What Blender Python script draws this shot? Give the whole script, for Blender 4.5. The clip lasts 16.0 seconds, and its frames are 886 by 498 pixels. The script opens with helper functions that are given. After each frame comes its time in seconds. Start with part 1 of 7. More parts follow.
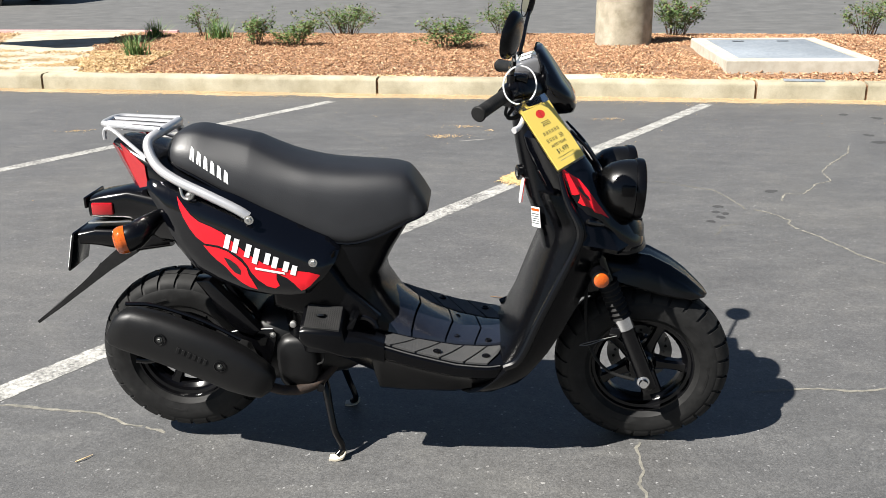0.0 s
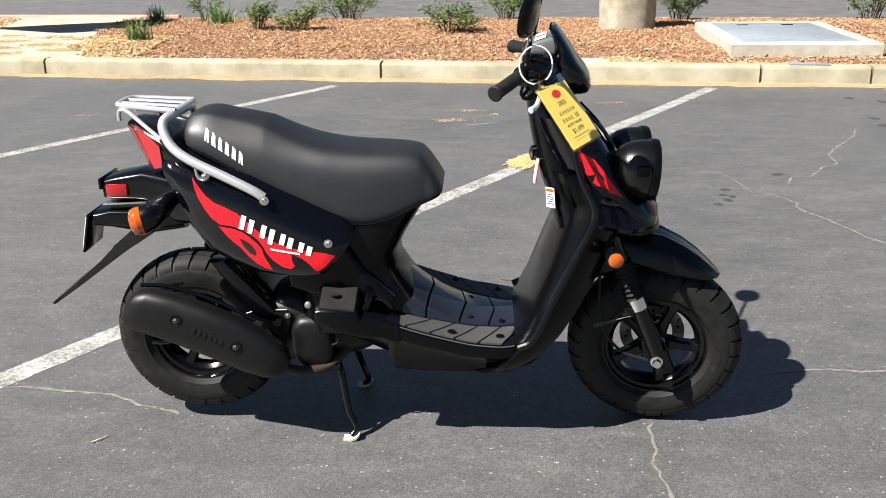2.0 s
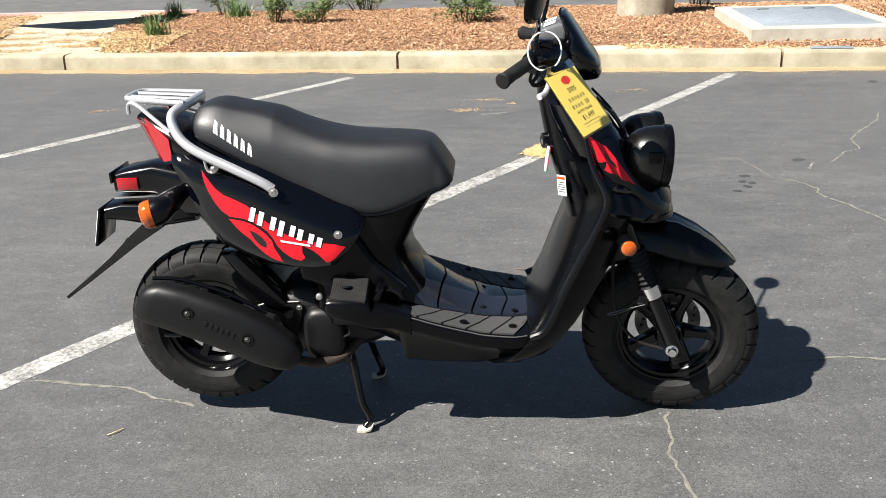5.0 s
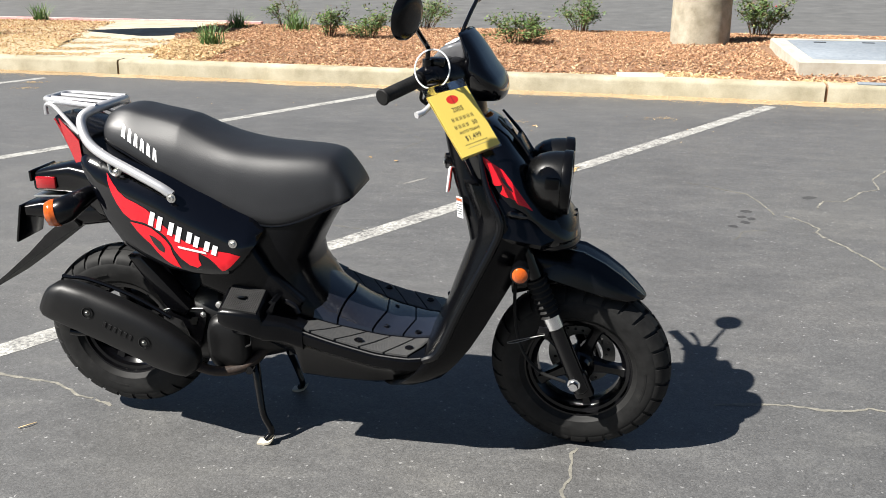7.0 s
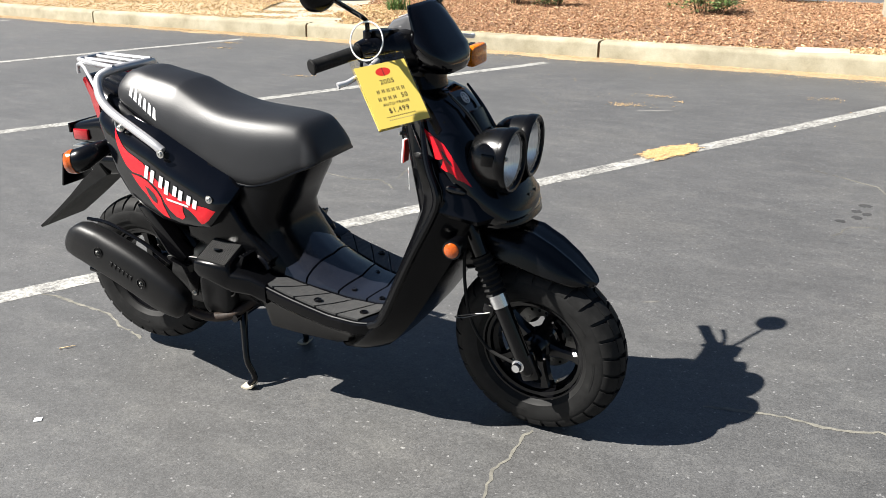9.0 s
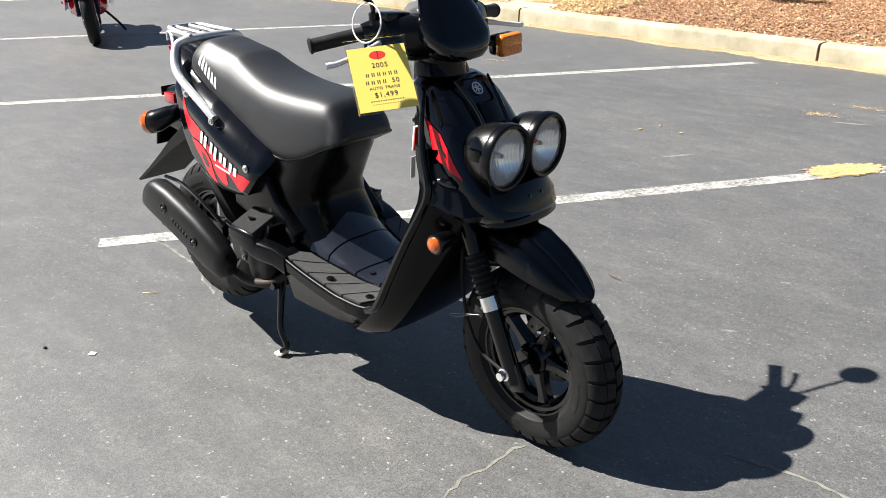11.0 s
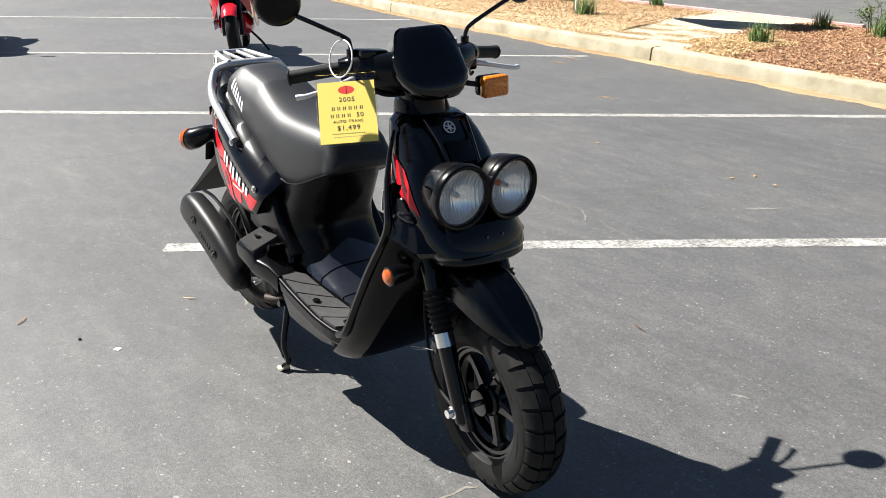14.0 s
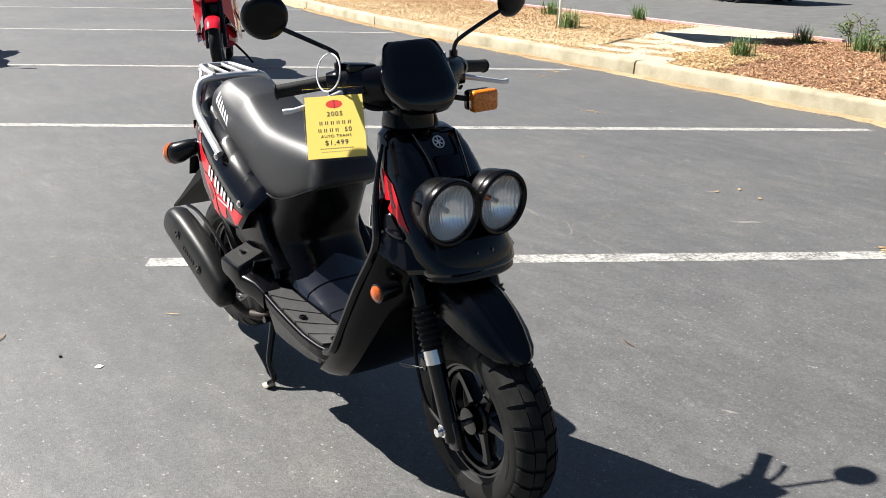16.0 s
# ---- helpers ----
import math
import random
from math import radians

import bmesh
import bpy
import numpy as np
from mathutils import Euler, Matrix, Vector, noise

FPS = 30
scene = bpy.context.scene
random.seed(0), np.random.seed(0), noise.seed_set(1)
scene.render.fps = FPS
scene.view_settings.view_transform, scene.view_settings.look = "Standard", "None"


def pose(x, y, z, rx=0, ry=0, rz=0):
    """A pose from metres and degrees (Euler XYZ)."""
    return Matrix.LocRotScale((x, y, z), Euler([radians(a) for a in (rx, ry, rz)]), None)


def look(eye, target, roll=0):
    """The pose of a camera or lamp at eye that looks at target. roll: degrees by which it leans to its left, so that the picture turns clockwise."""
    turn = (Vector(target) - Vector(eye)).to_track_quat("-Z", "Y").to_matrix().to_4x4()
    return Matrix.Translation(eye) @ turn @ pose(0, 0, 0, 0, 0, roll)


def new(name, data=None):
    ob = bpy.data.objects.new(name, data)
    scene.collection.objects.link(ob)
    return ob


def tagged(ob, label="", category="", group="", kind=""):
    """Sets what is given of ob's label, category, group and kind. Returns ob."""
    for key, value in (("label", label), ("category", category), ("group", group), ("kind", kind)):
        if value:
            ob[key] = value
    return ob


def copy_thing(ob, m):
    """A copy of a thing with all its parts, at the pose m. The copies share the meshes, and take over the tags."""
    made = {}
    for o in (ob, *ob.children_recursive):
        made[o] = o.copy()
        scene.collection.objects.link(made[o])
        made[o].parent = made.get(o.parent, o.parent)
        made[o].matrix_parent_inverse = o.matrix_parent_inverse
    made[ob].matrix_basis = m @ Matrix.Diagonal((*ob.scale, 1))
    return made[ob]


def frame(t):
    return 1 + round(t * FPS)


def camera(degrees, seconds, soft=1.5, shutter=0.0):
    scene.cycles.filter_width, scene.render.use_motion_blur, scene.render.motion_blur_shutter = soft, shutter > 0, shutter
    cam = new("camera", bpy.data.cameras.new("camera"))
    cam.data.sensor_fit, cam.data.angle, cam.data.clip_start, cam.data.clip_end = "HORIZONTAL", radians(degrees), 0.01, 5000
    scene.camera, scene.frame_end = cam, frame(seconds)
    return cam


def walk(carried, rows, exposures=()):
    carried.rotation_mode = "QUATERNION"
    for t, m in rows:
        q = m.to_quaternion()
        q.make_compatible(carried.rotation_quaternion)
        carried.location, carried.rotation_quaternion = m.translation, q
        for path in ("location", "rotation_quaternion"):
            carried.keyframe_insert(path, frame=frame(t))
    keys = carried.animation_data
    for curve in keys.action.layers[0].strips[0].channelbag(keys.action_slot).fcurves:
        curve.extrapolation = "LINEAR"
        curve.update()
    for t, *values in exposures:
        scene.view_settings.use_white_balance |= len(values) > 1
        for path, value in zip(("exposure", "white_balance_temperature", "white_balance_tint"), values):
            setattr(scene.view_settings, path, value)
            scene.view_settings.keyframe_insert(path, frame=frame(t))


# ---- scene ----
cam = camera(53.6, 16.0, soft=0.75)
PATH = [
    (0, (0.081, 0.053, 1.374), (0.047, 1.938, 0.708), -0.8),
    (0.5, (0.081, 0.052, 1.375), (0.047, 1.936, 0.705), -0.8),
    (1, (0.076, 0.05, 1.371), (0.038, 1.931, 0.693), -0.9),
    (1.5, (0.057, 0.045, 1.367), (0.015, 1.921, 0.676), -1.0),
    (2, (0.044, 0.043, 1.363), (0.009, 1.918, 0.667), -0.9),
    (2.5, (0.04, 0.046, 1.359), (0.011, 1.919, 0.659), -0.9),
    (3, (0.042, 0.045, 1.356), (0.022, 1.912, 0.641), -1.0),
    (3.5, (0.041, 0.045, 1.354), (0.024, 1.906, 0.622), -0.9),
    (3.7, (0.037, 0.045, 1.353), (0.019, 1.904, 0.616), -0.9),
    (5.8, (0.184, 0.066, 1.353), (0.023, 1.937, 0.666), -1.8),
    (6, (0.259, 0.063, 1.351), (0.077, 1.935, 0.67), -1.4),
    (6.5, (0.414, 0.058, 1.344), (0.188, 1.929, 0.675), -1.0),
    (7, (0.52, 0.13, 1.33), (0.266, 1.998, 0.661), -0.4),
    (7.5, (0.658, 0.237, 1.334), (0.357, 2.092, 0.649), -0.6),
    (8, (0.822, 0.232, 1.334), (0.388, 2.057, 0.639), -1.4),
    (8.5, (1.076, 0.192, 1.342), (0.492, 1.959, 0.609), -0.9),
    (9, (1.191, 0.289, 1.337), (0.457, 2.0, 0.608), -1.3),
    (9.2, (1.229, 0.362, 1.331), (0.435, 2.055, 0.621), -1.1),
    (11.3, (1.694, 0.74, 1.317), (0.458, 2.124, 0.571), 0.4),
    (11.5, (1.702, 0.803, 1.321), (0.437, 2.167, 0.587), 1.2),
    (12, (1.78, 0.864, 1.34), (0.429, 2.152, 0.622), 1.0),
    (12.5, (1.915, 0.94, 1.345), (0.495, 2.145, 0.616), 0.5),
    (13, (2.011, 0.959, 1.343), (0.566, 2.143, 0.629), 0.5),
    (13.5, (2.022, 0.964, 1.351), (0.56, 2.14, 0.657), 0.5),
    (14, (2.007, 0.973, 1.345), (0.556, 2.165, 0.656), 0.8),
    (14.5, (2.002, 0.988, 1.343), (0.549, 2.19, 0.678), 1.0),
    (15, (2.009, 0.988, 1.359), (0.54, 2.195, 0.737), 1.0),
    (15.5, (2.007, 0.993, 1.349), (0.545, 2.194, 0.699), 1.0),
    (16, (1.976, 0.98, 1.344), (0.542, 2.207, 0.682), 1.1),
]
walk(cam, [(t, look(eye, target, roll)) for t, eye, target, roll in PATH],
     ((0.0, 1.38), (8.5, 1.39), (9.2, 1.43), (11.3, 1.63), (11.5, 1.60), (12.0, 1.53), (12.5, 1.52), (14.5, 1.49), (15.0, 1.43), (16.0, 1.46)))

# the place: a scooter for sale in a sunny parking lot, seen from its side to its front
SUN = Vector((-0.72, -0.43, 1.0)).normalized()

world = bpy.data.worlds.new("sky")
scene.world = world
world.use_nodes = True
wn = world.node_tree
sky = wn.nodes.new("ShaderNodeTexSky")
sky.sky_type, sky.sun_disc = "NISHITA", False
sky.dust_density, sky.ozone_density = 0.5, 2.5
sky.sun_elevation = math.asin(SUN.z)
sky.sun_rotation = math.atan2(SUN.x, SUN.y)
wn.nodes["Background"].inputs["Strength"].default_value = 0.026
wn.links.new(sky.outputs["Color"], wn.nodes["Background"].inputs["Color"])
sun_data = bpy.data.lights.new("sun", "SUN")
sun_data.energy, sun_data.angle, sun_data.color = 5.35, radians(0.53), (1.0, 0.962, 0.90)
sun = new("sun", sun_data)
sun.matrix_world = look(SUN * 50, (0, 0, 0))


# ---- materials ----
def material(name, color, rough=0.5, metal=0.0, coat=0.0, spec=0.5):
    m = bpy.data.materials.new(name)
    m.use_nodes = True
    b = m.node_tree.nodes["Principled BSDF"]
    b.inputs["Base Color"].default_value = (*color, 1)
    b.inputs["Roughness"].default_value = rough
    b.inputs["Metallic"].default_value = metal
    b.inputs["Coat Weight"].default_value = coat
    b.inputs["Coat Roughness"].default_value = 0.04
    b.inputs["Specular IOR Level"].default_value = spec
    return m


def node(m, kind, **inputs):
    n = m.node_tree.nodes.new(kind)
    for key, value in inputs.items():
        n.inputs[key.replace("_", " ")].default_value = value
    return n


def wire(m, a, b):
    m.node_tree.links.new(a, b)


def bsdf(m):
    return m.node_tree.nodes["Principled BSDF"]


def coords(m, scale=(1, 1, 1), rot=(0, 0, 0)):
    tc = node(m, "ShaderNodeTexCoord")
    mp = node(m, "ShaderNodeMapping", Scale=scale, Rotation=rot)
    wire(m, tc.outputs["Object"], mp.inputs["Vector"])
    return mp.outputs["Vector"]


def ramp(m, fac, stops):
    r = node(m, "ShaderNodeValToRGB")
    e = r.color_ramp.elements
    while len(e) < len(stops):
        e.new(0.5)
    for el, (p, c) in zip(e, stops):
        el.position, el.color = p, (*c, 1) if len(c) == 3 else c
    wire(m, fac, r.inputs["Fac"])
    return r.outputs["Color"]


def grey(v):
    return (v, v, v)


def noise_tex(m, vec, scale, detail=4.0, rough=0.55):
    n = node(m, "ShaderNodeTexNoise", Scale=scale, Detail=detail, Roughness=rough)
    if vec is not None:
        wire(m, vec, n.inputs["Vector"])
    return n.outputs["Fac"]


def mix(m, fac, a, b, mode="MIX"):
    n = m.node_tree.nodes.new("ShaderNodeMix")
    n.data_type, n.blend_type = "RGBA", mode
    for value, socket in ((fac, n.inputs[0]), (a, n.inputs[6]), (b, n.inputs[7])):
        if isinstance(value, (int, float)):
            socket.default_value = value
        elif isinstance(value, tuple):
            socket.default_value = (*value, 1)
        else:
            wire(m, value, socket)
    return n.outputs[2]


def bump(m, height, strength=0.3, distance=0.002):
    b = node(m, "ShaderNodeBump", Strength=strength, Distance=distance)
    wire(m, height, b.inputs["Height"])
    wire(m, b.outputs["Normal"], bsdf(m).inputs["Normal"])


def mapped(m, fac, lo, hi):
    r = node(m, "ShaderNodeMapRange")
    r.inputs["To Min"].default_value, r.inputs["To Max"].default_value = lo, hi
    wire(m, fac, r.inputs["Value"])
    return r.outputs["Result"]


def plastic(name, color, rough, grain=0.0, scale=900, coat=0.0, dust=0.0, spec=0.5):
    """Moulded plastic or paint with a fine grain, uneven gloss and a little dust."""
    m = material(name, color, rough, coat=coat, spec=spec)
    v = coords(m)
    big = noise_tex(m, v, 7, 5)
    wire(m, mapped(m, big, rough * 0.75, min(1, rough * 1.3)), bsdf(m).inputs["Roughness"])
    if dust:
        fleck = noise_tex(m, v, 60, 6, 0.7)
        mask = ramp(m, fleck, [(0.5, grey(0)), (0.8, grey(dust))])
        wire(m, mix(m, mask, color, (0.20, 0.18, 0.15)), bsdf(m).inputs["Base Color"])
    if grain:
        bump(m, noise_tex(m, v, scale, 2), grain, 0.0006)
    return m


def asphalt_material():
    m = material("asphalt", grey(0.06), 0.7, spec=0.65)
    v = coords(m)
    fine = noise_tex(m, v, 210, 3, 0.75)
    stone = node(m, "ShaderNodeTexVoronoi", Scale=170)
    wire(m, v, stone.inputs["Vector"])
    pick = node(m, "ShaderNodeSeparateColor")
    wire(m, stone.outputs["Color"], pick.inputs["Color"])
    mid = noise_tex(m, v, 30, 4, 0.6)
    wide = noise_tex(m, v, 0.7, 6, 0.62)
    streak = noise_tex(m, coords(m, (0.35, 1.6, 1), (0, 0, 0.9)), 1.3, 5, 0.6)
    base = ramp(m, fine, [(0.26, (0.046, 0.046, 0.047)), (0.47, (0.074, 0.074, 0.074)), (0.62, (0.095, 0.094, 0.092)), (0.78, (0.155, 0.153, 0.148))])
    bit = ramp(m, pick.outputs["Red"], [(0.0, grey(0.78)), (0.5, grey(0.98)), (0.90, grey(1.12)), (0.991, grey(1.25)), (0.9975, grey(2.6))])
    c = mix(m, 1.0, base, bit, "MULTIPLY")
    tone = ramp(m, wide, [(0.3, grey(0.84)), (0.5, grey(1.0)), (0.72, (1.20, 1.18, 1.13))])
    c = mix(m, 1.0, c, tone, "MULTIPLY")
    tone2 = ramp(m, streak, [(0.35, grey(0.95)), (0.65, grey(1.05))])
    c = mix(m, 1.0, c, tone2, "MULTIPLY")
    tone3 = ramp(m, mid, [(0.3, grey(0.90)), (0.7, grey(1.10))])
    c = mix(m, 1.0, c, tone3, "MULTIPLY")
    patch = ramp(m, noise_tex(m, coords(m, (1, 2.2, 1), (0, 0, 0.35)), 4.5, 5, 0.65), [(0.32, grey(0.86)), (0.52, grey(1.0)), (0.68, (1.20, 1.195, 1.17))])
    c = mix(m, 1.0, c, patch, "MULTIPLY")
    scratch = ramp(m, noise_tex(m, coords(m, (2.0, 14, 1), (0, 0, -0.6)), 3.0, 3, 0.5), [(0.68, grey(0)), (0.80, grey(0.13))])
    c = mix(m, scratch, c, (0.15, 0.147, 0.14))
    stain = ramp(m, noise_tex(m, v, 2.6, 3, 0.5), [(0.70, grey(0)), (0.82, grey(0.4))])
    c = mix(m, stain, c, grey(0.035))
    wire(m, c, bsdf(m).inputs["Base Color"])
    wire(m, mapped(m, fine, 0.40, 0.70), bsdf(m).inputs["Roughness"])
    bump(m, fine, 0.38, 0.003)
    return m


def speckled(name, a, b, c, scale=40, fine=300, rough=0.9, relief=0.3, dist=0.003, wide=1.5):
    """Stone-like material with three tones."""
    m = material(name, a, rough, spec=0.3)
    v = coords(m)
    f = noise_tex(m, v, fine, 4, 0.7)
    n = noise_tex(m, v, scale, 5, 0.6)
    w = noise_tex(m, v, wide, 5, 0.6)
    col = ramp(m, n, [(0.3, a), (0.55, b), (0.75, c)])
    col = mix(m, 1.0, col, ramp(m, f, [(0.3, grey(0.86)), (0.7, grey(1.1))]), "MULTIPLY")
    col = mix(m, 1.0, col, ramp(m, w, [(0.3, grey(0.86)), (0.7, grey(1.1))]), "MULTIPLY")
    wire(m, col, bsdf(m).inputs["Base Color"])
    bump(m, f, relief, dist)
    return m


def by_piece(name, stops, rough=0.85, translucent=0.0):
    """A colour of its own for every loose piece of the mesh."""
    m = material(name, stops[0][1], rough, spec=0.25)
    g = node(m, "ShaderNodeNewGeometry")
    col = ramp(m, g.outputs["Random Per Island"], stops)
    n = noise_tex(m, coords(m), 90, 4, 0.6)
    col = mix(m, 1.0, col, ramp(m, n, [(0.3, grey(0.75)), (0.7, grey(1.2))]), "MULTIPLY")
    wire(m, col, bsdf(m).inputs["Base Color"])
    if translucent:
        bsdf(m).inputs["Subsurface Weight"].default_value = 0.0
    return m


def line_paint():
    m = material("line_paint", (0.70, 0.69, 0.65), 0.75)
    v = coords(m)
    wear = noise_tex(m, v, 55, 6, 0.75)
    worn = noise_tex(m, v, 9, 5, 0.65)
    both_wear = node(m, "ShaderNodeMath")
    both_wear.operation = "MULTIPLY_ADD"
    wire(m, worn, both_wear.inputs[0])
    both_wear.inputs[1].default_value = 0.55
    wire(m, wear, both_wear.inputs[2])
    col = ramp(m, both_wear.outputs[0], [(0.62, grey(0.085)), (0.73, (0.20, 0.197, 0.185)), (0.90, (0.38, 0.376, 0.352))])
    col = mix(m, 1.0, col, ramp(m, noise_tex(m, v, 4, 4), [(0.3, grey(0.82)), (0.7, grey(1.05))]), "MULTIPLY")
    wire(m, col, bsdf(m).inputs["Base Color"])
    bump(m, wear, 0.3, 0.003)
    return m


def rubber_material():
    m = material("tyre_rubber", grey(0.022), 0.7, spec=0.14)
    v = coords(m)
    n = noise_tex(m, v, 25, 6, 0.7)
    wire(m, ramp(m, n, [(0.35, grey(0.0085)), (0.6, grey(0.0145)), (0.8, (0.029, 0.028, 0.026))]), bsdf(m).inputs["Base Color"])
    wire(m, mapped(m, n, 0.45, 0.75), bsdf(m).inputs["Roughness"])
    bump(m, noise_tex(m, v, 500, 3), 0.2, 0.0008)
    return m


def vinyl_material():
    m = material("seat_vinyl", grey(0.018), 0.45, spec=0.55)
    v = coords(m)
    vo = node(m, "ShaderNodeTexVoronoi", Scale=420)
    wire(m, v, vo.inputs["Vector"])
    wire(m, mapped(m, noise_tex(m, v, 6, 4), 0.44, 0.54), bsdf(m).inputs["Roughness"])
    wire(m, ramp(m, noise_tex(m, v, 14, 5), [(0.3, (0.0062, 0.0066, 0.0082)), (0.75, (0.0102, 0.0108, 0.0128))]), bsdf(m).inputs["Base Color"])
    bump(m, vo.outputs["Distance"], 0.16, 0.0009)
    return m


def lens_material(name, color, rough=0.12, scale=340):
    m = material(name, color, rough, coat=0.6)
    v = coords(m)
    w = node(m, "ShaderNodeTexVoronoi", Scale=scale)
    wire(m, v, w.inputs["Vector"])
    wire(m, mix(m, ramp(m, w.outputs["Distance"], [(0.1, grey(0)), (0.6, grey(1))]), tuple(c * 0.55 for c in color), color), bsdf(m).inputs["Base Color"])
    bump(m, w.outputs["Distance"], 0.25, 0.0008)
    return m


def glass_material(name, tint=(1, 1, 1), rough=0.0):
    m = bpy.data.materials.new(name)
    m.use_nodes = True
    nt = m.node_tree
    nt.nodes.remove(nt.nodes["Principled BSDF"])
    out = nt.nodes["Material Output"]
    clear = nt.nodes.new("ShaderNodeBsdfTransparent")
    clear.inputs["Color"].default_value = (*tint, 1)
    gloss = nt.nodes.new("ShaderNodeBsdfGlossy")
    gloss.inputs["Roughness"].default_value = rough
    fres = nt.nodes.new("ShaderNodeFresnel")
    fres.inputs["IOR"].default_value = 1.5
    mx = nt.nodes.new("ShaderNodeMixShader")
    nt.links.new(fres.outputs[0], mx.inputs[0])
    nt.links.new(clear.outputs[0], mx.inputs[1])
    nt.links.new(gloss.outputs[0], mx.inputs[2])
    nt.links.new(mx.outputs[0], out.inputs["Surface"])
    return m


def foil(name, color, rough, scale, stretch=(1, 1, 1)):
    """Brushed or ribbed bare metal."""
    m = material(name, color, rough, metal=1.0)
    v = coords(m, stretch)
    n = noise_tex(m, v, scale, 4)
    wire(m, mapped(m, n, rough * 0.7, min(1, rough * 1.5)), bsdf(m).inputs["Roughness"])
    wire(m, mix(m, n, tuple(c * 0.8 for c in color), color), bsdf(m).inputs["Base Color"])
    return m


ASPHALT = asphalt_material()
GLOSS = plastic("gloss_black_paint", (0.0012, 0.0014, 0.0024), 0.09, coat=0.25, dust=0.002, spec=0.34)
SATIN = plastic("satin_black_plastic", (0.0016, 0.0017, 0.0023), 0.22, grain=0.06, scale=1200, dust=0.004, spec=0.34)
MATT = plastic("grained_black_plastic", (0.0018, 0.0019, 0.0024), 0.21, grain=0.10, scale=800, dust=0.005, spec=0.20)
FLOOR_PLASTIC = plastic("scuffed_floor_plastic", (0.0090, 0.0105, 0.0165), 0.24, grain=0.10, scale=600, dust=0.03, spec=1.0)
METAL_BLACK = plastic("black_painted_metal", (0.0019, 0.0019, 0.0024), 0.15, dust=0.010, spec=0.32)
CASE_GREY = plastic("dark_engine_casing", (0.0040, 0.0040, 0.0043), 0.42, grain=0.25, scale=700, dust=0.012, spec=0.26)
RUBBER = rubber_material()
LAMP_SHELL = plastic("grained_lamp_shell", grey(0.0026), 0.25, grain=0.10, scale=900, dust=0.004, spec=0.42)
FOOT_METAL = plastic("worn_foot_metal", (0.42, 0.38, 0.30), 0.6, dust=0.2)
DARK_STEEL = foil("dull_brake_steel", (0.16, 0.16, 0.155), 0.4, 120)
VINYL = vinyl_material()
RED_DECAL = plastic("red_flame_film", (0.54, 0.008, 0.016), 0.22, coat=0.15, spec=0.3)
# film in the flame gaps; elsewhere the painted shade of holes, slots and vents
BLACK_FILM_AND_SHADE = plastic("black_film_and_recess_shade", grey(0.006), 0.2, coat=0.3)
WHITE_FILM = plastic("white_film", grey(0.78), 0.4)
SILVER_FILM = plastic("silver_film", (0.62, 0.62, 0.63), 0.35)
SILVER_PAINT = plastic("silver_tube_paint", (0.55, 0.55, 0.56), 0.35, dust=0.05)
SILVER_PAINT.node_tree.nodes["Principled BSDF"].inputs["Metallic"].default_value = 0.65
LEVER_ALU = plastic("bare_lever_aluminium", (0.62, 0.62, 0.63), 0.35, dust=0.1)
LEVER_ALU.node_tree.nodes["Principled BSDF"].inputs["Metallic"].default_value = 0.45
STEEL = foil("zinc_plated_steel", (0.62, 0.61, 0.58), 0.3, 120)
CHROME = foil("polished_aluminium", (0.78, 0.78, 0.79), 0.16, 80)
DULL_ALU = foil("dull_aluminium", (0.50, 0.49, 0.47), 0.45, 150)
RUSTY = speckled("heat_browned_steel", (0.016, 0.011, 0.009), (0.03, 0.02, 0.015), (0.055, 0.035, 0.024), 40, 300, 0.6)
AMBER = lens_material("amber_lens", (0.43, 0.076, 0.004))
AMBER_CLEAR = lens_material("clear_amber_lens", (0.72, 0.19, 0.006), 0.10, 150)
RED_LENS = lens_material("red_lens", (0.34, 0.004, 0.008))
REFLECTOR = foil("headlight_reflector", (0.95, 0.96, 0.97), 0.12, 30)
REFLECTOR.node_tree.nodes["Principled BSDF"].inputs["Metallic"].default_value = 0.72
ribs = node(REFLECTOR, "ShaderNodeTexWave", Scale=38.0, Distortion=0.6)
ribs.bands_direction = "Y"
wire(REFLECTOR, coords(REFLECTOR), ribs.inputs["Vector"])
bump(REFLECTOR, ribs.outputs["Fac"], 0.30, 0.0012)
GLASS = glass_material("clear_glass")
FLUTED = glass_material("fluted_glass")
flute = node(FLUTED, "ShaderNodeTexWave", Scale=52.0, Distortion=0.0)
flute.bands_direction = "Y"
wire(FLUTED, coords(FLUTED), flute.inputs["Vector"])
wire(FLUTED, ramp(FLUTED, flute.outputs["Fac"], [(0.0, (0.88, 0.90, 0.92)), (0.55, (0.99, 0.99, 0.99))]), [n for n in FLUTED.node_tree.nodes if n.type == "BSDF_TRANSPARENT"][0].inputs["Color"])
MIRROR = material("mirror_glass", grey(0.9), 0.02, 1.0)
SCREEN = material("smoked_screen", (0.0012, 0.0012, 0.0018), 0.06, coat=0.25, spec=0.3)
SMOKED_LENS = material("smoked_lens", (0.11, 0.11, 0.115), 0.08, coat=0.8)
TAG_PAPER = plastic("yellow_card", (0.80, 0.60, 0.12), 0.45, grain=0.05, coat=0.25)
TAG_RED = plastic("red_print", (0.62, 0.03, 0.02), 0.5)
INK = material("black_print", grey(0.015), 0.6)
SLEEVE = glass_material("clear_plastic_sleeve", (0.97, 0.97, 0.97), 0.06)
STRAP = plastic("white_plastic_strap", grey(0.80), 0.45)
PAINT = line_paint()
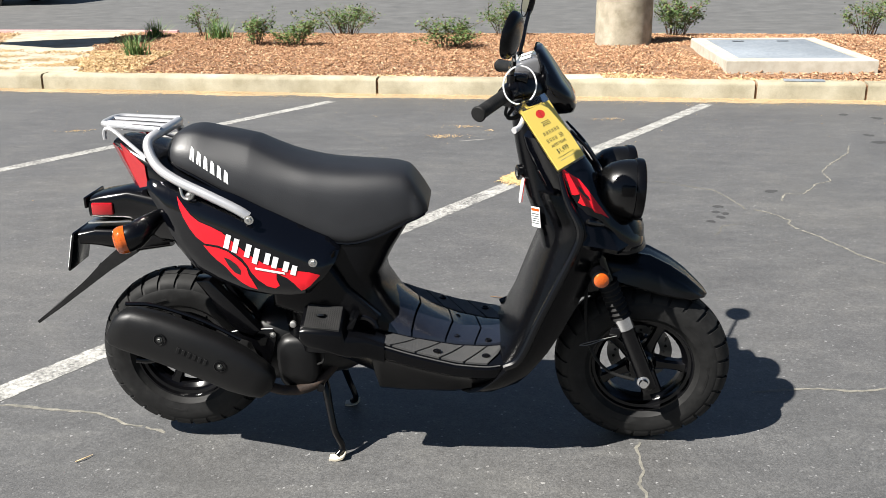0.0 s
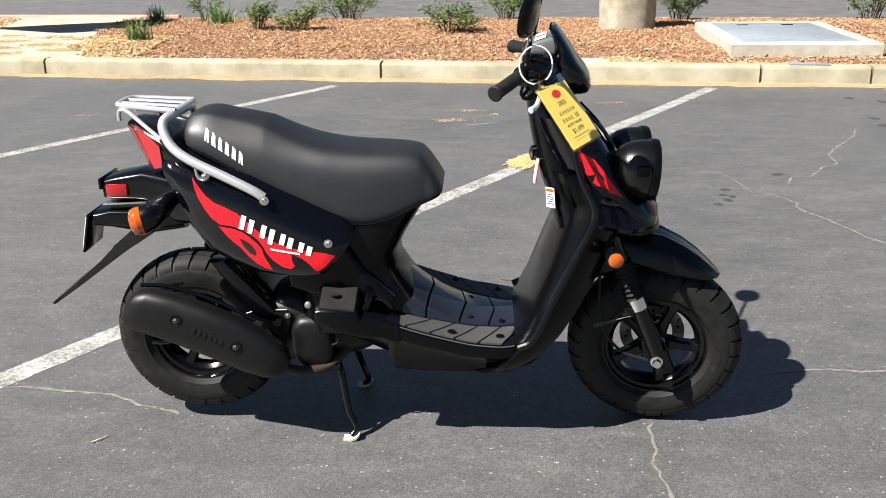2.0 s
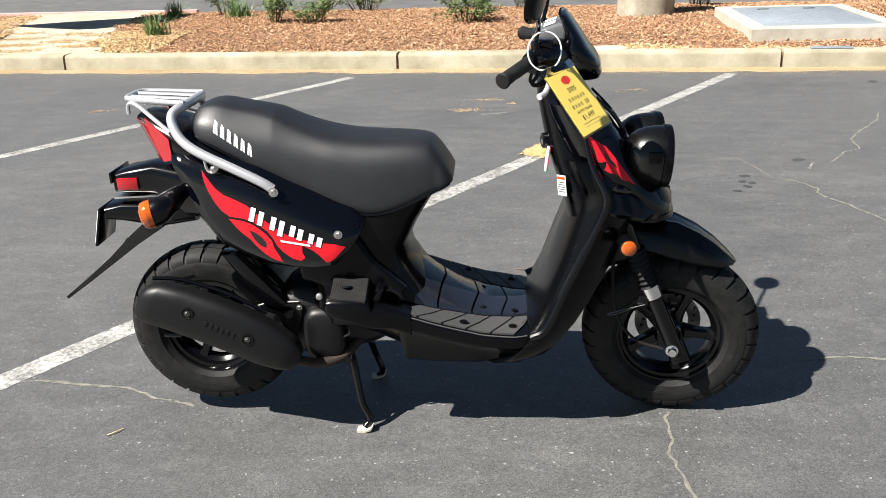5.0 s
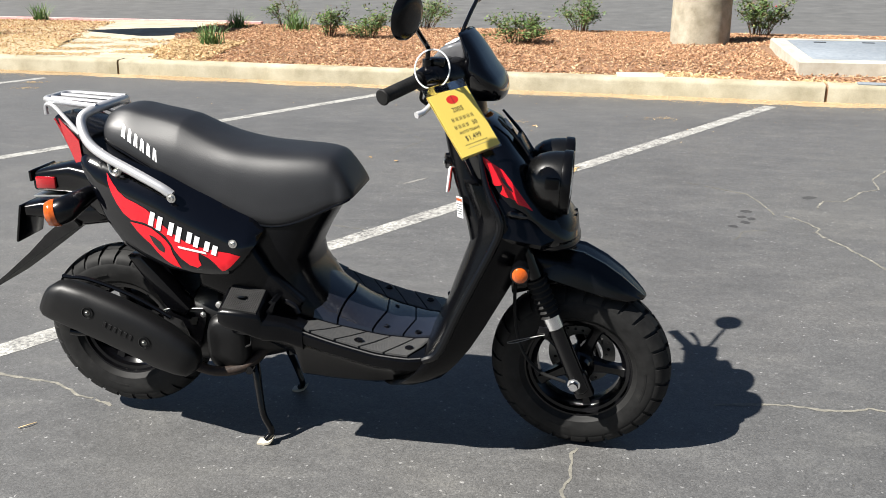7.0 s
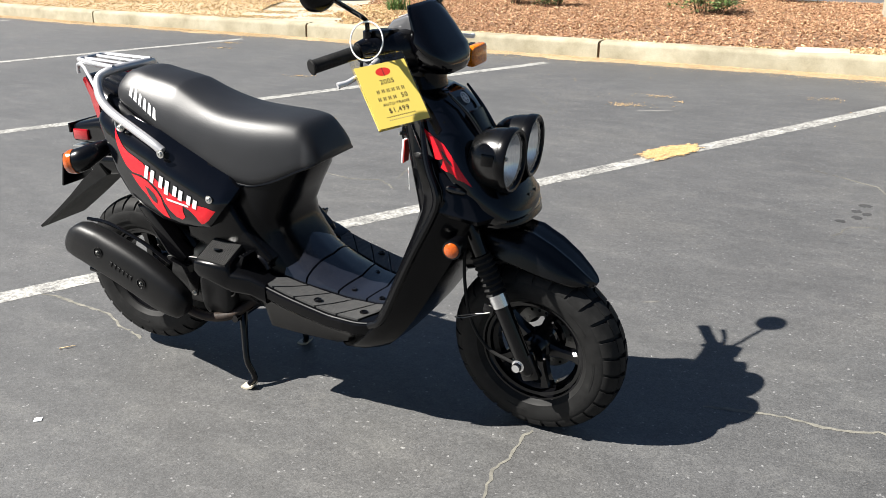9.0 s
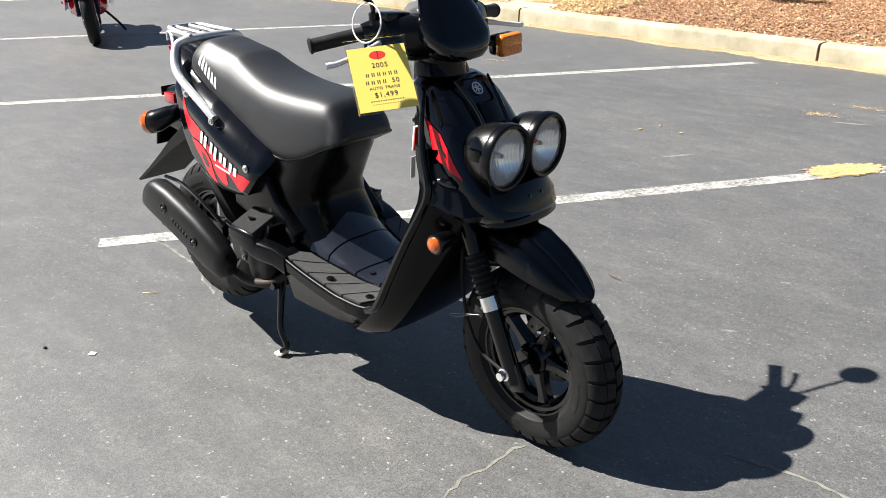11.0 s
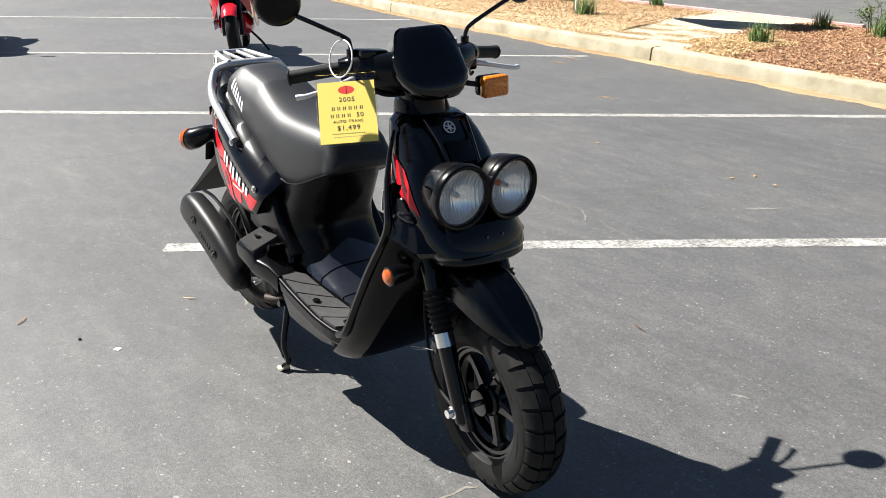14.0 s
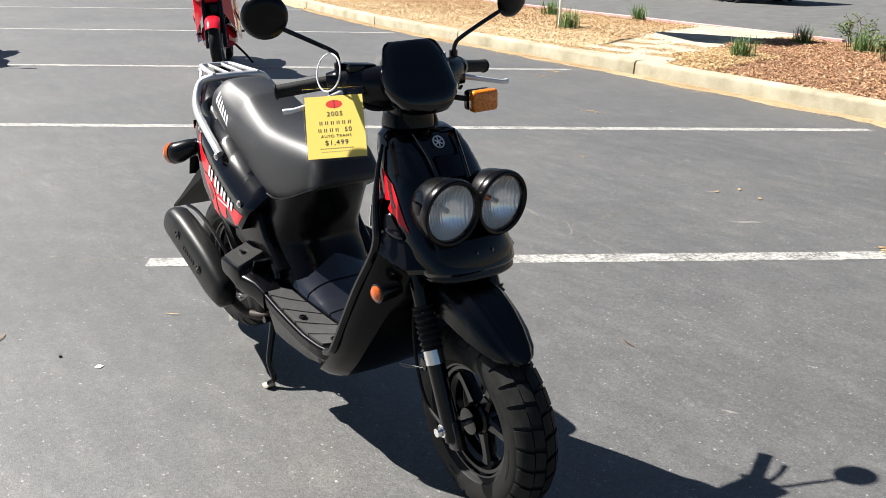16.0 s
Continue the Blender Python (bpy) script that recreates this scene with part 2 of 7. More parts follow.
ROAD_ASPHALT = speckled("pale_road_asphalt", (0.085, 0.085, 0.084), (0.10, 0.10, 0.098), (0.12, 0.119, 0.116), 3, 200, 0.7, 0.4)
MAT_RUBBER = plastic("dusty_foot_mat_rubber", grey(0.058), 0.55, grain=0.2, scale=500, dust=0.2, spec=0.4)
WORN_EDGE = plastic("scuffed_pale_edge", grey(0.05), 0.5, dust=0.5)
PATH_CONCRETE = speckled("sandy_path_concrete", (0.29, 0.25, 0.18), (0.385, 0.345, 0.265), (0.44, 0.40, 0.32), 5, 200, 0.9, 0.4)
CONCRETE = speckled("concrete", (0.34, 0.31, 0.25), (0.42, 0.39, 0.325), (0.47, 0.44, 0.375), 9, 260, 0.9, 0.35)
KERB_CONCRETE = speckled("kerb_concrete", (0.23, 0.205, 0.14), (0.33, 0.30, 0.22), (0.40, 0.37, 0.285), 3.5, 120, 0.9, 0.5)
COLUMN_CONCRETE = speckled("weathered_column_concrete", (0.22, 0.195, 0.14), (0.34, 0.305, 0.235), (0.41, 0.375, 0.30), 7, 90, 0.9, 0.6, 0.01)
LID_GREY = speckled("blue_grey_lid", (0.15, 0.175, 0.205), (0.20, 0.225, 0.25), (0.24, 0.26, 0.275), 30, 300, 0.7, 0.3)
SOIL = speckled("bark_soil", (0.17, 0.095, 0.055), (0.26, 0.15, 0.09), (0.34, 0.215, 0.13), 22, 140, 0.95, 0.8, 0.02)
STRAW_SOIL = speckled("straw_litter", (0.30, 0.22, 0.13), (0.39, 0.295, 0.18), (0.46, 0.365, 0.23), 22, 140, 0.95, 0.6, 0.012)
BARK = by_piece("bark_chips", [(0.0, (0.22, 0.110, 0.060)), (0.35, (0.33, 0.180, 0.098)), (0.65, (0.40, 0.235, 0.135)), (0.88, (0.46, 0.30, 0.175)), (1.0, (0.51, 0.38, 0.24))])
STRAW = by_piece("straw_chips", [(0.0, (0.36, 0.235, 0.115)), (0.4, (0.47, 0.325, 0.165)), (0.8, (0.56, 0.41, 0.225)), (1.0, (0.60, 0.48, 0.30))])
SEED = by_piece("orange_seed_litter", [(0.0, (0.45, 0.28, 0.12)), (0.5, (0.60, 0.41, 0.19)), (1.0, (0.68, 0.52, 0.29))])
BLADE = by_piece("grass_blades", [(0.0, (0.05, 0.11, 0.03)), (0.6, (0.11, 0.20, 0.06)), (0.9, (0.20, 0.28, 0.10)), (1.0, (0.34, 0.32, 0.15))], 0.55)
LEAF = by_piece("shrub_leaves", [(0.0, (0.04, 0.08, 0.022)), (0.5, (0.09, 0.15, 0.042)), (0.85, (0.16, 0.215, 0.07)), (1.0, (0.20, 0.11, 0.07))], 0.45)
DARK_LEAF = by_piece("dark_strap_leaves", [(0.0, (0.03, 0.012, 0.012)), (0.6, (0.06, 0.03, 0.02)), (1.0, (0.06, 0.09, 0.03))], 0.5)
TWIG = speckled("brown_twigs", (0.09, 0.055, 0.035), (0.14, 0.09, 0.06), (0.20, 0.14, 0.09), 30, 200)
RED_PETAL = material("red_petals", (0.55, 0.03, 0.03), 0.6)
RED_KERB = speckled("faded_red_kerb_paint", (0.50, 0.25, 0.24), (0.56, 0.34, 0.32), (0.56, 0.43, 0.39), 12, 200)
CRACK = speckled("sandy_crack_fill", (0.10, 0.098, 0.088), (0.165, 0.158, 0.135), (0.25, 0.238, 0.20), 24, 200)
OIL = speckled("oil_stain", grey(0.04), grey(0.05), grey(0.058), 30, 200, 0.6)
OLD_PAINT = speckled("faint_scuff", (0.13, 0.128, 0.12), (0.18, 0.175, 0.165), (0.24, 0.235, 0.22), 30, 200)
RED_BIKE = plastic("red_motorcycle_paint", (0.55, 0.010, 0.022), 0.15, coat=0.6)
CAR_GREY = plastic("dark_grey_car_paint", (0.030, 0.031, 0.034), 0.2, coat=0.8)
CAR_WHITE = plastic("white_trailer_paint", (0.75, 0.75, 0.74), 0.35)
CAR_GLASS = material("dark_car_glass", (0.01, 0.012, 0.014), 0.05, coat=0.5)
BANNER = plastic("banner_cloth", (0.55, 0.05, 0.05), 0.8)


# ---- mesh tools ----
def empty(name, m=None):
    ob = new(name)
    ob.empty_display_size = 0.1
    if m is not None:
        ob.matrix_world = m
    return ob


def part(name, bm, mat, parent=None, label="", sharp=35.0, matrix=None):
    """Links a bmesh as one mesh object under a thing or a part."""
    if matrix is not None:
        bmesh.ops.transform(bm, matrix=matrix, verts=bm.verts)
    bmesh.ops.recalc_face_normals(bm, faces=bm.faces)
    me = bpy.data.meshes.new(name)
    bm.to_mesh(me)
    bm.free()
    me.materials.append(mat)
    me.polygons.foreach_set("use_smooth", [True] * len(me.polygons))
    me.set_sharp_from_angle(angle=radians(sharp))
    ob = new(name, me)
    if parent is not None:
        ob.parent = parent
    if label:
        tagged(ob, label)
    return ob


def lump(name, verts, faces, mat, parent=None, smooth=False):
    """A mesh from lists of vertices and faces."""
    me = bpy.data.meshes.new(name)
    me.from_pydata(verts, [], faces)
    me.materials.append(mat)
    if smooth:
        me.polygons.foreach_set("use_smooth", [True] * len(me.polygons))
    ob = new(name, me)
    if parent is not None:
        ob.parent = parent
    return ob


def loft(rings, cap=True, closed=True, bm=None):
    """Skins rings of the same number of points."""
    bm = bm or bmesh.new()
    rows = [[bm.verts.new(p) for p in ring] for ring in rings]
    n = len(rows[0])
    for a, b in zip(rows, rows[1:]):
        for i in range(n if closed else n - 1):
            j = (i + 1) % n
            bm.faces.new((a[i], a[j], b[j], b[i]))
    if cap and closed:
        bm.faces.new(rows[0][::-1])
        bm.faces.new(rows[-1])
    return bm


def smooth_line(points, steps=5):
    """A Catmull-Rom line through the points."""
    p = [Vector(q) for q in points]
    p = [2 * p[0] - p[1]] + p + [2 * p[-1] - p[-2]]
    out = []
    for a, b, c, d in zip(p, p[1:], p[2:], p[3:]):
        for k in range(steps):
            t = k / steps
            out.append(0.5 * (2 * b + (c - a) * t + (2 * a - 5 * b + 4 * c - d) * t**2 + (3 * b - a - 3 * c + d) * t**3))
    out.append(p[-2])
    return out


def tube(points, r, n=10, steps=5, bm=None):
    """A round bar along a line; r is one radius or one for each point."""
    line = smooth_line(points, steps) if steps else [Vector(q) for q in points]
    m = len(line)
    radii = [r] * m if isinstance(r, (int, float)) else np.interp(np.linspace(0, 1, m), np.linspace(0, 1, len(r)), r).tolist()
    rings, side = [], None
    for i, q in enumerate(line):
        way = (line[min(i + 1, m - 1)] - line[max(i - 1, 0)]).normalized()
        if side is None:
            side = way.orthogonal().normalized()
        side = (side - way * side.dot(way)).normalized()
        up = way.cross(side)
        rings.append([q + radii[i] * (math.cos(a) * side + math.sin(a) * up) for a in np.linspace(0, 2 * math.pi, n, endpoint=False)])
    return loft(rings, bm=bm)


def lathe(profile, n=32, bm=None, closed=False):
    """Turns a profile of (radius, y) round the y axis."""
    bm = bm or bmesh.new()
    rings = []
    for r, y in profile:
        rings.append([(r * math.cos(a), y, r * math.sin(a)) for a in np.linspace(0, 2 * math.pi, n, endpoint=False)])
    if closed:
        rings.append(rings[0])
        loft(rings, cap=False, bm=bm)
        bmesh.ops.remove_doubles(bm, verts=bm.verts, dist=1e-6)
    else:
        loft(rings, cap=True, bm=bm)
    return bm


def block(size, bevel=0.004, centre=(0, 0, 0), segments=2, m=None, bm=None):
    """A box with rounded edges."""
    own = bmesh.new()
    bmesh.ops.create_cube(own, size=1.0, matrix=Matrix.Diagonal((*size, 1)))
    if bevel:
        bmesh.ops.bevel(own, geom=own.edges[:], offset=min(bevel, min(size) * 0.45), segments=segments, affect="EDGES", profile=0.5)
    bmesh.ops.transform(own, matrix=Matrix.Translation(centre) @ (m or Matrix()), verts=own.verts)
    if bm is None:
        return own
    joined(bm, own)
    return bm


def joined(bm, other):
    """Adds a bmesh to another and frees it."""
    me = bpy.data.meshes.new("scratch")
    other.to_mesh(me)
    other.free()
    bm.from_mesh(me)
    bpy.data.meshes.remove(me)
    return bm


def prism(outline, v0, v1, bevel=0.006, segments=2):
    """A plate cut to a side outline of (u, z), from v0 to v1, with rounded edges."""
    bm = bmesh.new()
    a = [bm.verts.new((u, v0, z)) for u, z in outline]
    b = [bm.verts.new((u, v1, z)) for u, z in outline]
    n = len(outline)
    bm.faces.new(a), bm.faces.new(b[::-1])
    for i in range(n):
        j = (i + 1) % n
        bm.faces.new((a[i], b[i], b[j], a[j]))
    bmesh.ops.recalc_face_normals(bm, faces=bm.faces)
    if bevel:
        rim = [e for e in bm.edges if abs(e.verts[0].co.y - e.verts[1].co.y) < 1e-6]
        bmesh.ops.bevel(bm, geom=rim, offset=bevel, segments=segments, affect="EDGES", profile=0.5)
    return bm


def draped(outline, surface, thick, cell=0.02, lift=0.0):
    """A thin skin cut to an outline of (u, z) and laid on the surface v = surface(u, z)."""
    bm = bmesh.new()
    face = bm.faces.new([bm.verts.new((u, 0, z)) for u, z in outline])
    bmesh.ops.triangulate(bm, faces=[face])
    for _ in range(4):
        long = [e for e in bm.edges if e.calc_length() > cell]
        if not long:
            break
        bmesh.ops.subdivide_edges(bm, edges=long, cuts=1)
        bmesh.ops.triangulate(bm, faces=bm.faces[:])
    for v in bm.verts:
        v.co.y = surface(v.co.x, v.co.z) - lift
    if thick:
        bmesh.ops.recalc_face_normals(bm, faces=bm.faces)
        if sum(f.normal.y for f in bm.faces) > 0:
            bmesh.ops.reverse_faces(bm, faces=bm.faces)
        kept = bmesh.ops.duplicate(bm, geom=bm.verts[:] + bm.edges[:] + bm.faces[:])
        back = [g for g in kept["geom"] if isinstance(g, bmesh.types.BMVert)]
        twin = {v: kept["vert_map"][v] for v in kept["vert_map"]}
        rim = [e for e in bm.edges if len(e.link_faces) == 1 and e.verts[0] not in back]
        for v in back:
            v.co.y += thick
        bmesh.ops.reverse_faces(bm, faces=[g for g in kept["geom"] if isinstance(g, bmesh.types.BMFace)])
        for e in rim:
            p, q = e.verts
            bm.faces.new((p, q, twin[q], twin[p]))
    return bm


def flat_ring(z, back, front, hw, n=40, power=2.6, nose=1.0):
    """A level section: from u = back to front, half-width hw."""
    out, c, h = [], (back + front) / 2, (front - back) / 2
    for a in np.linspace(0, 2 * math.pi, n, endpoint=False):
        s, k = math.sin(a), math.cos(a)
        e = 2 / power
        out.append((c + h * math.copysign(abs(k) ** e, k), hw * math.copysign(abs(s) ** e, s), z))
    return out


def cross_ring(u, low, top, hw, n=36, power=2.6, v=0.0, lean=0.0):
    """An upright section across the machine at u."""
    out, c, h = [], (low + top) / 2, (top - low) / 2
    for a in np.linspace(0, 2 * math.pi, n, endpoint=False):
        s, k = math.sin(a), math.cos(a)
        e = 2 / power
        dz = h * math.copysign(abs(s) ** e, s)
        out.append((u + lean * dz, v + hw * math.copysign(abs(k) ** e, k), c + dz))
    return out


def mirrored(bm):
    """The same mesh on the other side."""
    bmesh.ops.transform(bm, matrix=Matrix.Diagonal((1, -1, 1, 1)), verts=bm.verts)
    bmesh.ops.reverse_faces(bm, faces=bm.faces)
    return bm


def bolt(name, place, parent, r=0.007, mat=None, axis="v", m=None):
    """A hexagon bolt head with a washer, facing sideways."""
    bm = lathe([(r * 1.5, 0.0), (r * 1.5, -0.0015)], 16)
    joined(bm, lathe([(r, -0.001), (r, -0.005), (r * 0.8, -0.006), (r * 0.35, -0.006), (r * 0.3, -0.004)], 6))
    if place[1] > 0:
        mirrored(bm)
    bmesh.ops.transform(bm, matrix=Matrix.Translation(place), verts=bm.verts)
    return part(name, bm, mat or STEEL, parent, matrix=m)


def lettered(name, text, size, parent, mat, m, thick=0.0003):
    """Printed characters as one thin mesh."""
    cu = bpy.data.curves.new("scratch_text", "FONT")
    cu.body, cu.size, cu.extrude, cu.align_x, cu.align_y = text, size, thick, "CENTER", "CENTER"
    cu.offset = 0.0
    cu.space_character = 1.16
    ob = bpy.data.objects.new("scratch_text", cu)
    scene.collection.objects.link(ob)
    bpy.context.view_layer.update()
    me = bpy.data.meshes.new_from_object(ob.evaluated_get(bpy.context.evaluated_depsgraph_get()))
    bpy.data.objects.remove(ob)
    bpy.data.curves.remove(cu)
    me.name = name
    me.materials.clear()
    me.materials.append(mat)
    out = new(name, me)
    out.parent = parent
    out.matrix_local = m
    return out


# ---- the ground ----
def kerb_y(x):
    """The foot of the kerb's face at x."""
    return float(np.interp(x, (-30, -26, -17.5, -12.6, -10.3, -7.6, -4.09, -0.67, 2.72, 8.0, 60.0), (16.4, 14.8, 11.9, 10.42, 9.87, 9.37, 8.87, 8.33, 7.84, 7.07, -0.7)))


def bed_back(x):
    return 13.15 - 0.14 * x if x > -12 else 14.83 - 0.25 * (x + 12)


def build_ground():
    bm = bmesh.new()
    near = [-60, -30, -20] + list(np.linspace(-14, 10, 25)) + [20, 30, 60]
    far = [-900, -200, *near, 200, 900]
    grid = [[bm.verts.new((x, y + 6, 0)) for x in far] for y in far]
    for a, b in zip(grid, grid[1:]):
        for i in range(len(far) - 1):
            bm.faces.new((a[i], a[i + 1], b[i + 1], b[i]))
    tagged(part("ground", bm, ASPHALT), "worn grey asphalt of a sunny parking lot", "ground", kind="structure")


build_ground()


def build_road():
    """The paler road beyond the planting beds."""
    bm = bmesh.new()
    rows = []
    for x in list(np.linspace(-60, -12, 9)) + list(np.linspace(-10, 60, 15)):
        y = bed_back(x) + 0.1
        rows.append((bm.verts.new((x, y, 0.004)), bm.verts.new((x, y + 26, 0.004))))
    for (p, q), (a, b) in zip(rows, rows[1:]):
        bm.faces.new((p, a, b, q))
    tagged(part("road", bm, ROAD_ASPHALT), "pale grey asphalt road behind the planting beds", "road", kind="structure")


build_road()


def strip(name, a, b, width, mat, z=0.0012, label="", category="", steps=260, wobble=0.003):
    """A painted stripe with slightly uneven edges."""
    a, b = Vector((*a, z)), Vector((*b, z))
    way = (b - a).normalized()
    side = Vector((-way.y, way.x, 0)) * width / 2
    bm = bmesh.new()
    rows = []
    for k in range(steps + 1):
        p = a + (b - a) * k / steps
        e = side.normalized() * random.uniform(-wobble, wobble)
        f = side.normalized() * random.uniform(-wobble, wobble)
        rows.append((bm.verts.new(p + side + e), bm.verts.new(p - side + f)))
    for (p, q), (r, s) in zip(rows, rows[1:]):
        bm.faces.new((p, q, s, r))
    return tagged(part(name, bm, mat), label, category, "painted stall lines", kind="structure")


STALLS = [((-1.58, 2.33), (2.24, 7.64)), ((-5.13, 2.55), (-1.05, 7.99)), ((-8.75, 3.12), (-4.74, 8.59)),
          ((-12.72, 4.33), (-9.09, 9.37)), ((-17.17, 5.39), (-13.6, 10.6)), ((-22.84, 6.74), (-19.4, 12.0)), ((2.1, 1.5), (5.6, 6.9))]
for (ax, ay), (bx, by) in STALLS:
    if ax < -4:
        d = Vector((bx - ax, by - ay)).normalized()
        ax, ay = ax - d.x * 0.6, ay - d.y * 0.6
    strip("parking_line", (ax, ay), (bx, by), 0.105, PAINT, label="worn white parking stall line on asphalt", category="parking line")


def ribbon(points, width, jitter, mat, z=0.0009, closed=False):
    """A crack: a thin crooked ribbon of varying width."""
    line = []
    for (x0, y0), (x1, y1) in zip(points, points[1:]):
        n = max(3, int(math.hypot(x1 - x0, y1 - y0) / 0.016))
        line += [(x0 + (x1 - x0) * k / n, y0 + (y1 - y0) * k / n) for k in range(n)]
    line.append(points[-1])
    bm = bmesh.new()
    rows = []
    for k, (x, y) in enumerate(line):
        q = Vector((x * 3.1, y * 3.1, 4.2))
        dx = noise.noise(q * 2.4) * jitter + noise.noise(q * 14) * jitter * 0.55
        dy = noise.noise(q * 2.4 + Vector((31, 7, 0))) * jitter + noise.noise(q * 14 + Vector((3, 9, 0))) * jitter * 0.55
        w = width * (0.40 + 0.9 * abs(noise.noise(q * 5 + Vector((9, 9, 9)))) + 0.35 * random.random())
        a = line[max(0, k - 1)]
        b = line[min(len(line) - 1, k + 1)]
        s = Vector((-(b[1] - a[1]), b[0] - a[0], 0)).normalized() * w / 2
        p = Vector((x + dx, y + dy, z))
        rows.append((bm.verts.new(p + s), bm.verts.new(p - s)))
    for (p, q), (r, s) in zip(rows, rows[1:]):
        if noise.noise(p.co * 6.5) + 0.5 * noise.noise(p.co * 23) > -0.62:
            bm.faces.new((p, q, s, r))
    return bm


def crack(width, *points):
    tagged(part("ground_crack", ribbon(points, width, 0.014, CRACK), CRACK), "crooked crack in asphalt filled with pale sand", "crack", kind="structure")


crack(0.013, (1.25, 5.13), (1.37, 5.03), (1.54, 4.92), (1.57, 4.79), (1.59, 4.71), (1.61, 4.54))
crack(0.015, (1.65, 4.52), (1.7, 4.47), (1.74, 4.42), (1.77, 4.33), (1.75, 4.28), (1.78, 4.15), (1.82, 4.09), (1.87, 3.92), (1.91, 3.80), (1.96, 3.72), (2.05, 3.5), (2.3, 3.1))
crack(0.013, (1.85, 4.68), (1.92, 4.83), (2.02, 4.82), (2.16, 5.01), (2.28, 5.09), (2.32, 5.32), (2.4, 5.43), (2.51, 5.58), (2.69, 5.81), (2.77, 6.01))
crack(0.006, (1.52, 4.29), (1.4, 4.25), (1.37, 4.16), (1.33, 4.11))
crack(0.013, (-1.4, 2.49), (-1.28, 2.48), (-1.15, 2.45), (-1.04, 2.44), (-1.01, 2.41), (-0.93, 2.37), (-0.87, 2.36), (-0.79, 2.33))
crack(0.014, (1.01, 2.55), (1.14, 2.56), (1.23, 2.57), (1.29, 2.56), (1.33, 2.55), (1.41, 2.56), (1.46, 2.58), (1.5, 2.57), (1.58, 2.53))
crack(0.011, (0.6, 2.25), (0.58, 2.22), (0.59, 2.18), (0.59, 2.11), (0.56, 2.05), (0.57, 1.99), (0.58, 1.92), (0.6, 1.7))
crack(0.009, (-1.2, 4.26), (-1.02, 4.21), (-0.85, 4.22), (-0.77, 4.18), (-0.72, 4.12))
crack(0.007, (-0.77, 4.29), (-0.81, 4.5), (-0.79, 4.73), (-0.82, 4.84), (-0.76, 5.01))
crack(0.008, (-0.68, 4.17), (-0.55, 4.12), (-0.41, 4.08), (-0.37, 4.05))
crack(0.006, (-0.55, 5.68), (-0.49, 5.89), (-0.41, 6.07), (-0.58, 6.33), (-0.78, 6.65))
crack(0.008, (-2.6, 1.5), (-2.13, 1.8), (-1.98, 1.9), (-1.9, 2.03), (-1.73, 2.17), (-1.65, 2.35))
crack(0.006, (-3.58, 2.2), (-3.46, 2.31), (-3.44, 2.47), (-3.35, 2.74), (-3.38, 2.97))


def blot(x, y, rx, ry, turn, mat, z, seed, rough=0.35, n=40):
    """A flat patch with a ragged rim."""
    bm = bmesh.new()
    c, s = math.cos(turn), math.sin(turn)
    ring = []
    for a in np.linspace(0, 2 * math.pi, n, endpoint=False):
        k = 1 + rough * (noise.noise((math.cos(a) * 2 + seed, math.sin(a) * 2, seed)) + 0.6 * noise.noise((math.cos(a) * 6 + seed, math.sin(a) * 6, seed)))
        p, q = rx * k * math.cos(a), ry * k * math.sin(a)
        ring.append(bm.verts.new((x + c * p - s * q, y + s * p + c * q, z)))
    bm.faces.new(ring)
    return bm


for k, (x, y, q) in enumerate([(1.48, 4.59, 0.03), (1.44, 4.49, 0.026), (1.48, 4.46, 0.024), (1.44, 4.4, 0.028), (1.37, 4.33, 0.024), (1.86, 4.88, 0.036), (3.19, 7.11, 0.05), (3.39, 6.95, 0.05), (3.05, 6.33, 0.04), (3.03, 6.1, 0.06)]):
    tagged(part("oil_spot", blot(x, y, q, q * 0.8, k * 0.7, BLACK_FILM_AND_SHADE, 0.0008, k * 2.3), OIL), "dark oil drip on the asphalt", "oil spot", kind="structure")
# faint scuffs and spots of the asphalt
for k, (x, y, rx, ry, turn) in enumerate([(-0.3, 5.0, 0.10, 0.012, 0.9), (-0.75, 5.37, 0.05, 0.008, 1.0), (0.2, 6.3, 0.12, 0.012, 0.3),
                                          (-1.3, 5.9, 0.03, 0.014, 0), (0.75, 3.2, 0.035, 0.006, 0.4)]):
    tagged(part("scuff_mark", blot(x, y, rx, ry, turn, OLD_PAINT, 0.0010, k * 3.7), OLD_PAINT), "faint pale scuff on the asphalt", "scuff", kind="structure")


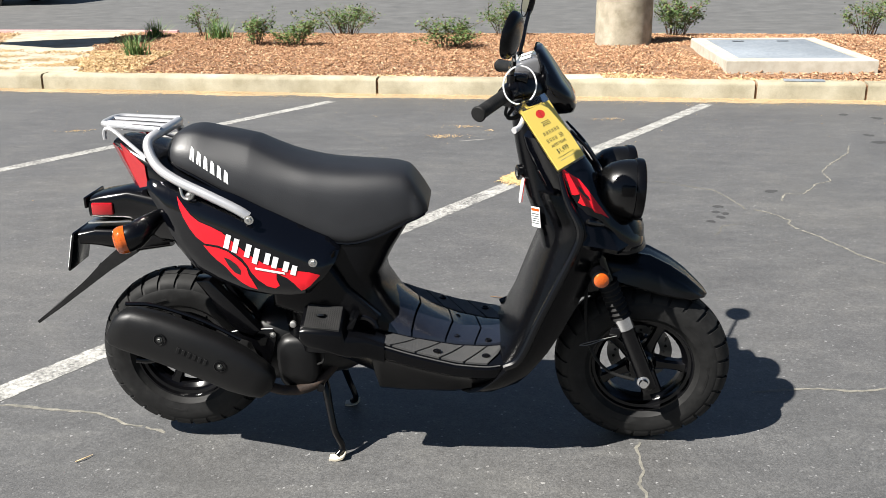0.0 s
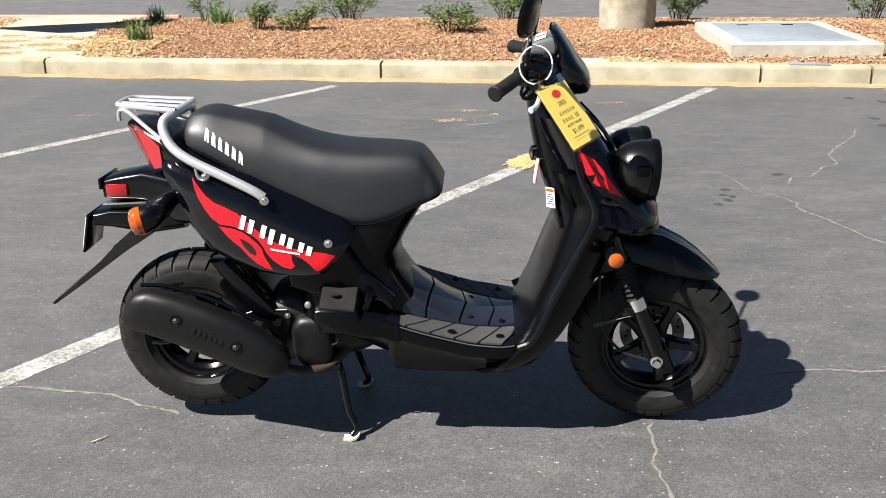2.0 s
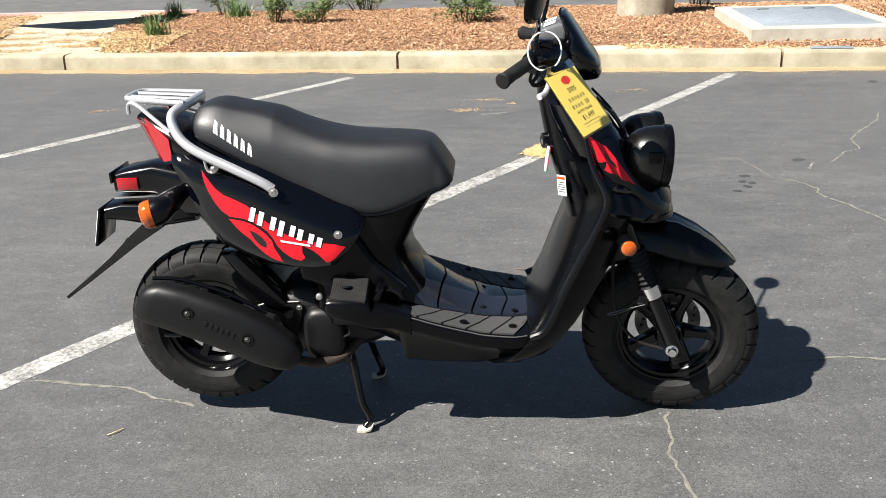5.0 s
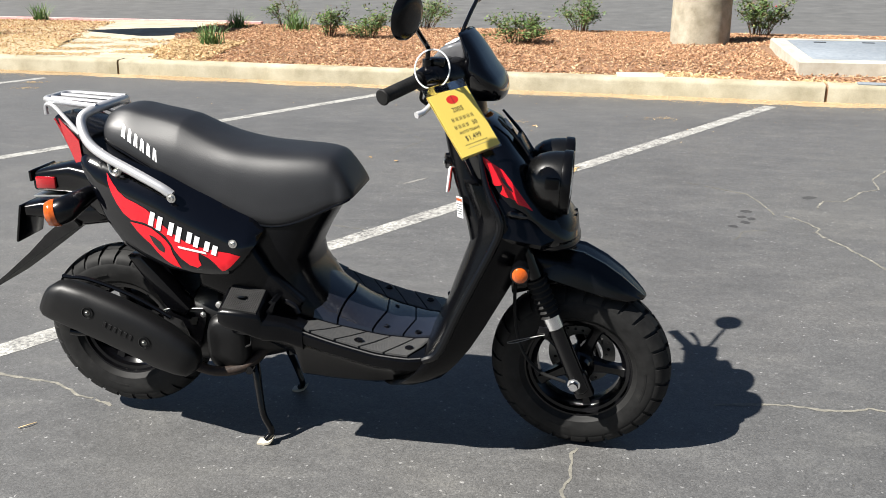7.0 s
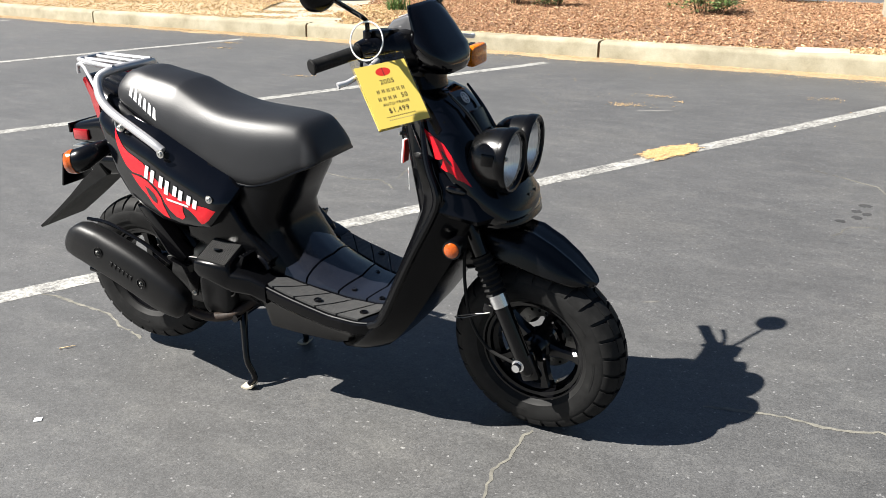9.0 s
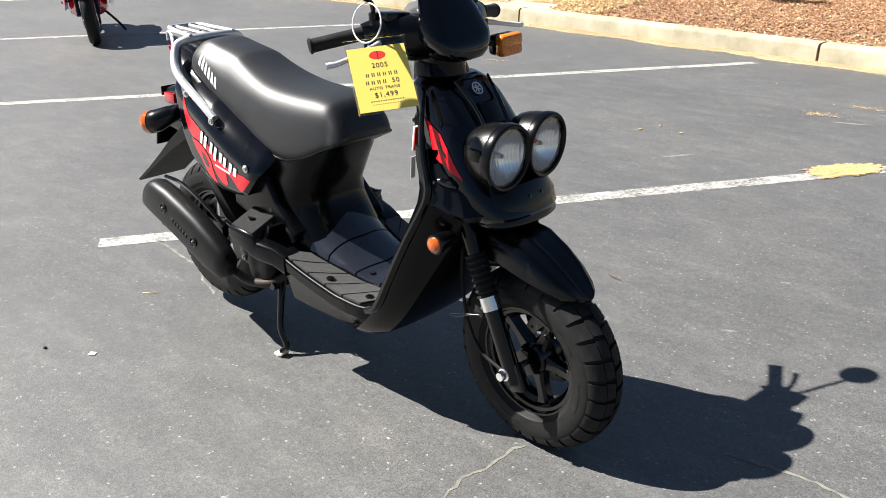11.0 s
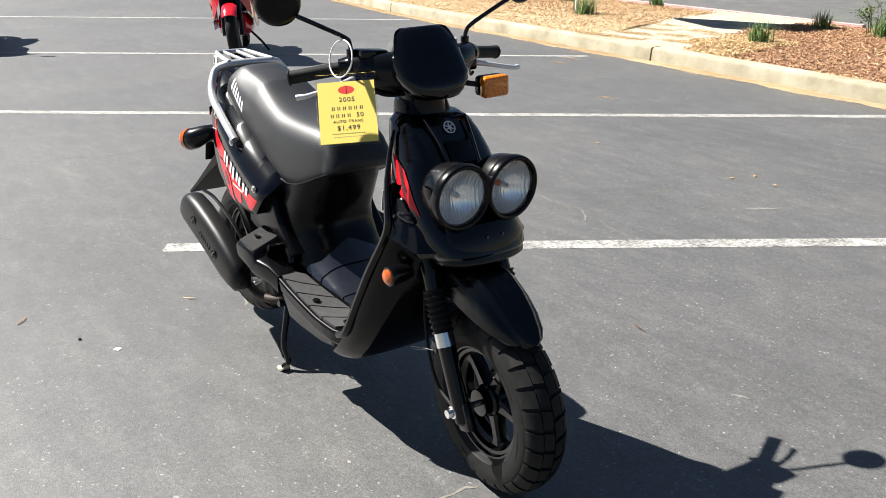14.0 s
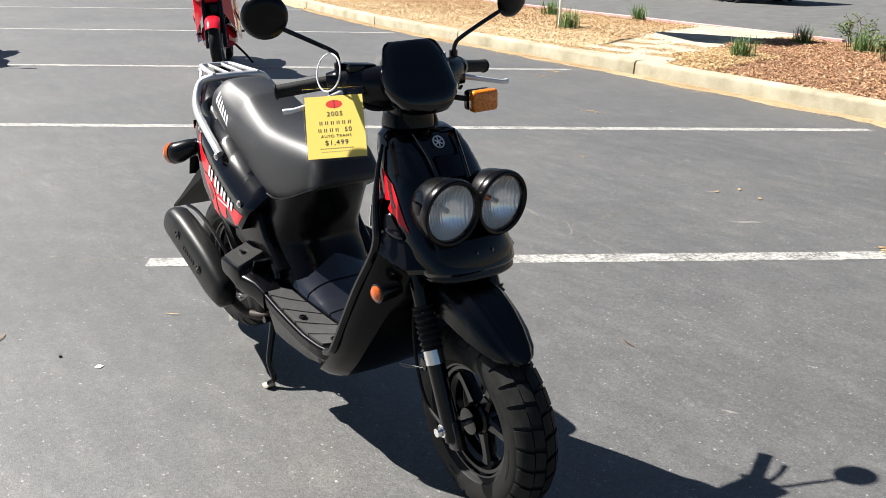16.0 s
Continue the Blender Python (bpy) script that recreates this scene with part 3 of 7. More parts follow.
def flakes(name, places, size, mat, parent=None, flat=0.35, thin=0.22, label="", category="", kind="stuff", rng=None):
    """Many small loose chips as one mesh: places is an array of x, y, z."""
    rng = rng or np.random.RandomState(5)
    n = len(places)
    half = np.stack([rng.uniform(*size, n), rng.uniform(*size, n) * 0.42, rng.uniform(*size, n) * thin], 1) * 0.5
    corner = np.array([(x, y, z) for z in (-1, 1) for x, y in ((-1, -1), (1, -1), (1, 1), (-1, 1))], float)
    v = corner[None] * half[:, None]
    v[:, :, 0] *= rng.uniform(0.6, 1.1, (n, 8))
    v[:, :, 1] *= rng.uniform(0.6, 1.1, (n, 8))
    yaw, tx, ty = rng.uniform(0, 2 * np.pi, n), rng.normal(0, flat, n), rng.normal(0, flat, n)
    c, s = np.cos(tx)[:, None], np.sin(tx)[:, None]
    v = np.stack([v[..., 0], c * v[..., 1] - s * v[..., 2], s * v[..., 1] + c * v[..., 2]], -1)
    c, s = np.cos(ty)[:, None], np.sin(ty)[:, None]
    v = np.stack([c * v[..., 0] + s * v[..., 2], v[..., 1], -s * v[..., 0] + c * v[..., 2]], -1)
    c, s = np.cos(yaw)[:, None], np.sin(yaw)[:, None]
    v = np.stack([c * v[..., 0] - s * v[..., 1], s * v[..., 0] + c * v[..., 1], v[..., 2]], -1)
    v += np.asarray(places)[:, None]
    quads = np.array([(0, 3, 2, 1), (4, 5, 6, 7), (0, 1, 5, 4), (1, 2, 6, 5), (2, 3, 7, 6), (3, 0, 4, 7)])
    f = (quads[None] + 8 * np.arange(n)[:, None, None]).reshape(-1, 4)
    ob = lump(name, v.reshape(-1, 3).tolist(), f.tolist(), mat, parent)
    return tagged(ob, label, category, kind=kind)


# ---- the kerb ----
def build_kerb():
    base = tagged(empty("kerb"), "pale concrete kerb in cast lengths with dark joints", "kerb", kind="structure")
    joints = [-26.0, -21.5, -17.4, -14.0, -10.3, -7.62, -4.09, -0.67, 2.72, 3.63, 7.1, 11.0]
    shape = [(0.0, -0.06), (0.012, 0.118), (0.020, 0.136), (0.038, 0.148), (0.16, 0.152), (0.165, -0.06)]
    for k, (x0, x1) in enumerate(zip(joints, joints[1:])):
        bm = bmesh.new()
        rings = []
        gap = 0.012
        xs = np.linspace(x0 + gap, x1 - gap, 7)
        for x in xs:
            y = kerb_y(x)
            d = Vector((1, (kerb_y(x + 0.1) - kerb_y(x - 0.1)) / 0.2, 0)).normalized()
            n = Vector((-d.y, d.x, 0))
            rings.append([Vector((x, y, 0)) + n * p + Vector((0, 0, q + 0.003 * noise.noise((x * 2, q * 9, 1)))) for p, q in shape])
        loft(rings, bm=bm)
        part("kerb_stone", bm, KERB_CONCRETE, base, sharp=50)
    # dark fill behind the joints
    bm = bmesh.new()
    rings = []
    for x in np.linspace(-26, 11, 40):
        d = Vector((1, (kerb_y(x + 0.1) - kerb_y(x - 0.1)) / 0.2, 0)).normalized()
        n = Vector((-d.y, d.x, 0))
        rings.append([Vector((x, kerb_y(x), 0)) + n * p + Vector((0, 0, q)) for p, q in [(0.02, -0.05), (0.03, 0.128), (0.155, 0.14), (0.16, -0.05)]])
    loft(rings, bm=bm)
    part("kerb_core", bm, SOIL, base)
    # concrete gutter along its foot
    bm = bmesh.new()
    rows = []
    for x in np.linspace(-26, 11, 420):
        w = 0.17 + 0.08 * noise.noise((x * 1.7, 3, 0)) + 0.04 * noise.noise((x * 7.3, 5, 0)) + 0.02 * noise.noise((x * 23, 8, 0))
        rows.append((bm.verts.new((x, kerb_y(x) + 0.02, 0.004)), bm.verts.new((x - 0.02, kerb_y(x) - w, 0.001))))
    for (p, q), (r, s) in zip(rows, rows[1:]):
        bm.faces.new((p, q, s, r))
    tagged(part("gutter", bm, STRAW_SOIL), "strip of straw-coloured litter along the kerb foot", "gutter", kind="structure")


build_kerb()


# ---- planting beds ----
def walk_left(y):
    return float(np.interp(y, (8.9, 11.5, 14.2), (-5.05, -5.85, -6.75)))


def walk_right(y):
    return float(np.interp(y, (8.9, 11.9, 14.0), (-3.9, -4.52, -4.95)))


def bed_height(x, y):
    a, b = kerb_y(x) + 0.16, bed_back(x)
    t = max(0.0, min(1.0, (y - a) / max(0.1, b - a)))
    edge = min(1, 6 * t, 5 * (1 - t))
    return 0.115 + 0.045 * edge + 0.03 * noise.noise((x * 0.8, y * 0.8, 0)) * edge - 0.05 * t * t


def build_bed(name, x0, x1, nx, left, right, mat, label):
    bm = bmesh.new()
    rows = []
    for i in range(nx + 1):
        row = []
        for j in range(33):
            t = j / 32
            x = x0 + (x1 - x0) * i / nx
            for _ in range(3):
                y = kerb_y(x) + 0.15 + (bed_back(x) - kerb_y(x) - 0.15) * t
                lo = left(y) if left else x0
                hi = right(y) if right else x1
                x = lo + (hi - lo) * i / nx
            row.append(bm.verts.new((x, y, bed_height(x, y) + 0.012 * noise.noise((x * 6, y * 6, 2)) if t < 1 else -0.02)))
        rows.append(row)
    for a, b in zip(rows, rows[1:]):
        for j in range(32):
            bm.faces.new((a[j], a[j + 1], b[j + 1], b[j]))
    return tagged(part(name, bm, mat), label, "planting bed", kind="structure")


build_bed("planting_bed_1", -4.2, 11, 60, walk_right, None, SOIL, "raised bed covered with reddish bark mulch")
build_bed("planting_bed_2", -26, -5.6, 60, None, walk_left, STRAW_SOIL, "raised bed covered with pale straw mulch")


def scatter(n, x0, x1, keep, rng, lift=0.012):
    out = []
    while len(out) < n:
        x = rng.uniform(x0, x1)
        y = rng.uniform(kerb_y(x) + 0.14, bed_back(x) - 0.02)
        if keep(x, y):
            out.append((x, y, bed_height(x, y) + rng.uniform(0, lift)))
    return np.array(out)


PAD = (2.62, 4.1, 8.38, 10.45)
rng = np.random.RandomState(11)
in_right = lambda x, y: x > walk_right(y) - 0.02 + 0.25 * noise.noise((y * 2, 1, 0)) and not (PAD[0] + 0.05 < x < PAD[1] and PAD[2] + 0.1 < y < PAD[3])
flakes("bark_mulch", scatter(46000, -5.2, 6.6, in_right, rng, 0.020), (0.014, 0.044), BARK, label="reddish brown bark chips covering the planting bed", category="mulch", flat=0.45)
edge_straw = lambda x, y: in_right(x, y) and y < kerb_y(x) + 0.16 + 0.75 * abs(noise.noise((x * 0.9, 4, 0))) + (1.5 if x < -3.2 else 0)
flakes("straw_edge_mulch", scatter(6500, -5.0, 6.6, edge_straw, rng, 0.035), (0.016, 0.044), STRAW, label="straw-coloured chips along the kerb edge", category="mulch")
in_left = lambda x, y: x < walk_left(y) + 0.05
flakes("straw_mulch", scatter(34000, -17, -5.0, in_left, rng, 0.012), (0.012, 0.034), STRAW, label="pale straw-coloured chips on the far bed", category="mulch", flat=0.45)
back_left = lambda x, y: x < walk_left(y) and y > kerb_y(x) + 1.6 + 0.8 * noise.noise((x, 2, 0))
flakes("bark_mulch", scatter(4500, -17, -5.3, back_left, rng, 0.02), (0.016, 0.05), BARK, label="brown bark chips at the back of the far bed", category="mulch", flat=0.45)


def gutter_litter():
    out = []
    while len(out) < 22000:
        x = rng.uniform(-14, 6.6)
        d = abs(rng.normal(0, 0.13)) + 0.012
        if rng.uniform() < 0.55 + 0.6 * noise.noise((x * 1.1, 7, 0)):
            out.append((x, kerb_y(x) - d, 0.008 + 0.006 * rng.uniform()))
    flakes("gutter_litter", np.array(out), (0.004, 0.012), STRAW, label="straw-coloured litter lying in the gutter", category="litter", flat=0.2)
    out = []
    for _ in range(4200):
        a, r = rng.uniform(0, 6.283), math.sqrt(rng.uniform(0, 1))
        k = 1 + 0.40 * noise.noise((math.cos(a) * 2, math.sin(a) * 2, 5)) + 0.35 * noise.noise((math.cos(a) * 6, math.sin(a) * 6, 9)) + rng.normal(0, 0.05)
        p, q = 0.205 * r * k * math.cos(a), 0.095 * r * k * math.sin(a)
        c, s = math.cos(0.955), math.sin(0.955)
        out.append((0.49 + c * p - s * q, 5.26 + s * p + c * q, 0.004 + 0.005 * rng.uniform()))
    flakes("seed_litter", np.array(out), (0.005, 0.013), SEED, label="heap of orange-tan seed litter on the stall line", category="litter", flat=0.12, thin=0.12)
    out = []
    for cx, cy, n in ((0.0, 6.42, 110), (0.13, 6.78, 50), (0.34, 6.62, 20), (1.3, 7.01, 40), (-2.86, 6.75, 40), (-4.56, 7.93, 70), (-4.68, 8.28, 70)):
        for _ in range(n):
            out.append((cx + rng.normal(0, 0.07 if n > 30 else 0.02), cy + rng.normal(0, 0.03 if n > 30 else 0.015), 0.006))
    for _ in range(70):
        out.append((rng.uniform(-3, 4), kerb_y(0) - abs(rng.normal(0, 1.1)) - 0.2, 0.006))
    flakes("stray_litter", np.array(out), (0.005, 0.014), STRAW, label="stray straw-coloured bits on the asphalt", category="litter", flat=0.2)


gutter_litter()


# concrete walkway between the beds
def build_walkway():
    bm = bmesh.new()
    rows = []
    for k in range(17):
        t = k / 16
        yl = kerb_y(-5.1) + 0.15 + (14.15 - kerb_y(-5.1) - 0.15) * t
        yr = kerb_y(-4.0) + 0.15 + (13.9 - kerb_y(-4.0) - 0.15) * t
        z = 0.150 - 0.06 * max(0, t - 0.6) / 0.4
        rows.append([bm.verts.new((walk_left(yl) - 0.15, yl, z)), bm.verts.new((walk_right(yr) + 0.15, yr, z)), ])
    for (p, q), (r, s) in zip(rows, rows[1:]):
        bm.faces.new((p, q, s, r))
    ext = bmesh.ops.extrude_face_region(bm, geom=bm.faces[:])
    bmesh.ops.translate(bm, verts=[g for g in ext["geom"] if isinstance(g, bmesh.types.BMVert)], vec=(0, 0, -0.2))
    tagged(part("pavement", bm, PATH_CONCRETE), "sunlit sandy concrete walkway crossing the planting beds", "walkway", kind="structure")
    out = []
    for cx, cy, n, sx in ((-5.05, 9.75, 120, 0.12), (-4.6, 10.0, 100, 0.10), (-5.25, 10.35, 100, 0.12), (-4.2, 9.55, 160, 0.10), (-5.15, 9.3, 160, 0.1), (-4.75, 10.7, 70, 0.10), (-4.75, 9.3, 80, 0.1), (-5.45, 10.9, 60, 0.1), (-4.35, 10.5, 60, 0.08)):
        for _ in range(2 * n):
            out.append((cx + rng.normal(0, 1.5 * sx), cy + rng.normal(0, 0.07), 0.156 + 0.004 * rng.uniform()))
    flakes("walkway_litter", np.array(out), (0.012, 0.03), STRAW, label="straw-coloured litter strewn on the concrete walkway", category="litter", flat=0.15)
    bm = bmesh.new()
    rings = []
    for x in np.linspace(-14, -4.2, 12):
        y = bed_back(x) + 0.05
        rings.append([(x, y, -0.05), (x, y, 0.105), (x, y + 0.12, 0.105), (x, y + 0.14, -0.05)])
    loft(rings, bm=bm)
    tagged(part("red_kerb", bm, RED_KERB), "low kerb with faded red paint along the road", "kerb", kind="structure")


build_walkway()


def build_column():
    """Round cast base of a lamp post."""
    base = tagged(empty("lamp_post_base", pose(2.10, 10.94, 0.08)), "round weathered concrete lamp post base in bark mulch", "lamp post")
    bm = bmesh.new()
    rings = []
    for z in np.linspace(0, 1.05, 14):
        rings.append([((0.335 + 0.006 * noise.noise((math.cos(a) * 2, math.sin(a) * 2, z * 3)) - 0.02 * max(0, z - 1.0) / 0.05) * math.cos(a),
                       (0.335 + 0.006 * noise.noise((math.cos(a) * 2, math.sin(a) * 2, z * 3)) - 0.02 * max(0, z - 1.0) / 0.05) * math.sin(a), z) for a in np.linspace(0, 2 * math.pi, 48, endpoint=False)])
    loft(rings, bm=bm)
    part("column", bm, COLUMN_CONCRETE, base)


build_column()


def build_pad():
    pad = tagged(empty("utility_vault", pose(2.63, 8.47, 0.08, 0, 0, -4.5)), "concrete utility vault with a blue-grey lid", "utility vault")
    w, d, h, rim = 1.38, 1.95, 0.185, 0.14
    bm = bmesh.new()
    outer = [(0, 0), (w, 0), (w, d), (0, d)]
    inner = [(rim, rim), (w - rim, rim), (w - rim, d - rim), (rim, d - rim)]
    ring = lambda pts, z: [(x, y, z) for x, y in pts]
    loft([ring(outer, 0), ring(outer, h - 0.012), ring([(x + (0.012 if x == 0 else -0.012), y + (0.012 if y == 0 else -0.012)) for x, y in outer], h), ring(inner, h), ring(inner, 0.02)], bm=bm)
    part("surround", bm, CONCRETE, pad, sharp=25)
    lid = part("lid", block((w - 2 * rim - 0.02, d - 2 * rim - 0.02, 0.03), 0.006, (w / 2, d / 2, h - 0.018)), LID_GREY, pad, "blue-grey cover plate")
    # raised black blocks paint the shade of lift slots that are not cut
    for x in (0.45, w - 0.45):
        part("lift_slot", block((0.12, 0.035, 0.006), 0.002, (x, d - 0.35, h)), MATT, pad)
    bm = block((0.42, 0.26, 0.05), 0.008, (1.22, 8.27, 0.135))
    tagged(part("valve_cover", bm, CONCRETE), "small pale concrete valve cover in the mulch", "valve cover")
    bm = block((0.34, 0.10, 0.012), 0.004, (3.15, 7.90, 0.156), m=pose(0, 0, 0, 0, 0, -11))
    tagged(part("kerb_plate", bm, LID_GREY), "small grey metal plate on the kerb", "plate")


build_pad()


# ---- plants ----
def grass_tuft(x, y, h, n, spread, mat=None, label="clump of narrow green grass blades in mulch", name="grass_tuft", width=0.014):
    z0 = bed_height(x, y) - 0.01
    rg = np.random.RandomState(int(abs(x * 97 + y * 31)) % 9999)
    verts, faces = [], []
    for _ in range(n):
        a, lean, hh = rg.uniform(0, 6.283), abs(rg.normal(0.6, 0.32)), h * rg.uniform(0.55, 1.1)
        bx, by = rg.normal(0, spread * 0.35, 2)
        w = width * rg.uniform(0.6, 1.2)
        dirv = np.array([math.cos(a), math.sin(a), 0])
        side = np.array([-math.sin(a), math.cos(a), 0])
        k0 = len(verts)
        for t in (0, 0.4, 0.75, 1.0):
            c = np.array([x + bx, y + by, z0]) + dirv * hh * lean * t**1.7 + np.array([0, 0, hh * (t - 0.25 * lean * t * t)])
            ww = w * (1 - 0.92 * t**1.5)
            verts += [tuple(c - side * ww / 2), tuple(c + side * ww / 2)]
        faces += [(k0 + 2 * i, k0 + 2 * i + 1, k0 + 2 * i + 3, k0 + 2 * i + 2) for i in range(3)]
    return tagged(lump(name, verts, faces, mat or BLADE), label, "plant", "strap-leaved plants in the far bed" if mat else "grass tufts in the planting beds")


def shrub(x, y, h, w, n_stem, n_leaf, label, bloom=None, leaf=None):
    """A rose-like shrub: forked stems and many small leaves."""
    z0 = bed_height(x, y) - 0.01
    rg = np.random.RandomState(int(abs(x * 131 + y * 57)) % 9999)
    root = tagged(empty("shrub", pose(x, y, z0)), label, "shrub", "shrubs in the planting bed")
    bm = bmesh.new()
    tips = []
    for _ in range(n_stem):
        a = rg.uniform(0, 6.283)
        r = w * 0.56 * rg.uniform(0.35, 1.0)
        top = Vector((r * math.cos(a), r * math.sin(a), h * rg.uniform(0.45, 1.0) * (1.05 - 0.35 * r / w)))
        mid = top * 0.5 + Vector((rg.normal(0, 0.03), rg.normal(0, 0.03), h * 0.08))
        tube([(top.x * 0.3, top.y * 0.3, 0), mid, top], [0.006, 0.004, 0.002], 5, 3, bm)
        tips.append((mid, top))
        for _ in range(2):
            b = mid + (top - mid) * rg.uniform(0.1, 0.7)
            e = b + Vector((rg.normal(0, 0.09), rg.normal(0, 0.09), abs(rg.normal(0.05, 0.05))))
            tube([b, (b + e) / 2 + Vector((0, 0, 0.01)), e], [0.003, 0.002, 0.0012], 4, 2, bm)
            tips.append((b, e))
    part("branchwork", bm, TWIG, root)
    verts, faces = [], []
    for _ in range(n_leaf):
        a, b = tips[rg.randint(len(tips))]
        p = (a + (b - a) * rg.uniform(0.0, 1.0)) * (1.0 if rg.uniform() < 0.72 else rg.uniform(0.35, 1.0)) + Vector(rg.normal(0, 0.028, 3))
        p.z = max(p.z, 0.02)
        L = rg.uniform(0.026, 0.052)
        way = Vector(rg.normal(0, 1, 3))
        way.z = way.z * 0.4 + 0.15
        way.normalize()
        side = way.cross(Vector((0, 0, 1)))
        side = side.normalized() if side.length > 1e-3 else Vector((1, 0, 0))
        side = (side + Vector(rg.normal(0, 0.35, 3))).normalized()
        up = way.cross(side) * 0.12
        k = len(verts)
        verts += [tuple(p), tuple(p + way * L * 0.45 + side * L * 0.30 + up * L), tuple(p + way * L), tuple(p + way * L * 0.45 - side * L * 0.30 + up * L), tuple(p + way * L * 0.5)]
        faces += [(k, k + 1, k + 4), (k + 1, k + 2, k + 4), (k, k + 4, k + 3), (k + 4, k + 2, k + 3)]
    lump("foliage", verts, faces, leaf or LEAF, root)
    if bloom:
        for _ in range(3):
            a, b = tips[rg.randint(len(tips))]
            own = bmesh.new()
            bmesh.ops.create_icosphere(own, subdivisions=2, radius=0.010)
            for v in own.verts:
                v.co *= 1 + 0.35 * noise.noise(v.co * 90)
            bmesh.ops.translate(own, verts=own.verts, vec=b)
            part("bloom", own, bloom, root)
    return root


grass_tuft(-3.53, 10.07, 0.29, 130, 0.16)
grass_tuft(-4.08, 12.46, 0.29, 120, 0.16)
grass_tuft(-3.12, 12.15, 0.33, 150, 0.22)
grass_tuft(-8.0, 13.97, 0.34, 120, 0.18)
grass_tuft(-7.14, 11.18, 0.34, 140, 0.2)
grass_tuft(-9.2, 13.0, 0.34, 120, 0.2)
grass_tuft(-18.4, 14.2, 0.75, 200, 0.45, DARK_LEAF, "dark red strap-leaved plant in the far bed", "strap_leaf_plant", 0.03)
grass_tuft(-14.2, 15.1, 0.75, 200, 0.45, DARK_LEAF, "dark red strap-leaved plant in the far bed", "strap_leaf_plant", 0.03)
grass_tuft(-11.0, 13.9, 0.45, 60, 0.2, DARK_LEAF, "dark red strap-leaved plant in the far bed", "strap_leaf_plant", 0.025)
ROSE = "leafy green rose shrub growing in bark mulch"
shrub(-3.42, 12.55, 0.50, 0.5, 10, 520, "rose shrub with reddish new shoots and sparse leaves")
shrub(-2.46, 11.30, 0.40, 0.5, 12, 900, ROSE)
shrub(-1.93, 11.15, 0.36, 0.62, 14, 1200, ROSE)
shrub(-1.52, 13.05, 0.50, 1.05, 24, 2000, ROSE)
shrub(-0.02, 10.82, 0.37, 0.92, 20, 1700, ROSE)
shrub(0.74, 12.6, 0.52, 0.85, 20, 1700, ROSE)
shrub(2.98, 12.0, 0.62, 0.72, 22, 2200, "dense green rose shrub with red blooms beside the column", RED_PETAL)
shrub(5.6, 12.2, 0.55, 0.75, 16, 1100, ROSE)


def build_banner():
    """A tall banner on a thin white pole; its shadow falls over the walkway."""
    root = tagged(empty("banner_pole", pose(-7.3, 11.15, 0.1, 0, 0, 0)), "tall cloth banner on a thin white pole", "banner")
    part("pole", tube([(0, 0, 0), (0, 0, 1.5), (0, 0, 3.2), (0.02, 0.02, 4.6)], [0.02, 0.017, 0.012, 0.008], 10, 4), CAR_WHITE, root)
    bm = bmesh.new()
    d = Vector((0.43, -0.72, 0)).normalized()
    rows = []
    for k in range(13):
        t = k / 12
        z = 1.78 + 2.75 * t
        w = 1.25 * min(1, 0.12 + 3.2 * t) * (1 - 0.75 * max(0, t - 0.75) / 0.25)
        bend = 0.02 * math.sin(4 * t)
        rows.append([bm.verts.new(Vector((bend, bend, z)) + d * (0.02 + w * s)) for s in (0, 0.5, 1)])
    for a, b in zip(rows, rows[1:]):
        for i in range(2):
            bm.faces.new((a[i], a[i + 1], b[i + 1], b[i]))
    part("cloth", bm, BANNER, root)


build_banner()


# ---- the scooter ----
# its own axes: x forward, y to its left, z up; the origin lies on the ground between the wheels
SCOOTER = tagged(empty("motor_scooter", pose(-0.0005, 2.326, 0, 0, 0, -1.5)), "black motor scooter with red flame graphics on its centre stand", "scooter")
B = SCOOTER
HEAD = Vector((0.25, 0, 0.93))
STEER = Matrix.Translation(HEAD) @ Matrix.Rotation(radians(-6.5), 4, Vector((-0.45, 0, 1)).normalized()) @ Matrix.Translation(-HEAD)


def both(make, name, mat, parent=None, label="", matrix=None, sharp=35):
    """The same part on both sides; make() gives the right one."""
    for flip in (False, True):
        bm = make()
        if flip:
            mirrored(bm)
        part(name, bm, mat, parent or B, label, sharp, matrix)


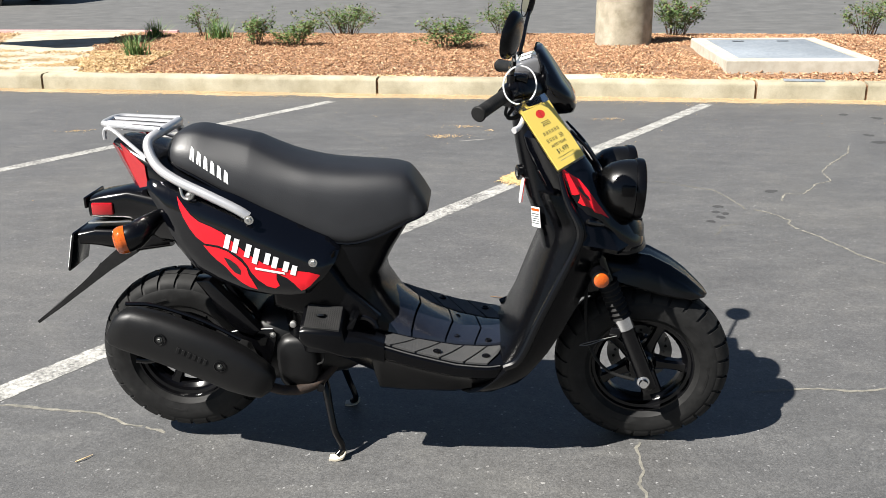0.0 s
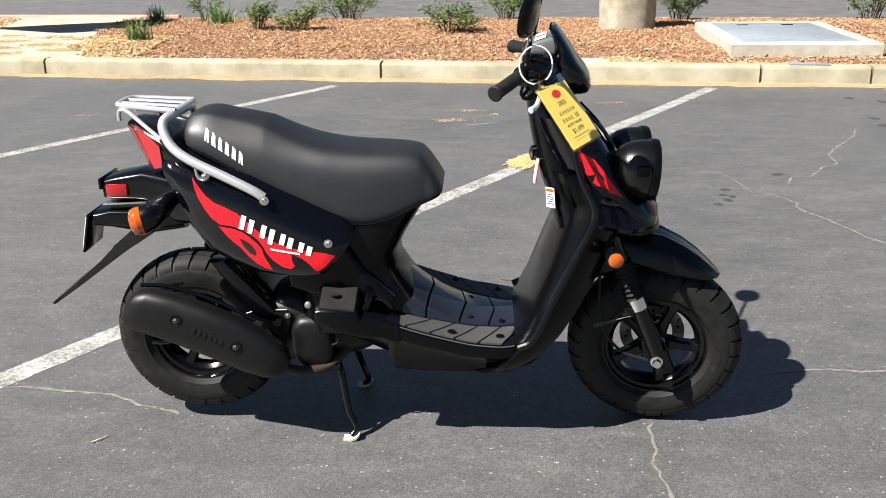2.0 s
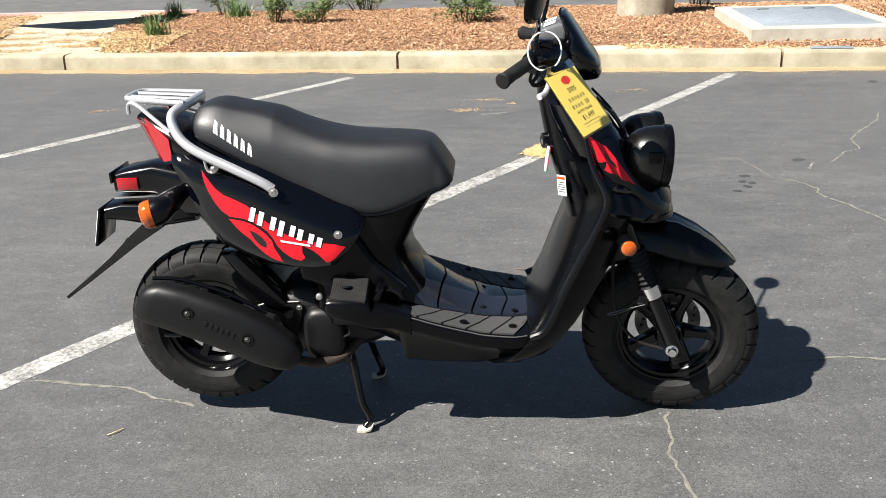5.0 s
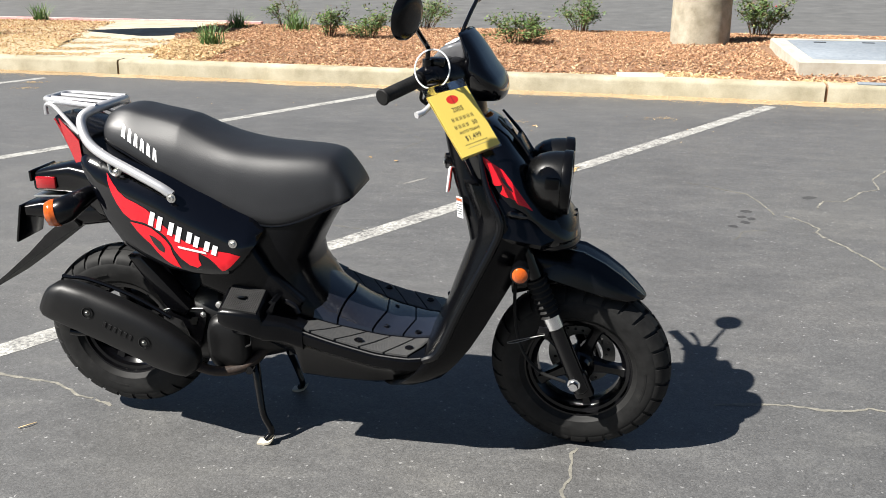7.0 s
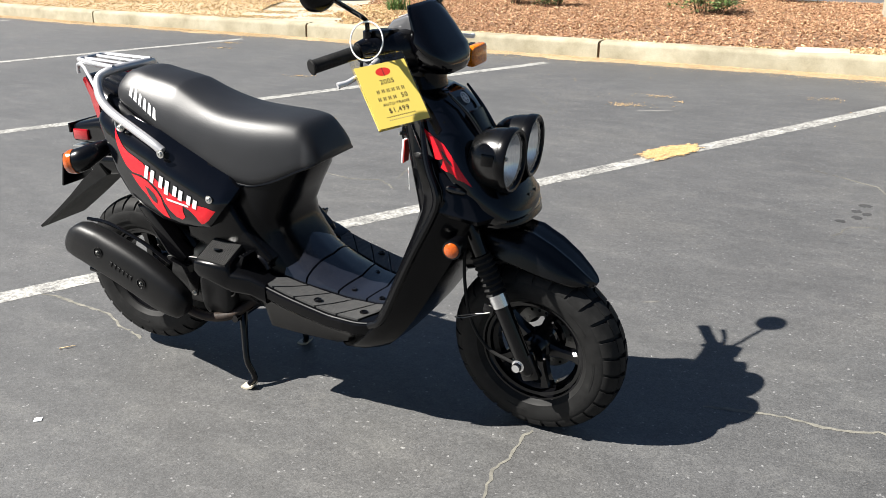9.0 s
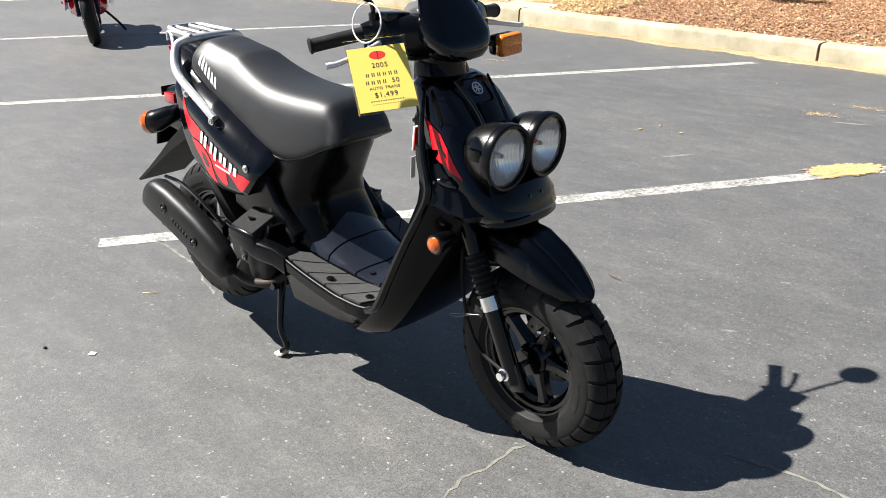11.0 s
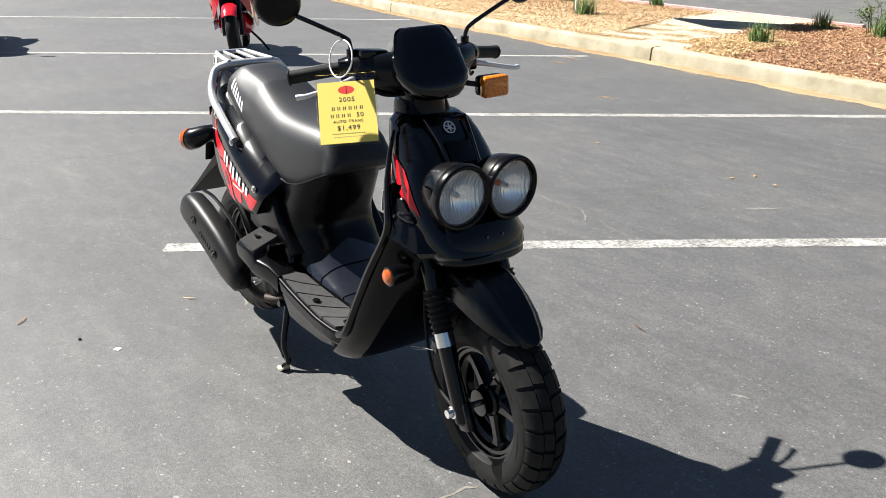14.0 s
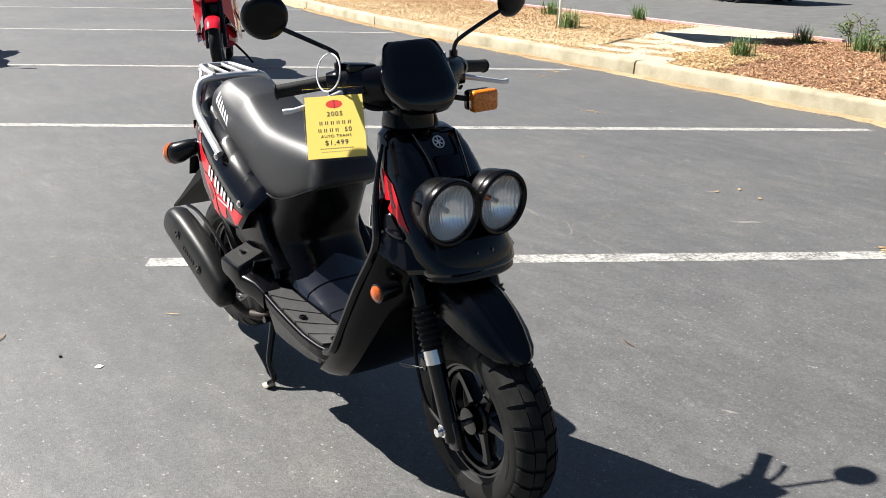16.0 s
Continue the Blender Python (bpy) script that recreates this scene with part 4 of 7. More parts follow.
def crown_block(radius, h, y0, y1, pitch):
    """One tread block that follows the rounded crown of a tyre from y0 to y1 (shares of its half width)."""
    bm = bmesh.new()
    grids = []
    for inset, sink in ((0.0, 0.0), (-0.0012, 0.012)):
        rows = []
        for i in range(5):
            y = y0 + (y1 - y0) * i / 4
            r = radius - float(np.interp(abs(y), (0, 0.3, 0.5, 0.7, 0.85, 0.95), (0, 0.0015, 0.0055, 0.013, 0.022, 0.032))) - sink
            half_a = pitch * (0.375 + 0.03 * abs(y)) - inset / radius
            sweep = 0.30 * pitch * abs(y)
            rows.append([bm.verts.new((r * math.cos(a), y * h, r * math.sin(a))) for a in (sweep - half_a, sweep, sweep + half_a)])
        grids.append(rows)
    top, low = grids
    for p, q in zip(top, top[1:]):
        for i in range(2):
            bm.faces.new((p[i], p[i + 1], q[i + 1], q[i]))
    rim = [top[i][0] for i in range(5)] + [top[4][1]] + [top[i][2] for i in range(4, -1, -1)] + [top[0][1]]
    foot = [low[i][0] for i in range(5)] + [low[4][1]] + [low[i][2] for i in range(4, -1, -1)] + [low[0][1]]
    for i in range(len(rim)):
        k = (i + 1) % len(rim)
        bm.faces.new((rim[i], rim[k], foot[k], foot[i]))
    bmesh.ops.delete(bm, geom=[v for v in bm.verts if not v.link_faces], context="VERTS")
    bmesh.ops.recalc_face_normals(bm, faces=bm.faces[:])
    return bm


def build_wheel(name, centre, radius, half, rim_r, spokes, twist, disc, matrix=None):
    m = Matrix.Translation(centre)
    if matrix is not None:
        m = matrix @ m
    rim = lathe([(rim_r, -half * 0.72), (rim_r + 0.008, -half * 0.74), (rim_r + 0.006, -half * 0.62), (rim_r - 0.012, -half * 0.55), (rim_r - 0.018, -half * 0.2), (rim_r - 0.018, half * 0.2),
                 (rim_r - 0.012, half * 0.55), (rim_r + 0.006, half * 0.62), (rim_r + 0.008, half * 0.74), (rim_r, half * 0.72), (rim_r - 0.006, half * 0.5), (rim_r - 0.026, half * 0.2), (rim_r - 0.026, -half * 0.2), (rim_r - 0.006, -half * 0.5)], 48, closed=True)
    wheel = part(name, rim, METAL_BLACK, B, "black cast wheel rim", 30, m)
    part("hub", lathe([(0.018, -0.052), (0.034, -0.05), (0.036, -0.03), (0.042, -0.024), (0.042, 0.024), (0.036, 0.03), (0.034, 0.05), (0.018, 0.052)], 24), METAL_BLACK, wheel, matrix=m)
    for k in range(spokes):
        a = 2 * math.pi * k / spokes + twist
        out = Vector((math.cos(a), 0, math.sin(a)))
        tan = Vector((-math.sin(a), 0, math.cos(a)))
        rings = []
        for r, w, d in ((0.036, 0.020, 0.020), (0.07, 0.014, 0.017), (rim_r - 0.035, 0.014, 0.016), (rim_r - 0.016, 0.021, 0.02)):
            rings.append([out * r + tan * w * p + Vector((0, d * q, 0)) for p, q in ((-1, -0.6), (-0.6, -1), (0.6, -1), (1, -0.6), (1, 0.6), (0.6, 1), (-0.6, 1), (-1, 0.6))])
        part("spoke", loft(rings), METAL_BLACK, wheel, matrix=m)
    r0, r1, h = rim_r + 0.004, radius - 0.006, half
    prof = [(r0, -h * 0.72), (r0 + 0.004, -h * 0.80), (r0 + 0.010, -h * 0.86), (r0 + 0.013, -h * 0.94), (r0 + 0.020, -h * 0.96), (r0 + 0.035, -h * 1.02), (r0 + 0.052, -h * 1.0), (r1 - 0.034, -h * 0.96), (r1 - 0.026, -h * 0.88), (r1 - 0.015, -h * 0.74), (r1 - 0.005, -h * 0.45), (r1 - 0.001, 0)]
    prof += [(r, -y) for r, y in prof[-2::-1]]
    prof += [(r0 - 0.01, h * 0.4), (r0 - 0.01, -h * 0.4)]
    tyre = part("tyre", lathe(prof, 72, closed=True), RUBBER, B, "chunky black off-road tyre", 40, m)
    # rounded crown of tread blocks in four rows, the cross grooves swept back to the shoulders
    n = 28
    pitch = 2 * math.pi / n
    for y0, y1, shift in ((-0.95, -0.50, 0.0), (-0.455, -0.03, 0.08), (0.03, 0.455, 0.58), (0.50, 0.95, 0.5)):
        base = part("tread_block", crown_block(radius, h, y0, y1, pitch), RUBBER, tyre, "", 45)
        for k in range(n):
            ob = new("tread_block", base.data) if k else base
            ob.parent = tyre
            ob.matrix_local = m @ Matrix.Rotation(-(k + shift) * pitch - twist, 4, "Y")
    marks = bmesh.new()
    for a0, cnt in ((-1.95, 6), (-0.35, 8), (0.55, 7), (1.75, 8)):
        for k in range(cnt):
            a = a0 + k * 0.06
            own = block((0.011, 0.0012, 0.0055), 0.0, segments=1)
            bmesh.ops.transform(own, matrix=Matrix.Rotation(-a, 4, "Y") @ Matrix.Translation((r0 + 0.034, -h * 1.018, 0)) @ Matrix.Rotation(radians(90), 4, "Y"), verts=own.verts)
            joined(marks, own)
    tagged(part("side_wall_marking", marks, RUBBER, tyre, matrix=m), kind="stuff")
    if disc:
        d = lathe([(0.058, 0.050), (0.092, 0.050), (0.092, 0.054), (0.058, 0.054)], 48, closed=True)
        plate = part("brake_disc", d, DARK_STEEL, wheel, "dull steel brake disc", 30, m)
        # the disc is not drilled: black plugs give the dark of its holes
        for k in range(24):
            a = 2 * math.pi * k / 24
            r = (0.068, 0.075, 0.083)[k % 3]
            part("disc_hole", lathe([(0.0042, 0.0492), (0.0042, 0.0548)], 10), BLACK_FILM_AND_SHADE, plate, matrix=m @ Matrix.Translation((r * math.cos(a), 0, r * math.sin(a))))
    part("valve", tube([(0, -half * 0.3, 0), (0, -half * 0.55, 0.012), (0, -half * 0.75, 0.03)], 0.003, 6, 3), RUBBER, wheel, matrix=m @ Matrix.Translation((0.06, 0, rim_r - 0.07)))
    return wheel


FRONT, REAR = Vector((0.598, 0, 0.241)), Vector((-0.695, 0, 0.273))
front_wheel = build_wheel("front_wheel", FRONT, 0.2425, 0.060, 0.140, 5, -1.35, True, STEER)
rear_wheel = build_wheel("rear_wheel", REAR, 0.243, 0.066, 0.137, 5, 0.5, False)

# fork: legs, gaiters, clamps, axle
FORK_LOW, FORK_TOP = Vector((0.620, -0.104, 0.209)), Vector((0.455, -0.104, 0.60))


def along(t, v=None):
    p = FORK_LOW.lerp(FORK_TOP, t)
    return Vector((p.x, p.y if v is None else v, p.z))


both(lambda: tube([along(0.0), along(0.02), along(0.05), along(0.30), along(0.53)], [0.013, 0.021, 0.0225, 0.0225, 0.0225], 20, 4), "fork_leg", METAL_BLACK, matrix=STEER)
both(lambda: tube([along(0.47), along(0.555)], 0.0245, 24, 1), "fork_collar", CHROME, label="bright metal collar", matrix=STEER)


def gaiter():
    pts, rad = [], []
    for k in range(29):
        pts.append(along(0.555 + 0.25 * k / 28))
        rad.append(0.0225 + 0.006 * (0.5 + 0.5 * math.cos(k * math.pi / 2 * 1.0)))
    return tube(pts, rad, 18, 0)


both(gaiter, "fork_gaiter", RUBBER, label="ribbed rubber gaiter", matrix=STEER)
both(lambda: tube([along(0.79), along(1.0)], 0.020, 18, 1), "fork_stanchion", METAL_BLACK, matrix=STEER)
both(lambda: block((0.052, 0.03, 0.075), 0.009, FORK_LOW + Vector((-0.006, 0.006, 0.02)), m=Matrix.Rotation(radians(-22), 4, "Y")), "axle_clamp", METAL_BLACK, matrix=STEER)
axle = lathe([(0.011, -0.142), (0.0125, -0.136), (0.0125, -0.128), (0.017, -0.127), (0.017, -0.123), (0.008, -0.122), (0.008, 0.12), (0.012, 0.121), (0.012, 0.135)], 12)
part("front_axle", axle, CHROME, B, "bright steel axle nut", 25, STEER @ Matrix.Translation(FRONT))
# brake caliper on the left leg, cable guide and cable on the right
part("brake_caliper", block((0.06, 0.045, 0.085), 0.012, (0.522, 0.086, 0.295), m=Matrix.Rotation(radians(-20), 4, "Y")), CASE_GREY, B, matrix=STEER)
part("cable_guide", block((0.03, 0.006, 0.026), 0.003, (0.515, -0.122, 0.385), m=Matrix.Rotation(radians(15), 4, "Y")), METAL_BLACK, B, matrix=STEER)
part("guide_wire", tube([(0.52, -0.128, 0.378), (0.47, -0.135, 0.366), (0.43, -0.137, 0.353), (0.425, -0.137, 0.348), (0.45, -0.135, 0.352), (0.50, -0.128, 0.372)], 0.0012, 6, 5), DARK_STEEL, B, "bent steel wire loop", matrix=STEER)
part("speedometer_cable", tube([(0.575, -0.108, 0.235), (0.50, -0.105, 0.26), (0.45, -0.10, 0.33), (0.435, -0.10, 0.45), (0.44, -0.09, 0.58)], 0.0045, 8, 6), RUBBER, B, matrix=STEER)


# front mudguard: a beak over the wheel
def build_fender():
    stations = [(0.495, 0.560, 0.036, 0.080, 0.010), (0.540, 0.582, 0.066, 0.086, 0.0), (0.600, 0.574, 0.074, 0.085, 0.0), (0.655, 0.546, 0.062, 0.080, 0.0),
                (0.700, 0.514, 0.042, 0.071, 0.0), (0.735, 0.482, 0.020, 0.057, 0.0), (0.754, 0.464, 0.008, 0.040, 0.0), (0.761, 0.457, 0.003, 0.020, 0.0)]
    outer, inner = [], []
    for u, top, drop, hw, _ in stations:
        row, low = [], []
        for a in np.linspace(-1, 1, 25):
            s = abs(a)
            ridge = 0.006 * math.exp(-((s - 0.45) / 0.10) ** 2) - 0.008 * math.exp(-((s - 0.62) / 0.12) ** 2)
            z = top - drop * (0.10 * s**2 + 0.90 * s**5) + ridge * min(1, hw / 0.07)
            y = hw * math.copysign(min(1, 1.08 * s - 0.08 * s**3), a)
            row.append((u - 0.02 * s**3, y, z))
            low.append((u - 0.02 * s**3 - 0.004, y * 0.94, z - 0.006 - 0.002 * (1 - s)))
        outer.append(row), inner.append(low)
    bm = bmesh.new()
    a = [[bm.verts.new(p) for p in r] for r in outer]
    b = [[bm.verts.new(p) for p in r] for r in inner]
    n, m = len(a), len(a[0])
    for i in range(n - 1):
        for j in range(m - 1):
            bm.faces.new((a[i][j], a[i][j + 1], a[i + 1][j + 1], a[i + 1][j]))
            bm.faces.new((b[i][j], b[i + 1][j], b[i + 1][j + 1], b[i][j + 1]))
        bm.faces.new((a[i][0], a[i + 1][0], b[i + 1][0], b[i][0]))
        bm.faces.new((a[i][-1], b[i][-1], b[i + 1][-1], a[i + 1][-1]))
    for j in range(m - 1):
        bm.faces.new((a[0][j], b[0][j], b[0][j + 1], a[0][j + 1]))
        bm.faces.new((a[-1][j], a[-1][j + 1], b[-1][j + 1], b[-1][j]))
    part("front_mudguard", bm, SATIN, B, "beaked satin black mudguard", 50, STEER)


build_fender()
part("mudguard_inner", loft([cross_ring(u, lo, hi, hw, 24, 3) for u, lo, hi, hw in ((0.42, 0.44, 0.60, 0.075), (0.50, 0.47, 0.585, 0.078), (0.58, 0.49, 0.565, 0.075), (0.64, 0.49, 0.535, 0.062))]), MATT, B, matrix=STEER)


# ---- front body ----
def nose_ring(z, back, front, hw, point, n=48):
    """A level section of the front cowl: broad behind, drawn to a rounded nose."""
    out = []
    for a in np.linspace(0, 2 * math.pi, n, endpoint=False):
        k, s = math.cos(a), math.sin(a)
        p = 2 / (2.4 if k < 0 else point)
        c, h = (back + front) / 2, (front - back) / 2
        out.append((c + h * math.copysign(abs(k) ** p, k), hw * math.copysign(abs(s) ** p, s), z))
    return out


COWL = (
    (0.585, 0.44, 0.545, 0.090, 2.4), (0.600, 0.42, 0.575, 0.122, 2.5), (0.622, 0.40, 0.582, 0.138, 2.5), (0.650, 0.37, 0.572, 0.146, 2.4), (0.685, 0.34, 0.540, 0.147, 2.4),
    (0.73, 0.315, 0.500, 0.146, 2.6), (0.78, 0.285, 0.468, 0.138, 3.0), (0.83, 0.265, 0.430, 0.128, 3.2), (0.87, 0.248, 0.402, 0.116, 3.2), (0.90, 0.24, 0.372, 0.104, 3.0), (0.915, 0.245, 0.345, 0.085, 2.6))
cowl = loft([nose_ring(*row) for row in COWL])
part("front_cowl", cowl, GLOSS, B, "glossy black front cowl", 30)
# raised matt black plate standing in for the shaded intake recess, and its frame below the emblem
part("cowl_intake", prism([(0.425, 0.862), (0.452, 0.815), (0.446, 0.808), (0.415, 0.862)], -0.036, 0.036, 0.003), MATT, B)
both(lambda: tube([(0.372, -0.062, 0.912), (0.418, -0.050, 0.862), (0.452, -0.046, 0.812), (0.472, -0.050, 0.775)], [0.003, 0.005, 0.005, 0.003], 8, 5), "cowl_rib", GLOSS)
emblem = lathe([(0.0165, 0), (0.0165, -0.0022), (0.0140, -0.0022), (0.0140, 0)], 32, closed=True)
for k in range(3):
    own = block((0.024, 0.002, 0.0030), 0.0005, (0, -0.001, 0), segments=1, m=Matrix.Rotation(k * math.pi / 3 + 0.52, 4, "Y"))
    joined(emblem, own)
part("emblem", emblem, SILVER_FILM, B, "round silver emblem", 30, pose(0.3905, 0, 0.889, 0, 0, 90) @ pose(0, 0, 0, -38, 0, 0))


PANEL = [(-0.700, 0.836), (-0.716, 0.800), (-0.708, 0.771), (-0.685, 0.735), (-0.662, 0.690), (-0.640, 0.640), (-0.612, 0.604), (-0.591, 0.577), (-0.539, 0.551), (-0.465, 0.524), (-0.405, 0.516), (-0.345, 0.516), (-0.293, 0.523), (-0.254, 0.567), (-0.228, 0.600), (-0.218, 0.629), (-0.248, 0.655), (-0.318, 0.688), (-0.417, 0.734), (-0.488, 0.772), (-0.577, 0.806), (-0.654, 0.832)]


def rim_distance(u, z):
    """How far a spot of the side panel lies from its outline."""
    best = 1.0
    for (a, b), (c, d) in zip(PANEL, PANEL[1:] + PANEL[:1]):
        du, dz = c - a, d - b
        t = max(0.0, min(1.0, ((u - a) * du + (z - b) * dz) / (du * du + dz * dz)))
        best = min(best, math.hypot(u - a - t * du, z - b - t * dz))
    return best


def panel_side(u, z):
    """The outer skin of the rear side panels (right side): upright below a soft fold, leaning in above it, rolled at the outline."""
    d, e = max(0.0, -0.35 - u), max(0.0, z - 0.615)
    roll = max(0.0, 1 - rim_distance(u, z) / 0.026)
    top = float(np.interp(u, (-0.70, -0.654, -0.577, -0.488, -0.417, -0.318, -0.248, -0.21), (0.845, 0.832, 0.806, 0.772, 0.734, 0.688, 0.655, 0.63)))
    f = z - top + 0.058
    lean = 0.5 * (f + math.sqrt(f * f + 0.0003))
    return -(0.220 + 0.035 * u - 0.30 * d * d - 0.4 * e * e - 1.0 * lean - 0.010 * roll * roll)


# leg shield: level sections from the floor to the shoulders
def shield_ring(z, inner, rim_u, rim_v, front_u, front_v, n=9):
    side = []
    pts = [(inner - 0.004, 0.0), (inner, -rim_v * 0.62), ((inner + rim_u) / 2 - 0.004, -rim_v * 0.92), (rim_u, -rim_v), (rim_u + 0.014, -rim_v * 0.995), (rim_u * 0.45 + front_u * 0.55, -(rim_v * 0.5 + front_v * 0.5) - 0.008), (front_u, -front_v), (front_u + 0.012, -front_v * 0.5), (front_u + 0.014, 0.0)]
    right = [(u, v, z) for u, v in pts]
    left = [(u, -v, z) for u, v in pts[-2:0:-1]]
    return right + left


shield = loft([shield_ring(*r) for r in (
    (0.228, 0.08, 0.110, 0.184, 0.158, 0.160), (0.237, 0.10, 0.135, 0.196, 0.206, 0.172), (0.255, 0.13, 0.158, 0.205, 0.242, 0.178), (0.28, 0.16, 0.185, 0.210, 0.268, 0.180), (0.305, 0.185, 0.208, 0.213, 0.290, 0.178), (0.345, 0.212, 0.238, 0.215, 0.320, 0.178), (0.40, 0.238, 0.268, 0.213, 0.354, 0.172), (0.46, 0.258, 0.296, 0.207, 0.388, 0.160), (0.53, 0.283, 0.330, 0.200, 0.426, 0.144), (0.59, 0.305, 0.360, 0.192, 0.452, 0.132),
    (0.635, 0.318, 0.383, 0.185, 0.466, 0.134), (0.672, 0.318, 0.394, 0.181, 0.440, 0.140), (0.70, 0.31, 0.388, 0.176, 0.410, 0.138), (0.735, 0.30, 0.368, 0.167, 0.385, 0.134), (0.765, 0.29, 0.352, 0.155, 0.365, 0.128))])
part("leg_shield", shield, MATT, B, "grained black leg shield", 40)


def shield_rim():
    pts = [(0.205, -0.219, 0.322), (0.245, -0.219, 0.348), (0.292, -0.210, 0.450), (0.335, -0.203, 0.540), (0.380, -0.188, 0.632), (0.392, -0.183, 0.672), (0.386, -0.179, 0.703), (0.367, -0.168, 0.738), (0.352, -0.156, 0.775), (0.338, -0.140, 0.83), (0.325, -0.118, 0.885)]
    return tube(pts, [0.010, 0.011, 0.011, 0.011, 0.011, 0.011, 0.010, 0.009, 0.008, 0.006, 0.004], 10, 5)


both(shield_rim, "shield_rim", SATIN)


# sloping ledge over the fork that joins the shield's rim to the nose
def shield_ledge():
    return loft([
        [(0.396, -0.186, 0.647), (0.400, -0.177, 0.684), (0.384, -0.152, 0.735), (0.385, -0.09, 0.735), (0.40, -0.09, 0.62), (0.398, -0.176, 0.634)],
        [(0.448, -0.181, 0.637), (0.442, -0.164, 0.680), (0.416, -0.136, 0.725), (0.42, -0.08, 0.72), (0.445, -0.08, 0.61), (0.448, -0.170, 0.624)],
        [(0.491, -0.171, 0.627), (0.472, -0.150, 0.672), (0.452, -0.128, 0.703), (0.455, -0.07, 0.70), (0.49, -0.07, 0.60), (0.488, -0.160, 0.613)],
        [(0.528, -0.128, 0.631), (0.500, -0.130, 0.659), (0.485, -0.118, 0.680), (0.49, -0.06, 0.68), (0.52, -0.06, 0.60), (0.524, -0.118, 0.616)]])


both(shield_ledge, "shield_ledge", SATIN, sharp=20)
# slightly raised black bead painted as the shade inside the oval vent recess
both(lambda: tube([(0.410, -0.167, 0.703), (0.418, -0.163, 0.701), (0.440, -0.155, 0.694), (0.452, -0.149, 0.690)], [0.005, 0.0085, 0.0085, 0.005], 12, 4), "shield_vent", BLACK_FILM_AND_SHADE)
# glove box face behind the column and its lock
column = loft([flat_ring(z, b, f, hw, 32, 3.2) for z, b, f, hw in ((0.60, 0.305, 0.42, 0.145), (0.66, 0.292, 0.42, 0.14), (0.71, 0.275, 0.40, 0.122), (0.745, 0.262, 0.39, 0.105), (0.80, 0.248, 0.37, 0.088), (0.86, 0.236, 0.35, 0.078), (0.92, 0.226, 0.33, 0.070), (0.945, 0.226, 0.32, 0.064))])
part("inner_shield", column, MATT, B, "grained black inner shield", 40)
part("ignition_lock", lathe([(0.018, 0.012), (0.020, 0.0), (0.020, -0.008), (0.016, -0.010), (0.004, -0.010)], 20), METAL_BLACK, B, matrix=pose(0.247, -0.045, 0.80, 0, 0, -75))
part("key", block((0.004, 0.026, 0.010), 0.001, (0.238, -0.055, 0.80)), STEEL, B)
part("key_tag", block((0.006, 0.032, 0.064), 0.002, (0.250, -0.062, 0.757), m=Matrix.Rotation(0.12, 4, "Y")), WHITE_FILM, B, "white card key tag with a red face")
part("tag_face", block((0.001, 0.030, 0.060), 0.0, (0.2542, -0.062, 0.757), m=Matrix.Rotation(0.12, 4, "Y")), TAG_RED, B)


def warning_sticker():
    root = part("warning_label", block((0.040, 0.0012, 0.052), 0.0, (0, 0, 0)), WHITE_FILM, B, "white printed warning label", matrix=pose(0.285, -0.117, 0.700, 0, -9, -62))
    part("print_bar", block((0.036, 0.0012, 0.007), 0.0, (0, -0.001, 0.019)), AMBER, root, matrix=pose(0.285, -0.117, 0.700, 0, -9, -62))
    for k in range(5):
        part("print_bar", block((0.032, 0.0012, 0.0022), 0.0, (0, -0.001, 0.008 - 0.006 * k)), INK, root, matrix=pose(0.285, -0.117, 0.700, 0, -9, -62))


warning_sticker()


# small round turn signals on the leg shield
def side_signal():
    body = lathe([(0.016, 0.05), (0.021, 0.03), (0.0235, 0.0), (0.0245, -0.012), (0.0235, -0.016), (0.021, -0.017)], 28)
    return body


FS = (0.444, -0.203, 0.566)
for sgn in (1, -1):
    m = pose(FS[0], FS[1] * sgn + (0.03 if sgn < 0 else 0.0) * sgn, FS[2], 0, 0, 2 * sgn)
    bm = side_signal()
    lens = lathe([(0.0195, -0.014), (0.0190, -0.020), (0.015, -0.024), (0.004, -0.026)], 28)
    if sgn < 0:
        mirrored(bm), mirrored(lens)
    body = part("side_turn_signal", bm, SATIN, B, matrix=m)
    part("lens", lens, AMBER, body, "round amber lens", matrix=m)
    spokes = bmesh.new()
    for k in range(3):
        joined(spokes, block((0.020, 0.0018, 0.0020), 0.0, (0, -0.0245 * sgn, 0), segments=1, m=Matrix.Rotation(k * math.pi / 3, 4, "Y")))
    part("lens_rib", spokes, AMBER, body, matrix=m)


